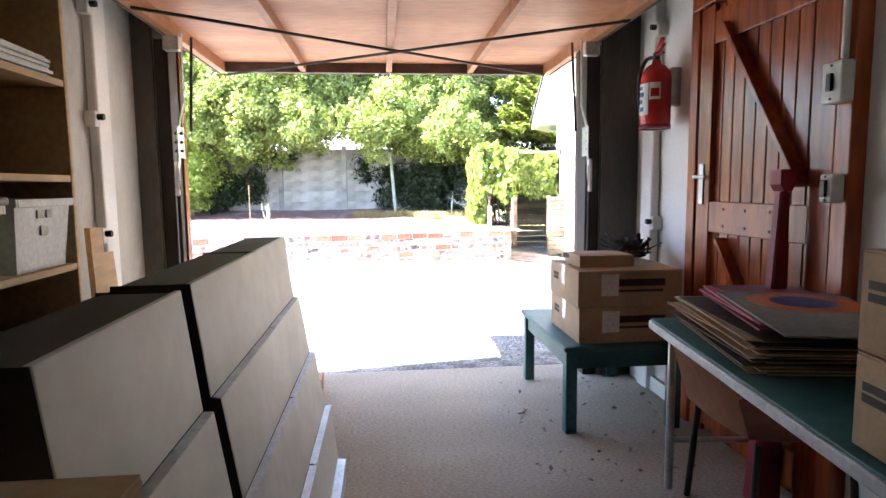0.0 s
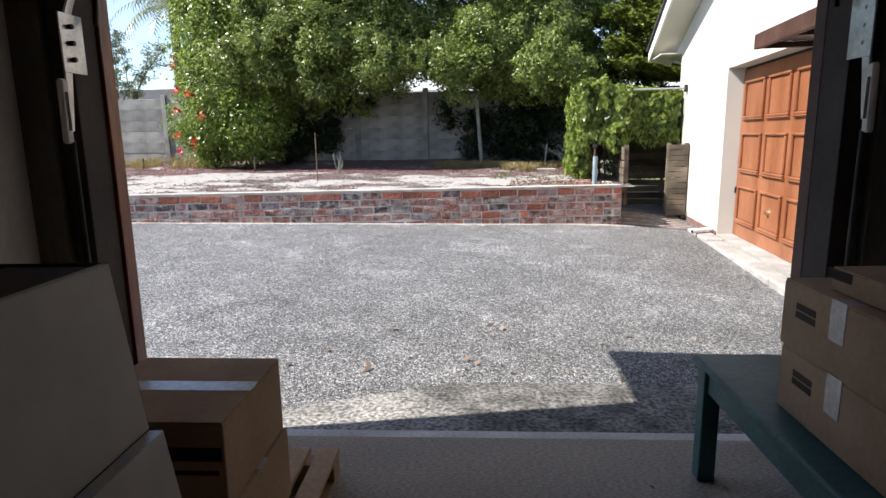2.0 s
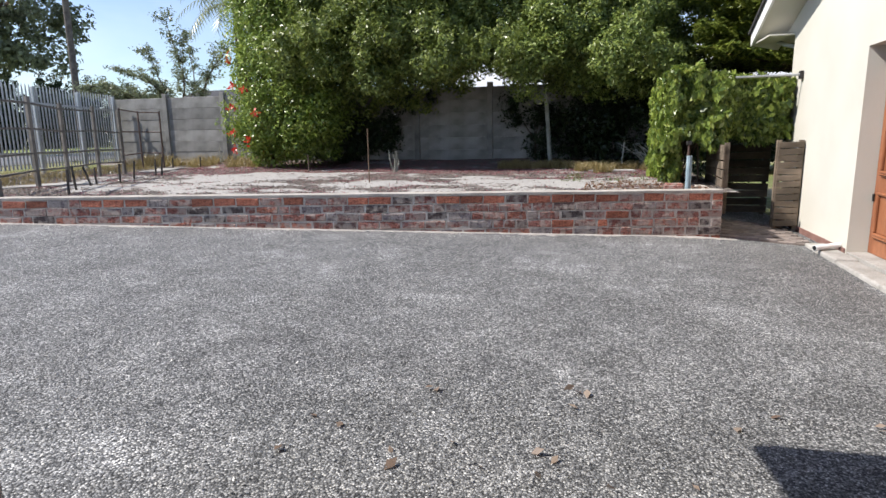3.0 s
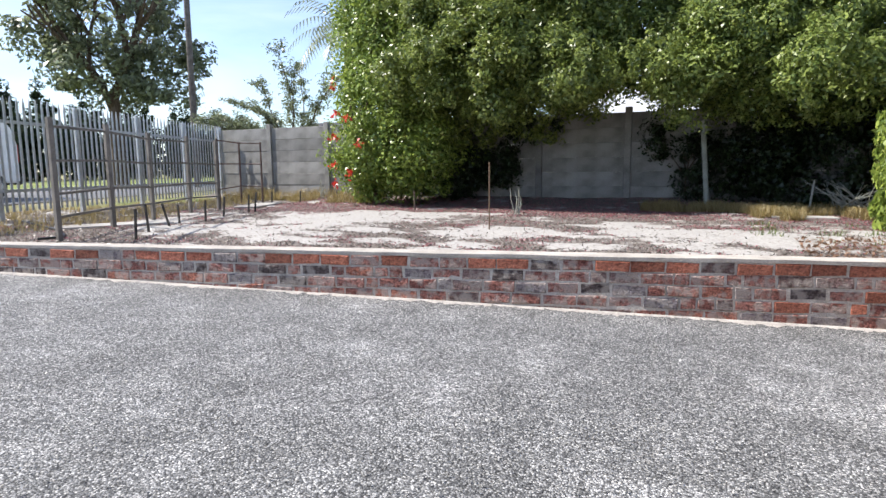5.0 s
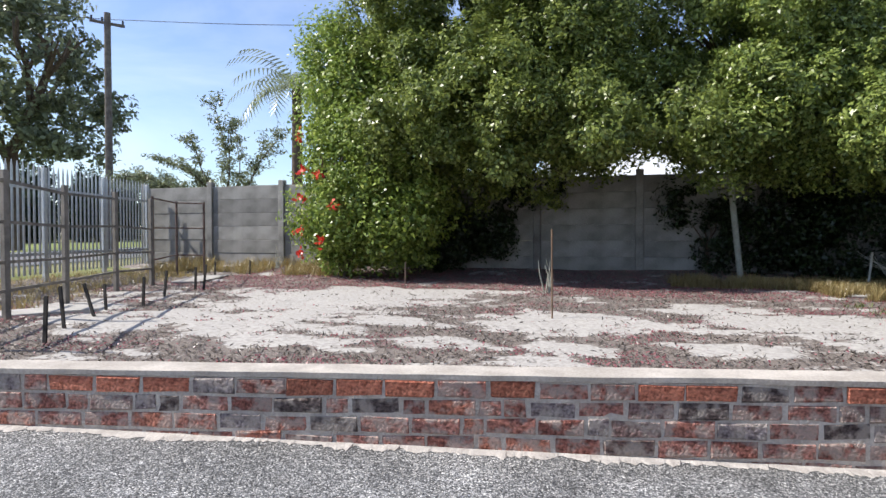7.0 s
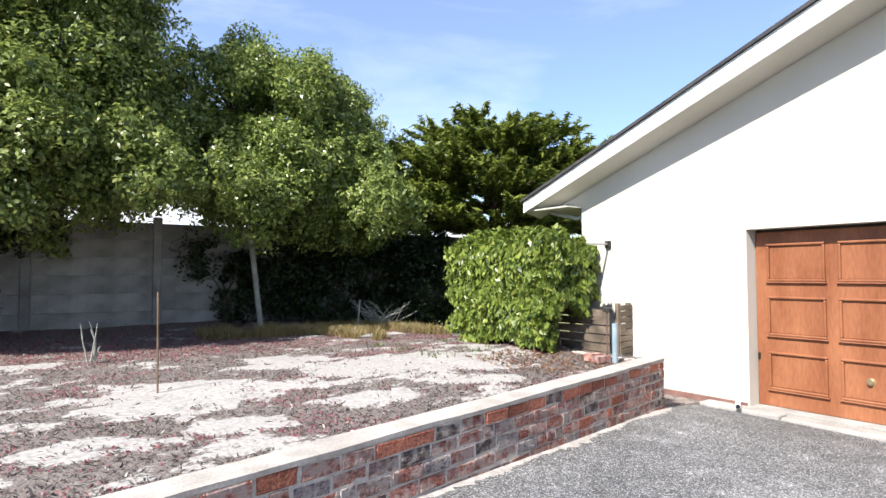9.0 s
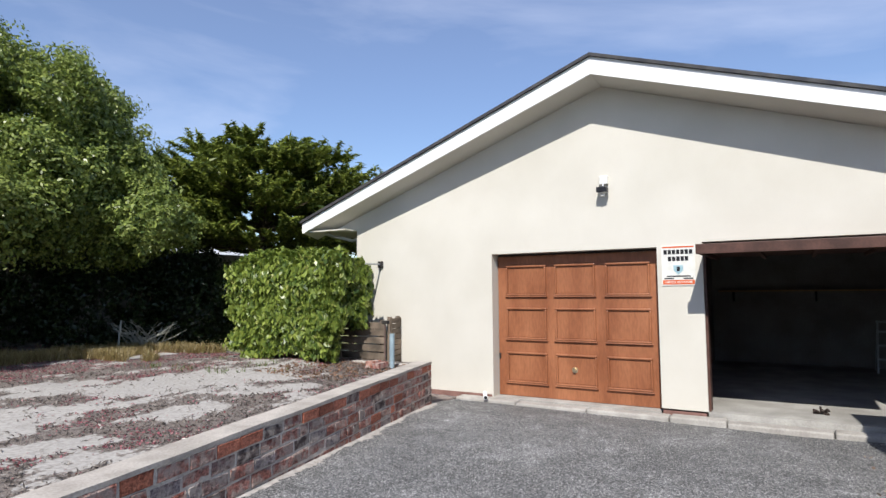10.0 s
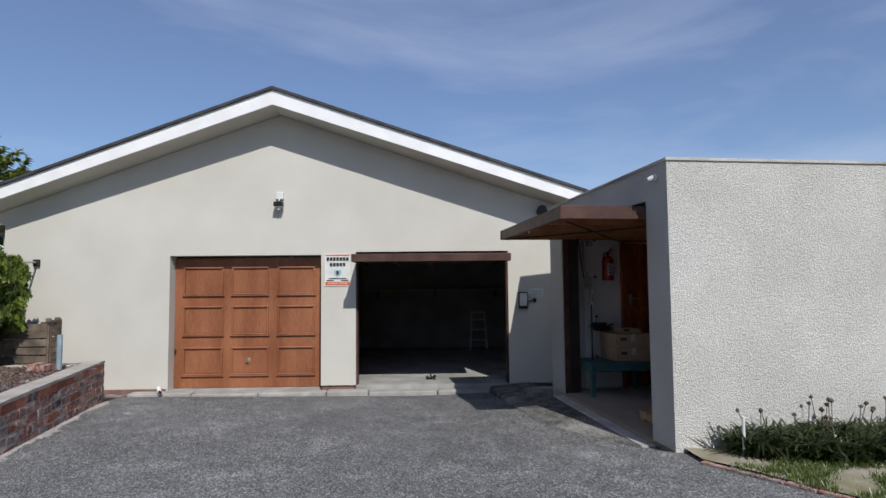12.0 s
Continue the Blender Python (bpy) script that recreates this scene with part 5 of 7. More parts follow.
litter("fallen_petals", "dull pink and red fallen petals strewn over the sand", 120000, 1, 0.024, M_PETAL,
       lambda x, y, r: in_garden(x, y) and r.random() > bare(x, y) * 0.985 and r.random() < (0.9 if y > 14.2 + 0.5 * noise.noise((x, y, 3)) else 0.85 if noise.noise((x * 0.8, y * 1.3, 7)) > 0.12 else 0.12), (-11, 1.2), (9, 18), garden_relief)
litter("mulch", "grey-brown mulch of dead leaves over the garden bed", 130000, 2, 0.05, M_MULCH,
       lambda x, y, r: in_garden(x, y) and r.random() > bare(x, y) * 0.965 and r.random() < 1.1 - (y - 9.5) / 9, (-14, 1.3), (8.5, 18), garden_relief, aspect=0.24)


# ---------------------------------------------------------------- precast wall at the back: posts and slabs
wall_back = tagged(new("wall_precast"), "grey precast concrete panel wall, stained, with slotted posts", "wall", kind="structure")
post_me = slab_me = None
x = -14.65
first = True
rngw = random.Random(8)
while x < 9.0:
    if first:
        p0 = part("post", box(-0.07, 0.07, -0.07, 0.07, -0.4, 1.98, 0.012), M_PRECAST, wall_back)
        post_me = p0.data
    else:
        p0 = new("post", post_me)
        p0.parent = wall_back
    p0.location = (x, 18.0, 0.57)
    for k in range(6):
        if first and k == 0:
            s0 = part("slab", box(0.06, 1.87, -0.022, 0.022, 0.0005, 0.3115, 0.01), M_PRECAST, wall_back)
            slab_me = s0.data
        else:
            s0 = new("slab", slab_me)
            s0.parent = wall_back
        s0.location = (x, 18.0 + rngw.uniform(-0.006, 0.006), 0.57 + 0.312 * k)
    first = False
    x += 1.93


# ---------------------------------------------------------------- the low brick wall
def along(s, back, z):
    p = WALL_A + WALL_DIR * s + WALL_BACK * back
    return Vector((p.x, p.y, z))


M_MORTAR = mat("mortar", (0.42, 0.375, 0.33), (0.60, 0.55, 0.49), 0.95, 9, 60, 0.9, 0.015, c3=(0.45, 0.40, 0.35))
M_CAP = mat("sandy_mortar_cap", (0.33, 0.30, 0.265), (0.46, 0.42, 0.375), 0.95, 5, 60, 0.4, 0.008)
WL = (WALL_B - WALL_A).length
TOPZ = 0.505


def slab_along(s0, s1, b0, b1, z0, z1):
    bm = bmesh.new()
    q = [along(s0, b0, 0), along(s1, b0, 0), along(s1, b1, 0), along(s0, b1, 0)]
    lo = [bm.verts.new(v + Vector((0, 0, z0))) for v in q]
    hi = [bm.verts.new(v + Vector((0, 0, z1))) for v in q]
    bm.faces.new(lo)
    bm.faces.new(hi)
    for i in range(4):
        bm.faces.new((lo[i], lo[(i + 1) % 4], hi[(i + 1) % 4], hi[i]))
    bmesh.ops.recalc_face_normals(bm, faces=bm.faces)
    return bm


brick_wall = structure("wall_brick", slab_along(0.004, WL, 0.0035, 0.21, -0.3, TOPZ - 0.002), M_MORTAR, "low retaining wall of old red and blackened bricks", "wall")
bm = slab_along(-0.005, WL, -0.004, 0.225, TOPZ, TOPZ + 0.03)
bmesh.ops.subdivide_edges(bm, edges=[e for e in bm.edges if e.calc_length() > 5], cuts=90)
for v in bm.verts:
    v.co.z += 0.006 * noise.noise(v.co * 3.0)
    v.co.y += 0.008 * noise.noise(v.co * 2.0)
part("cap", bm, M_CAP, brick_wall, "pale sandy mortar cap")


def brick_material():
    m = mat("old_brick", (0.28, 0.10, 0.072), (0.46, 0.19, 0.138), 0.9, 14, 55, 1.0, 0.014, speck=(0.45, 1.45))
    nt = m.node_tree
    b = nt.nodes["Principled BSDF"]
    src = b.inputs["Base Color"].links[0].from_socket
    oi = nt.nodes.new("ShaderNodeObjectInfo")
    r = nt.nodes.new("ShaderNodeValToRGB")
    r.color_ramp.interpolation = "CONSTANT"
    tones = [(0.0, (0.8, 0.85, 0.9)), (0.16, (0.55, 0.55, 0.6)), (0.30, (0.22, 0.42, 0.55)), (0.40, (0.75, 0.85, 0.95)), (0.54, (0.5, 0.8, 1.0)), (0.62, (0.9, 0.9, 0.85)), (0.76, (0.34, 0.55, 0.68)), (0.82, (0.7, 0.72, 0.76)), (0.92, (0.55, 1.15, 1.6))]
    e = r.color_ramp.elements
    e[0].position, e[0].color = 0.0, (*tones[0][1], 1)
    e[1].position, e[1].color = tones[1][0], (*tones[1][1], 1)
    for p, c in tones[2:]:
        x = e.new(p)
        x.color = (*c, 1)
    nt.links.new(oi.outputs["Random"], r.inputs["Fac"])
    mu = nt.nodes.new("ShaderNodeMixRGB")
    mu.blend_type = "MULTIPLY"
    mu.inputs["Fac"].default_value = 1
    nt.links.new(src, mu.inputs["Color1"])
    nt.links.new(r.outputs["Color"], mu.inputs["Color2"])
    # smears of mortar over the faces
    co = nt.nodes.new("ShaderNodeNewGeometry")
    nz = nt.nodes.new("ShaderNodeTexNoise")
    nz.inputs["Scale"].default_value = 13
    nz.inputs["Detail"].default_value = 6
    nt.links.new(co.outputs["Position"], nz.inputs["Vector"])
    rr = nt.nodes.new("ShaderNodeValToRGB")
    rr.color_ramp.elements[0].position, rr.color_ramp.elements[1].position = 0.44, 0.57
    nt.links.new(nz.outputs["Fac"], rr.inputs["Fac"])
    fx = nt.nodes.new("ShaderNodeMath")
    fx.operation = "MULTIPLY"
    fx.inputs[1].default_value = 0.62
    nt.links.new(rr.outputs["Color"], fx.inputs[0])
    m2 = nt.nodes.new("ShaderNodeMixRGB")
    m2.inputs["Color2"].default_value = (0.42, 0.37, 0.325, 1)
    nt.links.new(fx.outputs[0], m2.inputs["Fac"])
    nt.links.new(mu.outputs["Color"], m2.inputs["Color1"])
    nt.links.new(m2.outputs["Color"], b.inputs["Base Color"])
    return m


M_BRICK = brick_material()
M_REDBRICK = mat("orange_red_brick", (0.27, 0.085, 0.052), (0.43, 0.165, 0.105), 0.88, 16, 60, 0.9, 0.012, speck=(0.55, 1.3), vary=0.3)
rb = random.Random(21)


def brick_mesh(length, mtl):
    bm = box(0, length, -0.004, 0.06, 0, 0.090)
    bmesh.ops.bevel(bm, geom=[e for e in bm.edges if all(v.co.y < 0 for v in e.verts)], offset=0.007, segments=1, affect="EDGES")
    for v in bm.verts:
        v.co += Vector((rb.uniform(-1, 1), rb.uniform(-0.6, 0.6), rb.uniform(-1, 1))) * 0.0065
    me = bpy.data.meshes.new("brick")
    bm.to_mesh(me)
    bm.free()
    me.materials.append(mtl)
    return me


BR = {n: [brick_mesh(l, M_BRICK) for _ in range(7)] for n, l in (("long", 0.262), ("half", 0.124))}
BRR = {n: [brick_mesh(l, M_REDBRICK) for _ in range(3)] for n, l in (("long", 0.262), ("half", 0.124))}
base_rot = Matrix.Rotation(math.atan2(-WALL_DIR.y, -WALL_DIR.x), 4, "Z")


def lay_bricks():
    for c in range(8):
        z = TOPZ - 0.004 - 0.102 * (c + 1) + 0.011
        s = 0.0
        k = 0
        while s < WL - 0.3:
            kind = "half" if (k == 0 and c % 2) or rb.random() < (0.10 if c == 0 else 0.22) else "long"
            grow = rb.uniform(0.9, 1.06)
            ln = (0.262 if kind == "long" else 0.124) * grow
            p = along(s + ln, 0.0, z)
            if asphalt_z(p.x, p.y) < z + 0.09:
                bank = BRR if (c == 0 and rb.random() < 0.55) or rb.random() < 0.06 else BR
                ob = new("brick", rb.choice(bank[kind]))
                ob.parent = brick_wall
                ob.matrix_local = Matrix.Translation(along(s + ln, rb.uniform(-0.004, 0.005), z + rb.uniform(-0.003, 0.003))) @ base_rot @ Matrix.Rotation(rb.uniform(-0.016, 0.016), 4, "Y") @ Matrix.Diagonal((grow, 1, rb.uniform(0.93, 1.05), 1))
            s += ln + rb.uniform(0.010, 0.024)
            k += 1
    # the wall's end, facing the passage
    for c in range(8):
        z = TOPZ - 0.004 - 0.102 * (c + 1) + 0.011
        ob = new("brick", rb.choice(BR["long" if c % 2 else "half"]))
        ob.parent = brick_wall
        ob.matrix_local = Matrix.Translation(along(0.0, 0.0 if c % 2 else 0.11, z)) @ Matrix.Rotation(math.pi / 2 + math.atan2(-WALL_DIR.y, -WALL_DIR.x), 4, "Z") @ Matrix.Translation((0.0, 0.002, 0))


lay_bricks()
# sand washed against the wall's foot
bm = bmesh.new()
prev = None
for i in range(520):
    s = -0.2 + (WL + 0.2) * i / 519
    w = 0.06 + 0.09 * noise.noise((s * 1.6, 0, 0)) + 0.07 * noise.noise((s * 9, 1, 0)) + 0.06 * noise.noise((s * 31, 2, 0))
    a, b = along(s, 0.0, 0), along(s, -max(0.02, w), 0)
    va = bm.verts.new((a.x, a.y, asphalt_z(a.x, a.y) + 0.012))
    vb = bm.verts.new((b.x, b.y, asphalt_z(b.x, b.y) + 0.003))
    if prev:
        bm.faces.new((prev[0], va, vb, prev[1]))
    prev = (va, vb)
bmesh.ops.recalc_face_normals(bm, faces=bm.faces)
tagged(part("sand_drift", bm, M_SAND), "pale sand washed along the brick wall's foot", "sand", kind="stuff")
# loose bricks on the wall's end
t = thing("loose_bricks", "two loose old bricks lying in the bed behind the wall", "brick")
part("brick", box(0.52, 0.75, 11.02, 11.13, TOPZ - 0.03, TOPZ + 0.045, 0.006), M_BRICK, t)
part("brick", box(0.54, 0.76, 11.15, 11.26, TOPZ - 0.03, TOPZ + 0.06, 0.006), M_BRICK, t)


# ---------------------------------------------------------------- stakes, poles, stubs, frames
M_GREYPOLE = mat("grey_weathered_pole", (0.24, 0.24, 0.20), (0.34, 0.34, 0.29), 0.9, 6, 50, 0.3, 0.004)
M_CANE = mat("cane", (0.11, 0.075, 0.05), (0.19, 0.125, 0.08), 0.8, 12, 60, 0.2)
M_RUST = mat("rusted_steel", (0.08, 0.055, 0.045), (0.16, 0.11, 0.09), 0.8, 10, 60, 0.3, 0.002)
M_FRAMEGREY = mat("weathered_grey_frame", (0.13, 0.12, 0.105), (0.22, 0.20, 0.175), 0.8, 6, 60, 0.3, 0.003)


def post_thing(name, label, cat, p, q, r, m, r2=None, seg=10):
    t = tagged(part(name, rod(p, q, r, seg, r2=r2), m), label, cat)
    return t


post_thing("garden_cane", "thin brown cane standing upright in the sand", "cane", (-4.02, 12.1, 0.42), (-4.03, 12.12, 1.36), 0.009, M_CANE)
post_thing("leaning_pole", "grey weathered pole leaning slightly before the trees", "pole", (-1.46, 17.1, 0.45), (-1.61, 17.3, 2.15), 0.05, M_GREYPOLE)
post_thing("short_stake", "short pale stake in the dry grass", "stake", (0.12, 16.4, 0.5), (0.17, 16.4, 1.05), 0.018, M_GREYPOLE)
post_thing("short_stake", "short dark stake in the petals", "stake", (-6.75, 15.2, 0.5), (-6.75, 15.2, 0.86), 0.012, M_RUST)


def twig_heap(name, label, c, n, spread, h, seed, mtl):
    rg = random.Random(seed)
    t = thing(name, label, "branches")
    for i in range(n):
        bm = bmesh.new()
        a = rg.uniform(0, 6.28)
        p = Vector(c) + Vector((rg.uniform(-0.3, 0.3) * spread, rg.uniform(-0.3, 0.3) * spread, 0))
        q = p + Vector((math.cos(a) * spread * rg.uniform(0.3, 1), math.sin(a) * spread * rg.uniform(0.2, 0.7), rg.uniform(0.05, h)))
        mid = (p + q) / 2 + Vector((rg.uniform(-0.06, 0.06), rg.uniform(-0.06, 0.06), rg.uniform(0, 0.08)))
        rod(p, mid, 0.012, 5, bm, 0.008)
        rod(mid, q, 0.008, 5, bm, 0.003)
        e = q + Vector((rg.uniform(-0.2, 0.2), rg.uniform(-0.1, 0.1), rg.uniform(0.02, 0.2))) * spread * 0.4
        rod(mid, e, 0.006, 4, bm, 0.003)
        part("branch", bm, mtl, t)
    return t


twig_heap("brush_heap", "heap of grey dead branches in the dry grass", (0.75, 16.6, 0.58), 38, 0.75, 0.45, 3, M_GREYPOLE)
twig_heap("dry_sapling", "small leafless sapling beside the cane", (-4.35, 14.3, 0.52), 5, 0.14, 0.62, 6, M_GREYPOLE)
twig_heap("dry_sapling", "small leafless sapling by the corner of the wall", (-10.2, 16.9, 0.62), 6, 0.25, 0.5, 7, M_GREYPOLE)

for i, (x, y, h, lx) in enumerate(((-7.61, 9.61, 0.25, 0.0), (-7.97, 10.09, 0.25, -0.05), (-8.29, 10.7, 0.22, -0.12), (-8.85, 11.35, 0.2, -0.03), (-8.71, 11.73, 0.24, 0.0), (-9.2, 12.6, 0.24, 0.02), (-9.45, 13.5, 0.24, 0.0), (-9.35, 13.55, 0.27, 0.03), (-11.3, 16.3, 0.2, 0.0), (-10.9, 16.9, 0.2, 0.0))):
    z = garden_relief(x, y)
    tagged(part("iron_stub", beam((x, y, z - 0.06), (x + lx * 1.4, y + 0.02, z + h * 1.45), 0.035, 0.014, (0, 1, 0.2)), M_BLACKIRON), "short rusty iron stub stuck in the bed", "stub", "iron stubs")


def frame_fence():
    t = thing("trellis_frame", "weathered grey welded frame of posts and rails", "frame")
    ps = [(-8.22, 9.09), (-8.92, 10.29), (-9.70, 11.58), (-10.29, 12.88), (-10.74, 14.02)]
    for x, y in ps[:5]:
        part("post", box(x - 0.028, x + 0.028, y - 0.028, y + 0.028, garden_z(x, y) - 0.15, garden_z(x, y) + 1.42, 0.004), M_FRAMEGREY, t)
    for (x, y), (x2, y2) in zip(ps[:4], ps[1:5]):
        for h in (0.28, 0.55, 0.93, 1.32):
            if h == 1.32 and x < -9.7:
                continue
            part("rail", beam((x, y, garden_z(x, y) + h), (x2, y2, garden_z(x2, y2) + h), 0.025, 0.03), M_FRAMEGREY, t)
    # a lighter gate-like frame at the far end
    t2 = thing("bed_frame", "rusty bed-like iron frame standing near the corner", "frame")
    qs = [(-10.78, 14.1), (-11.75, 15.75), (-11.28, 15.96)]
    for x, y in qs:
        part("post", rod((x, y, garden_z(x, y) - 0.1), (x, y, garden_z(x, y) + 1.47), 0.022, 8), M_RUST, t2)
    for h in (0.42, 0.95, 1.44):
        part("rail", rod((*qs[0], garden_z(*qs[0]) + h), (*qs[1], garden_z(*qs[1]) + h), 0.014, 8), M_RUST, t2)
        part("rail", rod((*qs[1], garden_z(*qs[1]) + h), (*qs[2], garden_z(*qs[2]) + h), 0.014, 8), M_RUST, t2)


frame_fence()


def palisade():
    t = thing("palisade_fence", "galvanised steel palisade fence with pointed pales", "fence")
    a, b = Vector((-14.35, 17.8)), Vector((-11.2, 8.2))
    d = (b - a).normalized()
    n = Vector((-d.y, d.x))
    L2 = (b - a).length + 5.5
    pale = bmesh.new()
    prism([(-0.024, 0), (0.024, 0), (0.024, 1.8), (0.0, 1.92), (-0.024, 1.8)], "y", -0.006, 0.006, pale)
    me = bpy.data.meshes.new("pale")
    pale.to_mesh(me)
    pale.free()
    me.materials.append(M_GALV)
    rot = Matrix.Rotation(math.atan2(d.y, d.x), 4, "Z")

    def base(p):
        return 0.62
    k = 0
    s = 0.1
    while s < L2:
        p = a + d * s
        ob = new("pale", me)
        ob.parent = t
        ob.matrix_local = Matrix.Translation((p.x, p.y, base(p))) @ rot
        s += 0.135
        k += 1
    s = 0.0
    while s < L2 + 0.1:
        p = a + d * s - n * 0.05
        part("post", box(p.x - 0.036, p.x + 0.036, p.y - 0.036, p.y + 0.036, 0.2, 2.5, 0.005), M_GALV, t)
        s += 1.9
    for h in (0.35, 1.5):
        p, q = a - n * 0.03, a + d * L2 - n * 0.03
        part("rail", beam((p.x, p.y, base(p) + h), (q.x, q.y, base(q) + h), 0.05, 0.05), M_GALV, t)


palisade()
h = thing("irrigation_hose", "black irrigation hose lying on the bed", "hose")
part("hose", tube([(-8.3, 8.9, 0.52), (-8.5, 9.3, 0.505), (-9.2, 9.7, 0.51), (-10.0, 10.0, 0.51), (-11, 10.3, 0.53)], 0.016, 8, 8), M_BLACKPLASTIC, h)
for i, (x, y, w, l, r) in enumerate(((-0.1, 15.2, 0.9, 0.35, 0.1), (-10.8, 15.3, 0.5, 1.6, 0.35), (-9.3, 10.6, 0.5, 1.5, -0.5))):
    bm = box(-w / 2, w / 2, -l / 2, l / 2, -0.05, 0.03, 0.01)
    tagged(part("paving_slab", bm, M_KERB, m=pose(x, y, garden_z(x, y), 0, 0, math.degrees(r))), "pale concrete paving slab set in the bed", "slab")

# ---------------------------------------------------------------- passage beside the gable: slat fence, gate, pipe, paving
M_OLDSLAT = mat("old_grey_timber", (0.075, 0.06, 0.045), (0.20, 0.155, 0.115), 0.9, 5, 50, 0.4, 0.004, vary=0.35, stretch=(0.3, 1, 1))


def slat_fence(name, label, p, q, z0, z1, n, posts=2):
    t = thing(name, label, "fence")
    p, q = Vector(p), Vector(q)
    d = (q - p).normalized()
    nn = Vector((-d.y, d.x))
    rg = random.Random(n)
    hgt = (z1 - z0) / n
    for i in range(n):
        z = z0 + hgt * (i + 0.5)
        sag = rg.uniform(-0.012, 0.012)
        part("slat", beam((p.x, p.y, z + sag), (q.x, q.y, z - sag), 0.02, hgt * 0.88, bev=0.003), M_OLDSLAT, t)
    for k in range(posts):
        o = p + (q - p) * (0.06 + 0.88 * k / max(1, posts - 1)) + nn * 0.045
        part("post", box(o.x - 0.03, o.x + 0.03, o.y - 0.03, o.y + 0.03, z0 - 0.25, z1 + 0.02, 0.004), M_OLDSLAT, t)
    return t


slat_fence("slat_fence", "low panel of weathered horizontal timber slats edging the bed", (1.29, 12.85), (1.29, 11.48), 0.38, 1.06, 6, 3)
slat_fence("slat_fence", "dark slatted timber fence closing the passage under the vine", (1.42, 13.62), (2.36, 13.6), -0.1, 1.02, 9, 2)
slat_fence("slat_gate", "narrow grey slatted pallet gate beside the wall", (2.04, 11.9), (2.36, 11.94), -0.08, 1.08, 13, 2)
post_thing("blue_pipe", "short blue plastic standpipe beside the wall end", "pipe", (0.80, 11.0, 0.35), (0.80, 11.0, 0.93), 0.035, mat("blue_grey_pipe", (0.20, 0.27, 0.31), (0.28, 0.36, 0.40), 0.5, 6, 60, 0.1))
tap = thing("garden_tap", "thin rusty standpipe with a tap", "tap")
part("riser", rod((0.80, 11.12, 0.3), (0.80, 11.12, 1.06), 0.013, 8), M_RUST, tap)
part("tap_head", box(0.77, 0.83, 11.06, 11.16, 1.061, 1.11, 0.006), M_BLACKIRON, tap)
rgp = random.Random(14)
pav = tagged(new("pavement"), "old brick paving at the passage mouth", "paving", kind="structure")
pbm = bpy.data.meshes.new("paver")
bb = box(0, 0.215, 0, 0.105, -0.06, 0.0, 0.006)
bb.to_mesh(pbm)
bb.free()
pbm.materials.append(mat("dull_paver", (0.16, 0.13, 0.115), (0.25, 0.21, 0.19), 0.92, 9, 60, 0.4, vary=0.25))
for i in range(6):
    for j in range(14):
        x, y = 1.2 + i * 0.225 * 0.92 + (0.1 if j % 2 else 0), 10.75 + j * 0.113
        if x > 2.1:
            continue
        ob = new("paver", pbm)
        ob.parent = pav
        ob.location = (x, y, asphalt_z(x, y) + 0.018 + rgp.uniform(-0.004, 0.004))
structure("wall_bed_side", box(1.0, 1.135, 10.82, 13.55, -0.35, 0.49, 0.01), M_MORTAR, "low side wall retaining the bed along the passage", "wall")


# ---------------------------------------------------------------- trees and shrubs
M_BARK = mat("bark", (0.07, 0.05, 0.035), (0.14, 0.105, 0.08), 0.95, 8, 40, 0.8, 0.02, stretch=(1, 1, 0.3))
M_LEAF_A = leaf_mat("hedge_tree_leaves", (0.06, 0.095, 0.022), (0.29, 0.345, 0.085), (0.28, 0.31, 0.09))
M_LEAF_B = leaf_mat("lighter_tree_leaves", (0.075, 0.12, 0.028), (0.32, 0.385, 0.095), (0.31, 0.35, 0.12))
M_LEAF_BUSH = leaf_mat("hibiscus_leaves", (0.09, 0.15, 0.028), (0.33, 0.42, 0.085), (0.46, 0.48, 0.15))
M_LEAF_IVY = leaf_mat("vine_leaves", (0.055, 0.10, 0.02), (0.29, 0.36, 0.07), (0.42, 0.44, 0.13))
# near-black green: dark conifers, and under-tree shade put into shrub and creeper
M_LEAF_DARK = leaf_mat("dark_and_shaded_leaves", (0.012, 0.024, 0.008), (0.036, 0.06, 0.018))
M_PINEY = leaf_mat("pine_needles", (0.05, 0.085, 0.018), (0.27, 0.32, 0.06), (0.38, 0.39, 0.10))
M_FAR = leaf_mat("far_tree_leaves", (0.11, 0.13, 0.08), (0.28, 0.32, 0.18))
M_FLOWER = leaf_mat("red_flowers", (0.5, 0.03, 0.02), (0.75, 0.07, 0.04))
M_DRYGRASS = leaf_mat("dry_grass_blades", (0.18, 0.13, 0.05), (0.44, 0.35, 0.16), (0.22, 0.24, 0.07))
M_GREENGRASS = leaf_mat("green_grass_blades", (0.06, 0.10, 0.02), (0.18, 0.22, 0.06), (0.32, 0.29, 0.12))


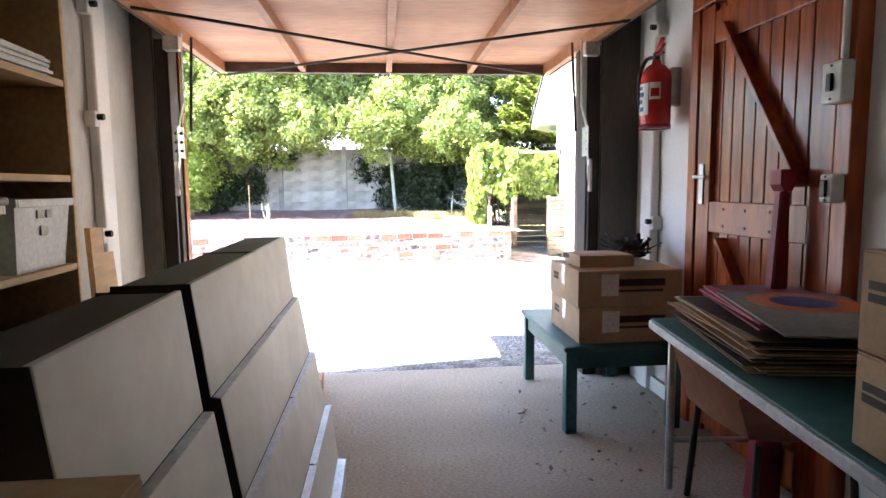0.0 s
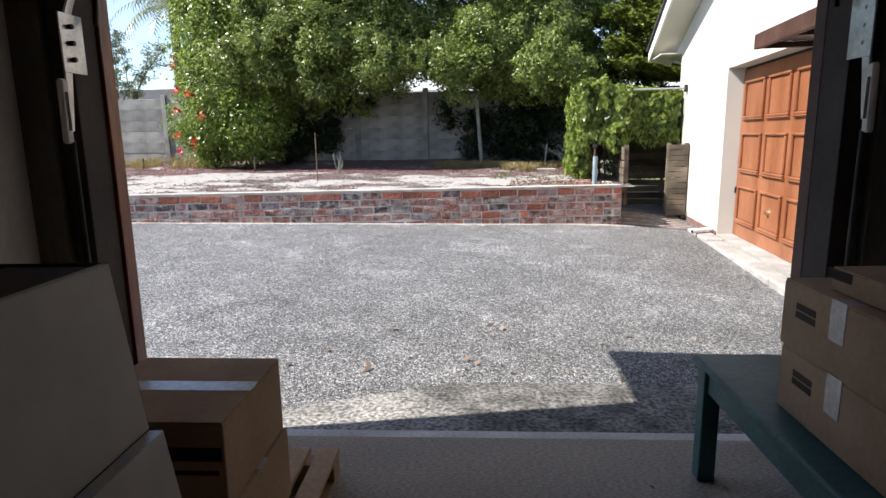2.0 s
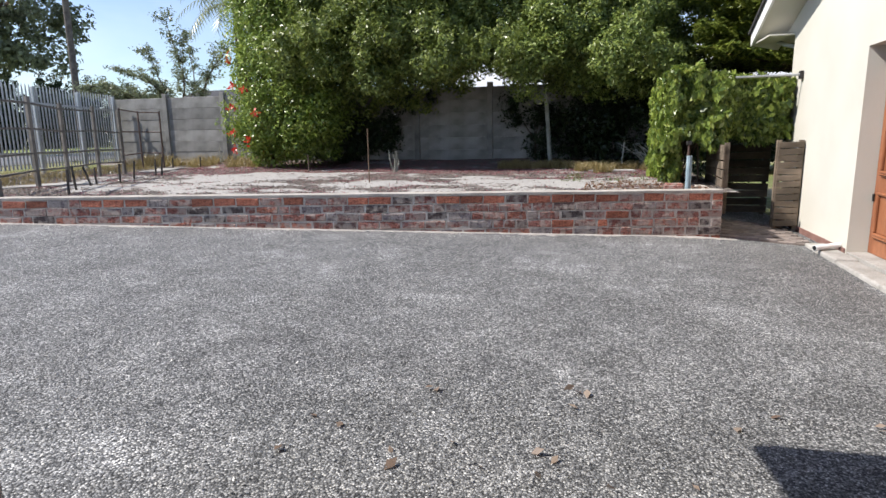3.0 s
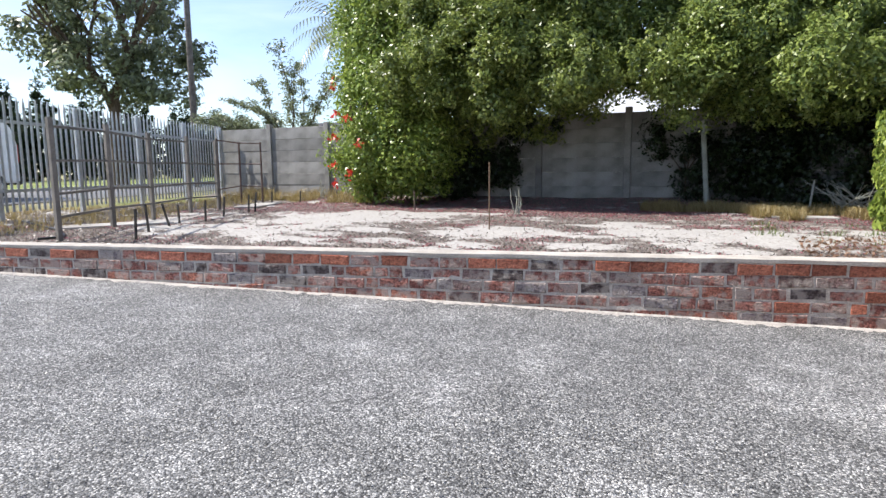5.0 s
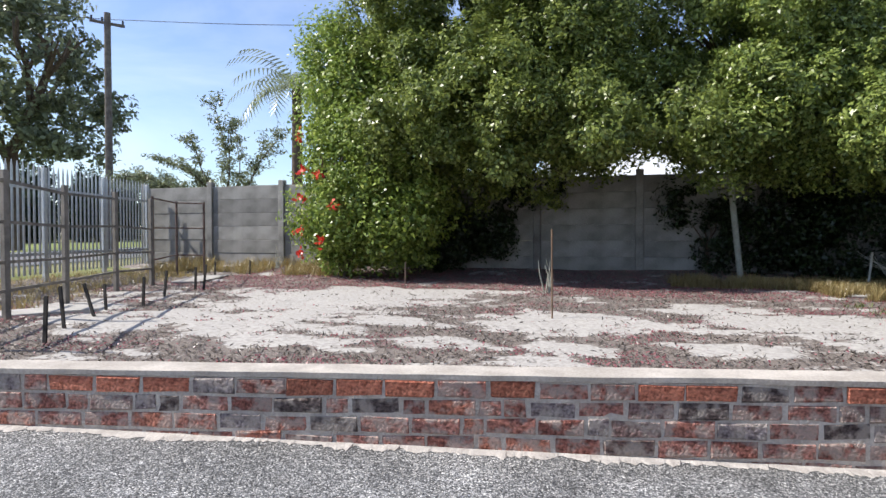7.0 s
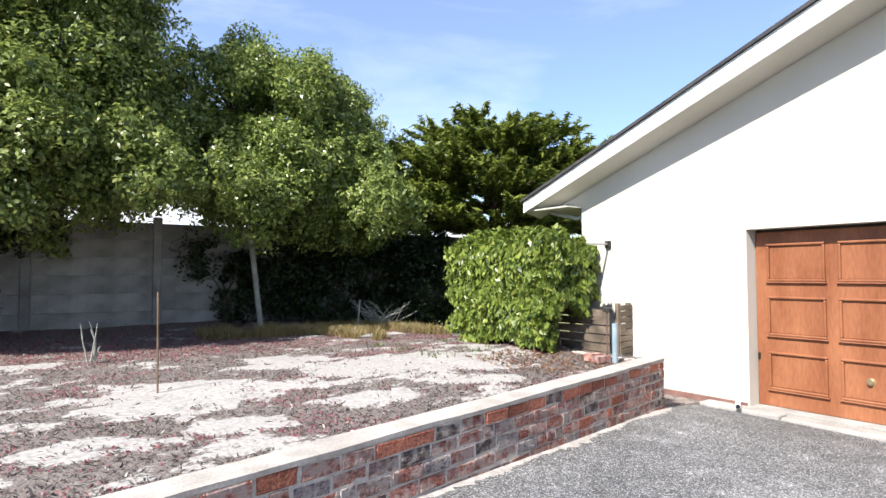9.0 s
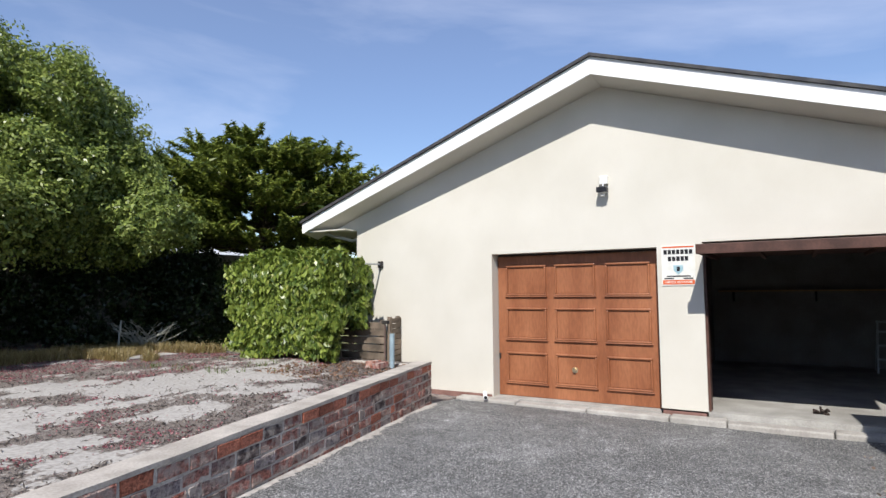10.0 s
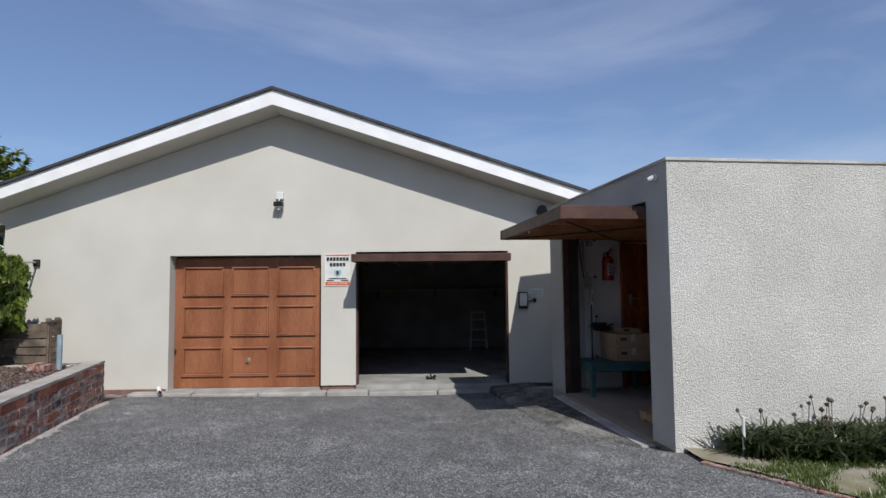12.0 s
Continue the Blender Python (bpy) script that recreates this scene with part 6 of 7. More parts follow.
def crown_points(rng, lobes, n, clump=0.42, per=70, boughs=True):
    """Leaf places and directions: boughs in the outer shell of each lobe (centre, radii), sprays round each bough, leaves facing out and up."""
    vol = np.array([l[1][0] * l[1][1] * l[1][2] for l in lobes]) ** 0.67
    cnt = np.maximum(1, (vol / vol.sum() * n / per)).astype(int)
    P, N = [], []
    for (c, r), k in zip(lobes, cnt):
        c, r = np.array(c, float), np.array(r, float)

        def unit(m):
            d = rng.normal(size=(m, 3))
            return d / np.linalg.norm(d, axis=1, keepdims=True)
        if boughs:
            nb = max(4, k // 14)
            bd = unit(nb)
            bc = c + bd * r * (rng.uniform(0.55, 1.0, (nb, 1)) + 0.3 * rng.random((nb, 1)) ** 3)
            br = clump * rng.uniform(0.7, 1.5, (nb, 1))
            pick = rng.integers(0, nb, k)
            d = unit(k) + bd[pick] * 0.55 + np.array([-0.2, -0.25, 0.25])
            d /= np.linalg.norm(d, axis=1, keepdims=True)
            cc = bc[pick] + d * br[pick] * rng.uniform(0.65, 1.0, (k, 1)) * np.array([1, 1, 0.85])
            cr = clump * rng.uniform(0.22, 0.55, (k, 1))
        else:
            d = unit(k)
            cc = c + d * r * rng.uniform(0.6, 1.1, (k, 1))
            cr = clump * rng.uniform(0.45, 1.45, (k, 1))
        e = unit(k * per).reshape(k, per, 3)
        p = cc[:, None, :] + e * cr[:, None, :] * rng.uniform(0.3, 1.0, (k, per, 1)) ** 0.6
        nn = e * 0.6 + d[:, None, :] * 0.6 + np.array([0, 0, 0.4]) + rng.normal(size=e.shape) * 0.55
        P.append(p.reshape(-1, 3))
        N.append(nn.reshape(-1, 3))
    return np.concatenate(P), np.concatenate(N)


def limbs(bm, rg, p, d, length, r, depth):
    """A forking branch."""
    q = p + d * length
    rod(p, q, r, 7, bm, r * 0.7)
    if depth == 0:
        return
    for k in range(3 if depth > 1 else 2):
        nd = (d + Vector((rg.uniform(-0.7, 0.7), rg.uniform(-0.7, 0.7), rg.uniform(-0.1, 0.5)))).normalized()
        limbs(bm, rg, q, nd, length * rg.uniform(0.6, 0.8), r * 0.65, depth - 1)


def tree(name, label, base, trunk_h, trunk_r, lobes, n, leaf, material, seed, clump=0.52, group="", depth=3, lean=(0, 0, 1), branch=1.2, aspect=0.5):
    t = thing(name, label, "tree", Matrix.Translation(base), group)
    rg = random.Random(seed)
    bm = bmesh.new()
    d = Vector(lean).normalized()
    rod((0, 0, -0.3), d * trunk_h * 0.5, trunk_r, 10, bm, trunk_r * 0.85)
    limbs(bm, rg, d * trunk_h * 0.5, d, trunk_h * 0.5, trunk_r * 0.85, 0)
    for k in range(4):
        nd = (d + Vector((math.cos(k * 1.6 + seed), math.sin(k * 1.6 + seed), 0)) * 0.6).normalized()
        limbs(bm, rg, d * trunk_h * (0.75 + 0.08 * k), nd, branch, trunk_r * 0.55, depth - 1)
    part("trunk", bm, M_BARK, t)
    rng = np.random.default_rng(seed)
    rel = [((c[0] - base[0], c[1] - base[1], c[2] - base[2]), r) for c, r in lobes]
    P, N = crown_points(rng, rel, n, clump, 60 if clump == 0.52 else 70, clump == 0.52)
    v, f = leaf_quads(P, N, leaf, rng, aspect)
    from_arrays("crown", v, f, material, t)
    return t


# the row along the back wall
ROW = "trees along the back wall"
tree("tree", "tall broadleaf tree with dense dark-green foliage over the back wall", (-6.9, 18.4, 0.5), 3.0, 0.16,
     [((-6.9, 18.2, 5.4), (2.0, 1.8, 2.6)), ((-6.0, 17.2, 3.6), (1.5, 1.2, 1.1)), ((-7.4, 17.5, 4.1), (1.4, 1.2, 1.6)), ((-6.6, 18.2, 7.9), (1.8, 1.7, 1.6)), ((-6.2, 16.9, 3.2), (1.4, 0.8, 0.7)), ((-6.4, 16.1, 3.7), (1.5, 0.8, 0.9)), ((-7.0, 16.9, 5.9), (1.5, 0.9, 1.3)), ((-6.4, 16.1, 2.8), (1.2, 0.7, 0.3)), ((-7.2, 15.9, 3.0), (0.6, 0.5, 0.4)), ((-6.9, 17.4, 2.5), (1.0, 0.5, 0.4))], 190000, 0.088, M_LEAF_A, 11, group=ROW)
tree("tree", "tall dense broadleaf tree drooping over the precast wall", (-4.6, 18.4, 0.5), 2.8, 0.17,
     [((-4.7, 18.2, 5.4), (1.7, 1.8, 2.6)), ((-4.7, 17.0, 3.6), (1.6, 1.1, 1.1)), ((-3.6, 17.4, 3.9), (1.0, 1.0, 1.2)), ((-4.8, 18.2, 8.0), (1.6, 1.6, 1.4)), ((-4.3, 16.9, 3.1), (1.5, 0.8, 0.6)), ((-4.7, 16.2, 3.8), (1.6, 0.8, 0.9)), ((-4.0, 17.0, 5.6), (1.0, 0.9, 1.3)), ((-5.2, 16.8, 6.2), (1.2, 0.9, 1.2)), ((-5.4, 15.7, 3.5), (1.0, 0.6, 0.8)), ((-4.8, 15.9, 2.8), (1.2, 0.7, 0.3)), ((-5.0, 15.4, 2.9), (0.8, 0.4, 0.35)), ((-3.9, 16.4, 3.1), (0.5, 0.6, 0.5)), ((-4.8, 17.5, 2.6), (1.0, 0.4, 0.35)), ((-2.75, 17.6, 4.4), (0.7, 0.7, 0.9)), ((-2.8, 16.8, 3.6), (0.6, 0.5, 0.4)), ((-3.1, 15.9, 3.0), (0.8, 0.5, 0.25)), ((-4.0, 15.5, 2.85), (0.8, 0.4, 0.3))], 210000, 0.088, M_LEAF_A, 12, group=ROW)
tree("tree", "rounded broadleaf tree with olive-green leaves behind the leaning pole", (-0.9, 18.3, 0.5), 2.4, 0.14,
     [((-0.9, 18.0, 4.2), (1.45, 1.4, 1.5)), ((-1.9, 17.4, 3.4), (0.8, 0.9, 0.9)), ((-0.1, 17.4, 3.2), (1.1, 0.9, 0.9)), ((-1.0, 18.0, 5.3), (1.05, 1.0, 0.55)), ((-1.5, 17.1, 3.0), (1.1, 0.6, 0.5)), ((-0.8, 16.8, 3.9), (1.2, 0.7, 0.8)), ((0.2, 17.7, 4.9), (0.6, 0.6, 0.5)), ((-1.1, 17.0, 4.9), (0.9, 0.6, 0.5)), ((-1.7, 16.3, 2.75), (0.6, 0.5, 0.35)), ((-0.5, 16.0, 2.8), (1.3, 0.7, 0.3)), ((-0.4, 17.5, 2.5), (1.2, 0.4, 0.4))], 150000, 0.085, M_LEAF_B, 13, group=ROW)
tree("tree", "slimmer broadleaf tree at the end of the row", (1.2, 19.0, 0.4), 2.2, 0.12,
     [((1.2, 18.8, 3.6), (0.75, 0.9, 1.2)), ((1.7, 18.9, 4.9), (0.3, 0.4, 0.35)), ((0.7, 18.4, 3.0), (0.9, 0.8, 0.7)), ((0.9, 18.6, 4.6), (0.4, 0.4, 0.4)), ((1.0, 17.6, 2.7), (0.7, 0.5, 0.4))], 48000, 0.085, M_LEAF_A, 14, group=ROW)
tree("shrub", "shrub against the back wall, shade put into its dark leaves", (1.2, 17.5, 0.55), 0.6, 0.05,
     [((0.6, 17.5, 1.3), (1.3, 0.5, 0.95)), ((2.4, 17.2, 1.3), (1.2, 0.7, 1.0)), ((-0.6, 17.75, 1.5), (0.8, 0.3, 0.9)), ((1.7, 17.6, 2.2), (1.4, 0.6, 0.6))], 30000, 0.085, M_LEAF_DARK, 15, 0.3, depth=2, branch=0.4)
# creeper spread in near-black leaves, also to darken the wall under the trees
tree("creeper", "creeper on the precast wall, the wall's shade put into its dark leaves", (-1.9, 17.85, 0.6), 0.6, 0.03,
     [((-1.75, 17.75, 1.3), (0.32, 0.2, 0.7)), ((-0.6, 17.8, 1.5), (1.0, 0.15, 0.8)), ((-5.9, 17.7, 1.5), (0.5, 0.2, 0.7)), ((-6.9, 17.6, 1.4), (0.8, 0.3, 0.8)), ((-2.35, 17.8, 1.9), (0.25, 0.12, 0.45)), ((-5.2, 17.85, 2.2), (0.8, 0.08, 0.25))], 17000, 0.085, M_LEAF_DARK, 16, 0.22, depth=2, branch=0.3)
# flowering bush
bush = tree("hibiscus_bush", "big bright-green bush with red flowers before the wall", (-8.5, 16.6, 0.6), 1.0, 0.08,
            [((-8.1, 16.7, 2.4), (1.25, 1.1, 1.7)), ((-8.55, 16.6, 1.6), (0.85, 0.85, 1.05)), ((-7.5, 16.9, 1.9), (1.0, 0.9, 1.3)), ((-8.2, 16.9, 3.9), (1.3, 1.0, 1.2)), ((-7.3, 16.1, 2.2), (0.75, 0.6, 1.2)), ((-8.9, 17.2, 4.7), (0.8, 0.8, 1.1))], 64000, 0.095, M_LEAF_BUSH, 17, 0.34, depth=3, branch=0.7)
rng = np.random.default_rng(77)
for (x, y, z) in ((-9.1, 15.9, 3.15), (-9.0, 15.75, 2.0), (-8.55, 15.55, 2.35), (-9.05, 15.75, 1.4), (-8.45, 15.5, 1.2), (-9.0, 15.75, 0.95), (-8.2, 15.5, 1.8), (-8.95, 15.75, 2.5)):
    P = np.array([(x, y, z)]) - np.array([(-8.5, 16.6, 0.6)]) + rng.normal(size=(16, 3)) * 0.05
    v, f = leaf_quads(P, rng.normal(size=(16, 3)) + np.array([-0.5, -1, 0.3]), 0.085, rng, 0.8)
    from_arrays("flower", v, f, M_FLOWER, bush)


def pine():
    """A spreading dark conifer with drooping plumes of needles."""
    base = Vector((4.2, 17.3, -0.4))
    t = thing("pine_tree", "spreading dark-green conifer with layered feathery plumes", "tree", Matrix.Translation(base))
    rg = random.Random(31)
    rng = np.random.default_rng(31)
    bm = bmesh.new()
    rod((0, 0, -0.2), (0, 0, 4.8), 0.2, 10, bm, 0.06)
    P, N, T = [], [], []
    for i in range(72):
        h = 2.8 + 0.56 * (i // 16) + 0.18 * rg.random()
        a = i * 2.399
        ln = (2.7, 2.9, 2.8, 2.3, 1.4)[i // 16] * rg.uniform(0.75, 1.0)
        d = Vector((math.cos(a), math.sin(a), rg.uniform(0.05, 0.2)))
        p, q = Vector((0, 0, h)), Vector((0, 0, h)) + d * ln
        rod(p, q, 0.035, 5, bm, 0.012)
        for k in range(30):
            s = rg.uniform(0.3, 1.05)
            o = p + (q - p) * s + Vector((rg.uniform(-0.35, 0.35), rg.uniform(-0.35, 0.35), rg.uniform(-0.06, 0.1)))
            e = (d + Vector((rg.uniform(-0.7, 0.7), rg.uniform(-0.7, 0.7), rg.uniform(0.0, 0.5)))).normalized()
            m = 44
            tt = rng.uniform(0, 0.5, (m, 1))
            P.append(np.array(o) + np.array(e) * tt + rng.normal(size=(m, 3)) * 0.02)
            N.append(rng.normal(size=(m, 3)) * 0.5 + np.array([0, 0, 1.0]))
            T.append(np.array(e) * 0.6 + rng.normal(size=(m, 3)) * 0.35 + np.array([0, 0, 0.25]))
    part("trunk", bm, M_BARK, t)
    v, f = leaf_quads(np.concatenate(P), np.concatenate(N), 0.22, rng, 0.21, 0.2, np.concatenate(T))
    from_arrays("needles", v, f, M_PINEY, t)


pine()


def vine():
    """The vine-covered arbour: a squared mound of overlapping leaves, and a lower roof of vine across the passage."""
    t = thing("vine_hedge", "squared arbour overgrown with bright-green vine leaves", "hedge")
    rng = np.random.default_rng(41)
    core = bmesh.new()
    for cx, cy, hx, hy, z0, z1, n in ((1.0, 13.05, 0.5, 1.2, 0.42, 2.12, 34000), (1.9, 13.15, 0.5, 0.65, 0.95, 2.02, 12000)):
        a, b = rng.uniform(-1, 1, n), rng.uniform(-1, 1, n)
        face = rng.integers(0, 5, n)
        one = np.ones(n)
        P = np.choose(face[:, None], [np.stack([a, -one, b], 1), np.stack([a, -one, b], 1), np.stack([-one, a, b], 1), np.stack([a, b, one], 1), np.stack([one, a, b], 1)])
        N = np.array([(0, -1, 0), (0, -1, 0), (-1, 0, 0), (0, 0, 1), (1, 0, 0)], float)[face]
        q = P / np.maximum((np.abs(P) ** 4).sum(axis=1, keepdims=True) ** 0.25, 1e-6)
        lump = np.array([0.17 * noise.noise((p[0] * 2.3, p[1] * 2.0, p[2] * 2.6 + 3)) + 0.13 * noise.noise((p[0] * 6, p[1] * 7, p[2] * 7)) for p in q])
        q = q * (1 + lump[:, None]) * rng.uniform(0.84, 1.03, (n, 1))
        W = np.stack([cx + q[:, 0] * hx, cy + q[:, 1] * hy, (z0 + z1) / 2 + q[:, 2] * (z1 - z0) / 2], axis=1)
        # open under the passage side
        cut = (W[:, 0] > 0.8 + 0.3 * (W[:, 1] - 12)) & (W[:, 2] < 1.06 + 0.1 * np.sin(W[:, 0] * 9))
        W, N = W[~cut], N[~cut]
        v, f = leaf_quads(W, N + np.array([0, 0, 0.4]) + rng.normal(size=N.shape) * 0.5, 0.115, rng, 0.5, 0.25, np.array([0, 0, -1.0]) + rng.normal(size=N.shape) * 0.35)
        from_arrays("leaves", v, f, M_LEAF_IVY, t)
        for k in range(30):
            a = rng.uniform(-0.8, 0.8, 6)
            x = cx + a[0] * hx
            rod((x, cy + a[1] * hy, 0.45 if x < 1.1 else 1.3), (cx + a[2] * hx, cy + a[3] * hy, 1.6 + 0.35 * a[4]), 0.018, 6, core, 0.008)
    part("stem_tangle", core, M_BARK, t)


vine()


def grass(name, label, n, seed, xr, yr, keep, zf, hgt, material):
    """Tufts of thin blades."""
    rng = np.random.default_rng(seed)
    rg = random.Random(seed)
    V, F = [], []
    while len(F) < n:
        x, y = rg.uniform(*xr), rg.uniform(*yr)
        if not keep(x, y):
            continue
        for b in range(7):
            bx, by = x + rg.gauss(0, 0.03), y + rg.gauss(0, 0.03)
            h = hgt * rg.uniform(0.4, 1.2)
            a = rg.uniform(0, 6.28)
            dx, dy = math.cos(a) * h * rg.uniform(0.2, 0.8), math.sin(a) * h * rg.uniform(0.2, 0.8)
            z = zf(x, y) - 0.01
            w = 0.004 + 0.002 * rg.random()
            px, py = -math.sin(a) * w, math.cos(a) * w
            i = len(V)
            V += [(bx - px, by - py, z), (bx + px, by + py, z), (bx + dx + px * 0.3, by + dy + py * 0.3, z + h), (bx + dx - px * 0.3, by + dy - py * 0.3, z + h)]
            F.append((i, i + 1, i + 2, i + 3))
    return tagged(from_arrays(name, V, F, material), label, "grass", kind="stuff")


grass("dry_grass", "dry yellow grass tufts at the back of the bed", 17000, 51, (-2.6, 1.2), (13.9, 17.2), lambda x, y: y > 15.3 - 0.25 * x + 1.6 * noise.noise((x * 1.1, y * 0.8, 0)) and noise.noise((x * 2.5, y * 2.5, 1)) > -0.06, garden_relief, 0.15, M_DRYGRASS)
grass("dry_grass", "dry weeds along the foot of the precast wall", 5000, 52, (-13.5, -8.6), (16.6, 17.9), lambda x, y: noise.noise((x * 1.2, y * 2, 0)) > -0.1, garden_relief, 0.22, M_DRYGRASS)
grass("weeds", "sparse green weeds under the vine hedge", 280, 53, (-0.9, 0.4), (11.9, 14.2), lambda x, y: noise.noise((x * 2, y * 2, 3)) > 0.12, garden_relief, 0.07, M_GREENGRASS)
grass("weeds", "sparse weeds along the palisade fence", 6000, 54, (-13.9, -9.5), (9.0, 17.5), lambda x, y: x < -8.9 - (y - 9) * 0.36 and noise.noise((x, y, 5)) > -0.25, lambda x, y: garden_relief(x, y), 0.12, M_DRYGRASS)


# ---------------------------------------------------------------- lawn corner and flowering clump by the roughcast wall
lawn_edge = lambda y: -2.42 - 1.7 * max(0.0, 3.72 - y)
bm = bmesh.new()
rows = []
for j in range(40):
    y = 3.70 - j * 0.16
    xa, xb = max(lawn_edge(y), -9.5), -1.98 + 0.105 * (4 - y)
    rows.append([bm.verts.new((x, y, asphalt_z(x, y) + 0.035 + 0.012 * noise.noise((x * 3, y * 3, 0)))) for x in [xa + (xb - xa) * i / 16 for i in range(17)]])
for A, B in zip(rows, rows[1:]):
    for i in range(16):
        bm.faces.new((A[i], B[i], B[i + 1], A[i + 1]))
bmesh.ops.recalc_face_normals(bm, faces=bm.faces)
M_LAWN = mat("patchy_lawn_soil", (0.20, 0.18, 0.10), (0.34, 0.31, 0.24), 0.95, 3, 60, 0.6, 0.02, c3=(0.16, 0.19, 0.06))
structure("lawn", bm, M_LAWN, "patchy lawn and pale soil beside the roughcast wall", "lawn")
grass("lawn_grass", "short patchy green lawn grass", 30000, 61, (-4.6, -2.3), (1.0, 3.65), lambda x, y: lawn_edge(y) < x < -2.35 and noise.noise((x * 2.2, y * 2.2, 2)) > -0.12, lambda x, y: asphalt_z(x, y) + 0.035, 0.045, M_GREENGRASS)
for j in range(12):
    y = 3.66 - j * 0.117
    bm = box(-0.03, 0.03, -0.105, 0.105, -0.06, 0.026, 0.008)
    ang = math.degrees(math.atan(1.7))
    tagged(part("edging_brick", bm, M_BRICK, m=pose(lawn_edge(y) - 0.03, y, asphalt_z(lawn_edge(y), y), 0, 0, -ang)), "old red edging brick along the lawn", "brick", "lawn edging bricks")


def agapanthus():
    t = thing("flower_clump", "dark-green strappy clump with seed heads on thin stalks", "plant", Matrix.Translation((-2.28, 2.75, -0.02)))
    rg = random.Random(71)
    V, F = [], []
    for i in range(9000):
        x, y = rg.uniform(-0.36, 0.36), rg.uniform(-1.75, 0.6)
        if (x / 0.36) ** 2 + ((y + 0.55) / 1.15) ** 2 > 1 + 0.3 * noise.noise((x * 5, y * 5, 0)):
            continue
        a, h = rg.uniform(0, 6.28), rg.uniform(0.12, 0.36) * (1.0 + 0.25 * noise.noise((x * 4, y * 4, 3)))
        w = 0.011
        px, py = -math.sin(a) * w, math.cos(a) * w
        k = len(V)
        r = h * rg.uniform(0.35, 1.15)
        m = (x + math.cos(a) * r * 0.35, y + math.sin(a) * r * 0.35, h * 0.7)
        e = (x + math.cos(a) * r, y + math.sin(a) * r, h * rg.uniform(0.45, 1.0))
        V += [(x - px, y - py, 0), (x + px, y + py, 0), (m[0] + px, m[1] + py, m[2]), (m[0] - px, m[1] - py, m[2]), (e[0] + px * 0.2, e[1] + py * 0.2, e[2]), (e[0] - px * 0.2, e[1] - py * 0.2, e[2])]
        F += [(k, k + 1, k + 2, k + 3), (k + 3, k + 2, k + 4, k + 5)]
    from_arrays("leaves", V, F, M_LEAF_STRAP, t)
    for i in range(30):
        x, y = rg.uniform(-0.28, 0.28), rg.uniform(-1.6, 0.5)
        q = Vector((x + rg.uniform(-0.12, 0.12), y + rg.uniform(-0.15, 0.15), rg.uniform(0.34, 0.58)))
        bm = rod((x * 0.8, y * 0.8, 0.05), q, 0.0035, 5)
        s = part("stalk", bm, M_BARK, t)
        bm = bmesh.new()
        bmesh.ops.create_icosphere(bm, subdivisions=1, radius=0.02, matrix=Matrix.Translation(q))
        for v in bm.verts:
            v.co += Vector((rg.uniform(-1, 1), rg.uniform(-1, 1), rg.uniform(-1, 1))) * 0.006
        part("seed_head", bm, M_BARK, s)


M_LEAF_STRAP = leaf_mat("strappy_leaves", (0.018, 0.034, 0.010), (0.085, 0.11, 0.035))
agapanthus()
t = thing("standpipe", "short white plastic pipe beside the wall corner", "pipe")
part("pipe", rod((-2.35, 3.3, -0.05), (-2.36, 3.3, 0.4), 0.014, 10), M_WHITEPLASTIC, t)
part("elbow", rod((-2.36, 3.3, 0.2), (-2.30, 3.16, 0.24), 0.012, 10), M_BLACKPLASTIC, t)
t = thing("eave_lamp", "small round lamp fitting high on the front pier", "lamp", GARAGE)
part("base", rod((-1.9, 0.001, 2.55), (-1.9, 0.03, 2.55), 0.04, 12), M_WHITEPLASTIC, t)
part("globe", rod((-1.9, 0.03, 2.55), (-1.9, 0.09, 2.53), 0.032, 12, r2=0.02), M_GREYPLASTIC, t)

# loose pale grit on the chip-seal
litter("grit", "loose pale grit scattered over the asphalt", 60000, 85, 0.016, leaf_mat("pale_grit", (0.22, 0.22, 0.215), (0.52, 0.51, 0.49)),
       lambda x, y, r: wall_y(min(x, 1.1)) - 0.05 > y > 4.6 + 0.1 * x and r.random() < 0.55 + 0.9 * noise.noise((x * 0.9, y * 1.4, 9)), (-9.5, 2.0), (3.6, 10.5), asphalt_z, 0.002)
# fallen leaves on the yard and the garage floor
litter("fallen_leaves", "scattered dry brown leaves on the asphalt", 26, 81, 0.06, leaf_mat("dry_yard_leaves", (0.16, 0.10, 0.07), (0.42, 0.33, 0.26)),
       lambda x, y, r: y < 8.5, (-1.6, 1.2), (4.75, 5.7), asphalt_z, 0.008)
litter("floor_leaves", "dry leaves and dirt on the garage carpet", 90, 82, 0.035, M_MULCH,
       lambda x, y, r: True, (0.3, 1.25), (2.3, 3.8), lambda x, y: FLOOR_Z, 0.004)
litter("wall_leaves", "brown dead leaves at the bed's corner under the vine", 800, 83, 0.055, leaf_mat("brown_leaves", (0.13, 0.075, 0.05), (0.32, 0.19, 0.12)),
       lambda x, y, r: y > wall_y(x) + 0.3, (-0.5, 1.1), (10.8, 12.4), garden_relief, 0.01)

# ---------------------------------------------------------------- beyond the fence
rd = Vector((-3.15, 9.6)).normalized()
rn = Vector((-rd.y, rd.x))
if rn.x > 0:
    rn = -rn


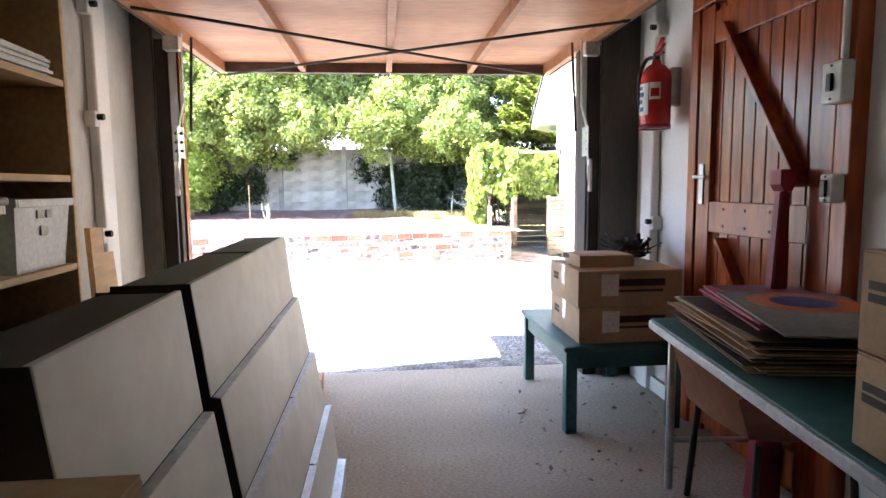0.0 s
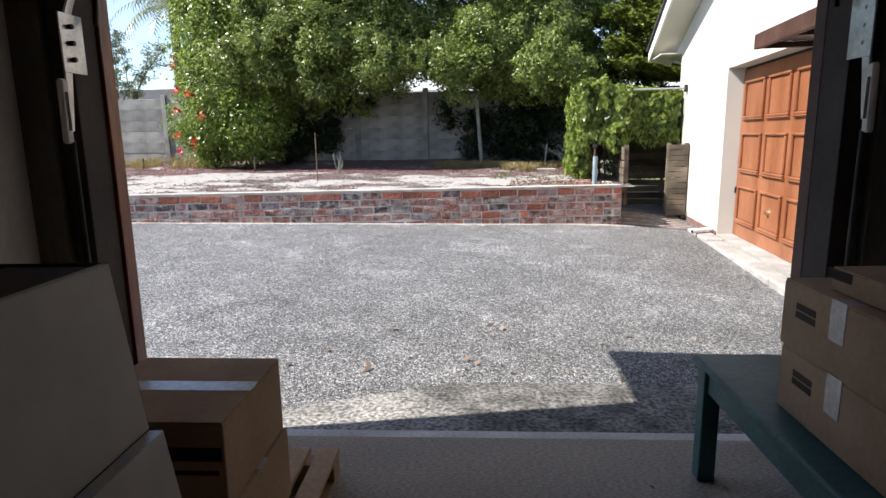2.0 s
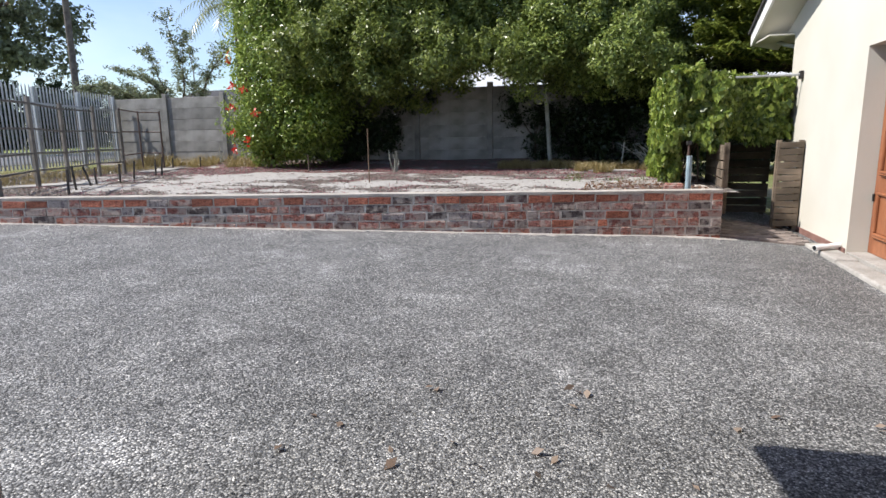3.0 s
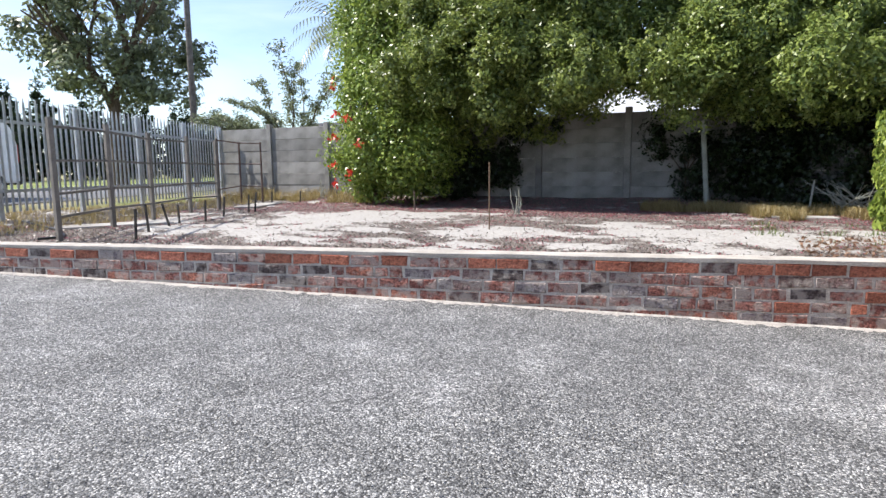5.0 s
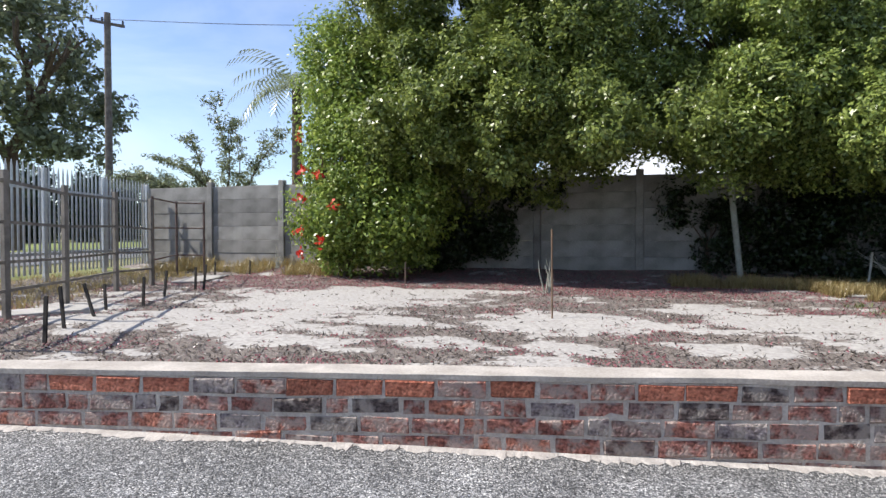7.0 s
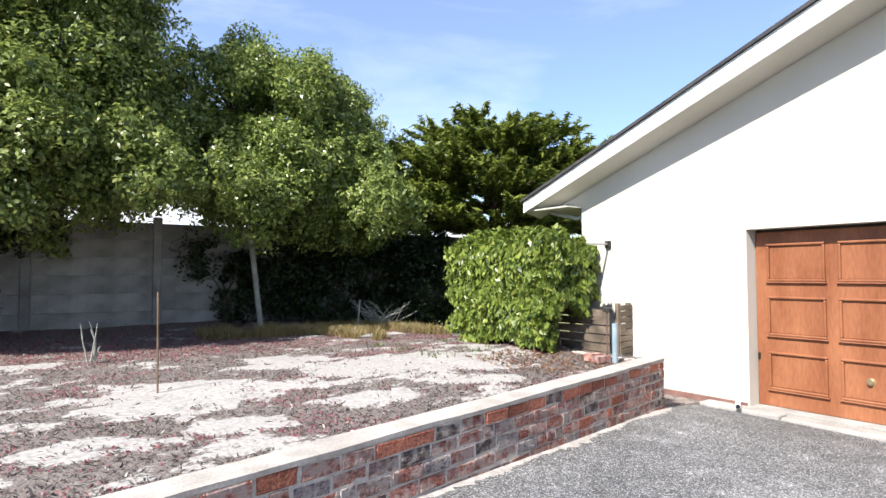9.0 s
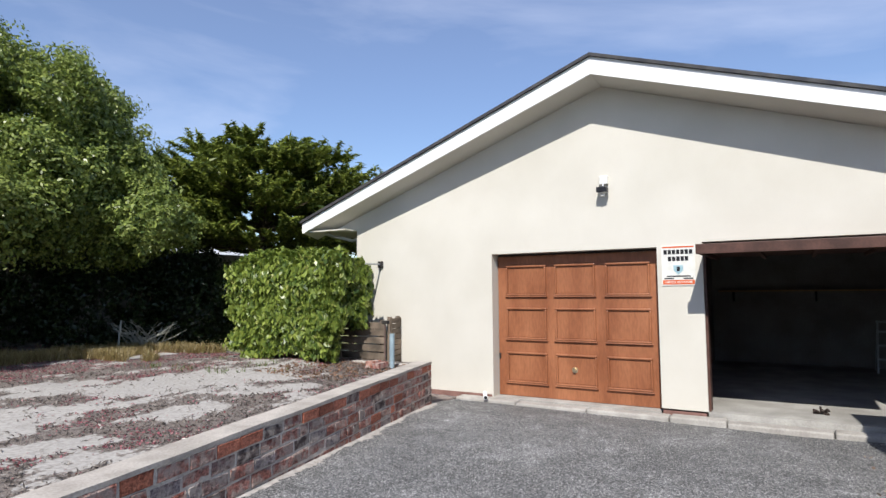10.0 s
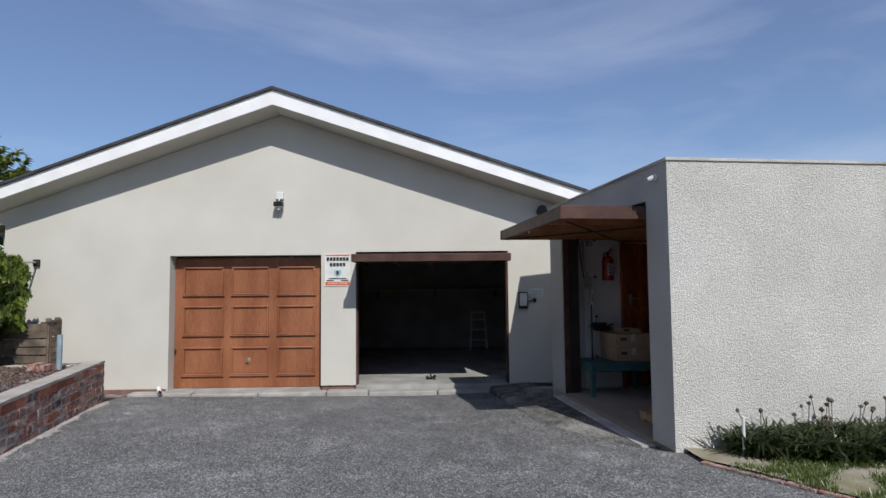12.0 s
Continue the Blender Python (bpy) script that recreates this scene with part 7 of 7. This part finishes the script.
def strip(name, o0, o1, z, material, label, cat):
    o = Vector((-14.4, 17.8))
    bm = bmesh.new()
    q = [o + rn * o0 - rd * 60, o + rn * o0 + rd * 120, o + rn * o1 + rd * 120, o + rn * o1 - rd * 60]
    vs = [bm.verts.new((p.x, p.y, z)) for p in q]
    bm.faces.new(vs)
    bmesh.ops.recalc_face_normals(bm, faces=bm.faces)
    ob = structure(name, bm, material, label, cat)
    return ob


M_ROADFAR = mat("road_asphalt", (0.12, 0.12, 0.125), (0.17, 0.17, 0.17), 0.9, 0.5, 20, 0.3)
M_VERGE = mat("green_verge", (0.10, 0.14, 0.03), (0.24, 0.26, 0.08), 0.95, 0.8, 20, 0.6, 0.03)
strip("road", 3.0, 11.0, 0.56, M_ROADFAR, "grey asphalt street beyond the fence", "road")
strip("verge", 11.0, 26.0, 0.575, M_VERGE, "grassy verge across the street", "verge")

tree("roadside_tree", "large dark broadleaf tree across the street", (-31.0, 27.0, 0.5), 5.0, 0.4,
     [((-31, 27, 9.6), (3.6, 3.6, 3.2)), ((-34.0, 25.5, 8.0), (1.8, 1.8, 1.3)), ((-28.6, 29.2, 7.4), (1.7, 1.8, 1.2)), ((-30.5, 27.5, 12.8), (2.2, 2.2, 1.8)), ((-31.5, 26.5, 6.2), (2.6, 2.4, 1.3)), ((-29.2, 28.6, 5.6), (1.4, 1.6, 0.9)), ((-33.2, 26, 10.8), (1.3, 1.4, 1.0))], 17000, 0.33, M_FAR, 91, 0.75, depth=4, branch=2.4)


def wispy():
    t = thing("wispy_tree", "thin windswept tree with feathery sparse foliage", "tree", Matrix.Translation((-17.9, 25.4, 0.5)))
    rg = random.Random(95)
    rng = np.random.default_rng(95)
    bm = bmesh.new()
    rod((0, 0, -0.3), (-0.3, 0, 1.7), 0.11, 8, bm, 0.085)
    P, N = [], []
    for i in range(17):
        d = Vector((rg.uniform(-1.25, 0.75), rg.uniform(-0.35, 0.35), rg.uniform(0.25, 0.95))).normalized()
        p, ln, r = Vector((-0.3, 0, 1.5)), rg.uniform(0.65, 1.0), 0.05
        for k in range(5):
            q = p + d * ln
            rod(p, q, r, 5, bm, r * 0.75)
            p, r = q, r * 0.75
            d = (d + Vector((rg.uniform(-0.35, 0.15), rg.uniform(-0.2, 0.2), rg.uniform(-0.32, 0.22)))).normalized()
            if k < 1:
                continue
            for w in range(3):
                e = (d + Vector((rg.uniform(-0.8, 0.8), rg.uniform(-0.6, 0.6), rg.uniform(-0.35, 0.5)))).normalized()
                f = p + e * rg.uniform(0.3, 0.75)
                rod(p, f, 0.01, 4, bm, 0.005)
                m = 46
                c = np.array(p) + (np.array(f) - np.array(p)) * rng.uniform(0.2, 1.1, (m, 1)) + rng.normal(size=(m, 3)) * np.array([0.13, 0.13, 0.06])
                P.append(c)
                N.append(rng.normal(size=(m, 3)) * 0.6 + np.array([0, 0, 1.0]))
    part("trunk", bm, M_BARK, t)
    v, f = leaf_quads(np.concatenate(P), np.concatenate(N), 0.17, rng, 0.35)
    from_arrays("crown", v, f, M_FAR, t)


wispy()


def palm():
    t = thing("palm_tree", "palm with drooping fronds behind the bush", "tree", Matrix.Translation((-13.75, 23.6, 0.9)))
    rg = random.Random(97)
    part("trunk", rod((0, 0, -0.3), (0, 0, 5.3), 0.2, 12, r2=0.15), M_BARK, t)
    for i in range(32):
        a = i * 2.399
        el = rg.uniform(0.1, 1.1)
        bm = bmesh.new()
        p = Vector((0, 0, 5.3))
        d = Vector((math.cos(a) * math.cos(el), math.sin(a) * math.cos(el), math.sin(el)))
        side = Vector((-math.sin(a), math.cos(a), 0))
        for k in range(16):
            q = p + d * 0.15
            d = (d + Vector((0, 0, -0.11))).normalized()
            for s in (-1, 1):
                tip = q + side * s * 0.42 * math.sin(math.pi * (k + 2) / 19) + d * 0.22 + Vector((0, 0, -0.16))
                vs = [bm.verts.new(q), bm.verts.new(q + d * 0.075), bm.verts.new(tip)]
                bm.faces.new(vs)
            p = q
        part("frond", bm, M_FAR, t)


palm()
for i in range(44):
    k = i / 43
    o = Vector((-14.4, 17.8)) + rn * (33 + 2 * random.Random(i).uniform(-1, 1)) + rd * (-22 + 100 * k)
    rng = np.random.default_rng(200 + i)
    if i == 0:
        t = thing("cypress", "dark conifer in a far row across the street", "tree", Matrix.Translation((o.x, o.y, 0.5)), "far conifers")
        part("trunk", rod((0, 0, -0.2), (0, 0, 4), 0.15, 8, r2=0.05), M_BARK, t)
        P, N = crown_points(rng, [((0, 0, 1.8), (1.3, 1.3, 1.7)), ((0, 0, 3.6), (1.0, 1.0, 1.7)), ((0, 0, 5.2), (0.5, 0.5, 1.3))], 5200, 0.4, 70, False)
        v, f = leaf_quads(P, N, 0.3, rng, 0.4)
        from_arrays("crown", v, f, M_LEAF_DARK, t)
        first_cy = t
    else:
        r = random.Random(300 + i)
        c = copy_thing(first_cy, Matrix.Translation((o.x, o.y, 0.5)) @ Matrix.Rotation(r.uniform(0, 6), 4, "Z"))
        c.scale = (r.uniform(1.3, 1.6),) * 2 + (r.uniform(1.0, 1.35),)

M_POLE = mat("creosoted_pole", (0.10, 0.085, 0.075), (0.17, 0.15, 0.135), 0.85, 6, 40, 0.2)
t = thing("utility_pole", "tall grey-brown timber utility pole with a crossarm", "utility pole", Matrix.Translation((-22.9, 24.8, 0.3)))
part("pole", rod((0, 0, -0.3), (0, 0, 9.75), 0.16, 12, r2=0.12), M_POLE, t)
part("crossarm", beam((-0.35, -0.5, 9.35), (0.35, 0.5, 9.35), 0.09, 0.1), M_POLE, t)
for s in (-0.9, -0.3, 0.9):
    part("insulator", rod((0.35 * s, 0.5 * s, 9.4), (0.35 * s, 0.5 * s, 9.55), 0.04, 10), M_BLACKPLASTIC, t)
t = thing("overhead_wires", "thin overhead cables running from the pole", "cable")
part("wire", tube([(-22.9, 24.8, 9.8), (-14, 25.5, 8.9), (-4, 26.5, 8.6)], 0.012, 6, 10), M_BLACKIRON, t)
part("wire", tube([(-22.9, 24.8, 9.8), (-30, 21, 10.0), (-42, 14, 10.6)], 0.012, 6, 8), M_BLACKIRON, t)


def van():
    t = thing("van", "white panel van parked on the street, seen from behind", "van", pose(-20.3, 14.95, 0.57, 0, 0, math.degrees(math.atan2(rd.y, rd.x)) + 180 - 0))
    prof = [(0.0, 0.42), (0.0, 1.5), (0.18, 2.0), (0.5, 2.12), (3.2, 2.12), (3.9, 1.45), (4.6, 1.15), (4.75, 0.9), (4.75, 0.42)]
    bm = prism(prof, "y", -0.88, 0.88)
    bmesh.ops.bevel(bm, geom=[e for e in bm.edges], offset=0.05, segments=2, affect="EDGES")
    b = part("body", bm, M_FASCIA, t)
    for s in (-1, 1):
        for x in (0.85, 3.75):
            w = part("wheel", rod((x, s * 0.72, 0.33), (x, s * 0.90, 0.33), 0.33, 20), M_BLACKPLASTIC, t)
            part("rim", rod((x, s * 0.885, 0.33), (x, s * 0.905, 0.33), 0.19, 16), M_GALV, w)
        part("tail_light", box(-0.012, 0.06, s * 0.86 - 0.06 * (s > 0), s * 0.86 + 0.06 * (s < 0), 1.0, 1.5, 0.01), M_RED, t)
        part("side_window", box(2.6, 3.35, s * 0.872, s * 0.885, 1.35, 1.9, 0.003), M_BLACKPLASTIC, t)
    part("rear_window", box(-0.006, 0.02, -0.68, 0.68, 1.4, 1.85, 0.003), M_BLACKPLASTIC, t)
    part("bumper", box(-0.08, 0.1, -0.85, 0.85, 0.36, 0.58, 0.03), M_BLACKPLASTIC, t)
    part("number_plate", box(-0.012, -0.001, -0.25, 0.25, 0.75, 0.86, 0.002), M_WHITEPLASTIC, t)


van()


def house(name, label, x0, x1, y0, y1, h, ridge, wallm, roofm, base=0.3):
    t = thing(name, label, "house")
    part("wall", box(x0, x1, y0, y1, base, h), wallm, t)
    ym = (y0 + y1) / 2
    bm = prism([(y0 - 0.5, h - 0.05), (ym, ridge), (y1 + 0.5, h - 0.05), (y1 + 0.5, h + 0.1), (ym, ridge + 0.16), (y0 - 0.5, h + 0.1)], "x", x0 - 0.4, x1 + 0.4)
    part("roof", bm, roofm, t)
    for x in np.linspace(x0 + 1, x1 - 2, 3):
        w = part("window", box(x, x + 1.1, y0 - 0.03, y0 + 0.03, h - 1.4, h - 0.4), M_BLACKPLASTIC, t)
        part("frame", box(x - 0.06, x + 1.16, y0 - 0.02, y0 - 0.001, h - 1.46, h - 1.401), M_FASCIA, w)


M_PALEROOF = mat("pale_roof_sheet", (0.48, 0.49, 0.50), (0.60, 0.61, 0.62), 0.5, 2, 30, 0.1)
house("house", "pale house half hidden behind the trees", -6.0, 3.5, 28, 36, 3.1, 5.0, M_PLASTER, M_PALEROOF)
house("house", "white house with a low roof behind the conifer", 5.5, 16, 27, 35, 2.8, 4.2, M_PLASTER, M_PALEROOF)
house("house", "dark-roofed house far beyond the precast wall", -34, -24, 44, 52, 3.4, 5.2, M_PLASTER, M_ROOF)
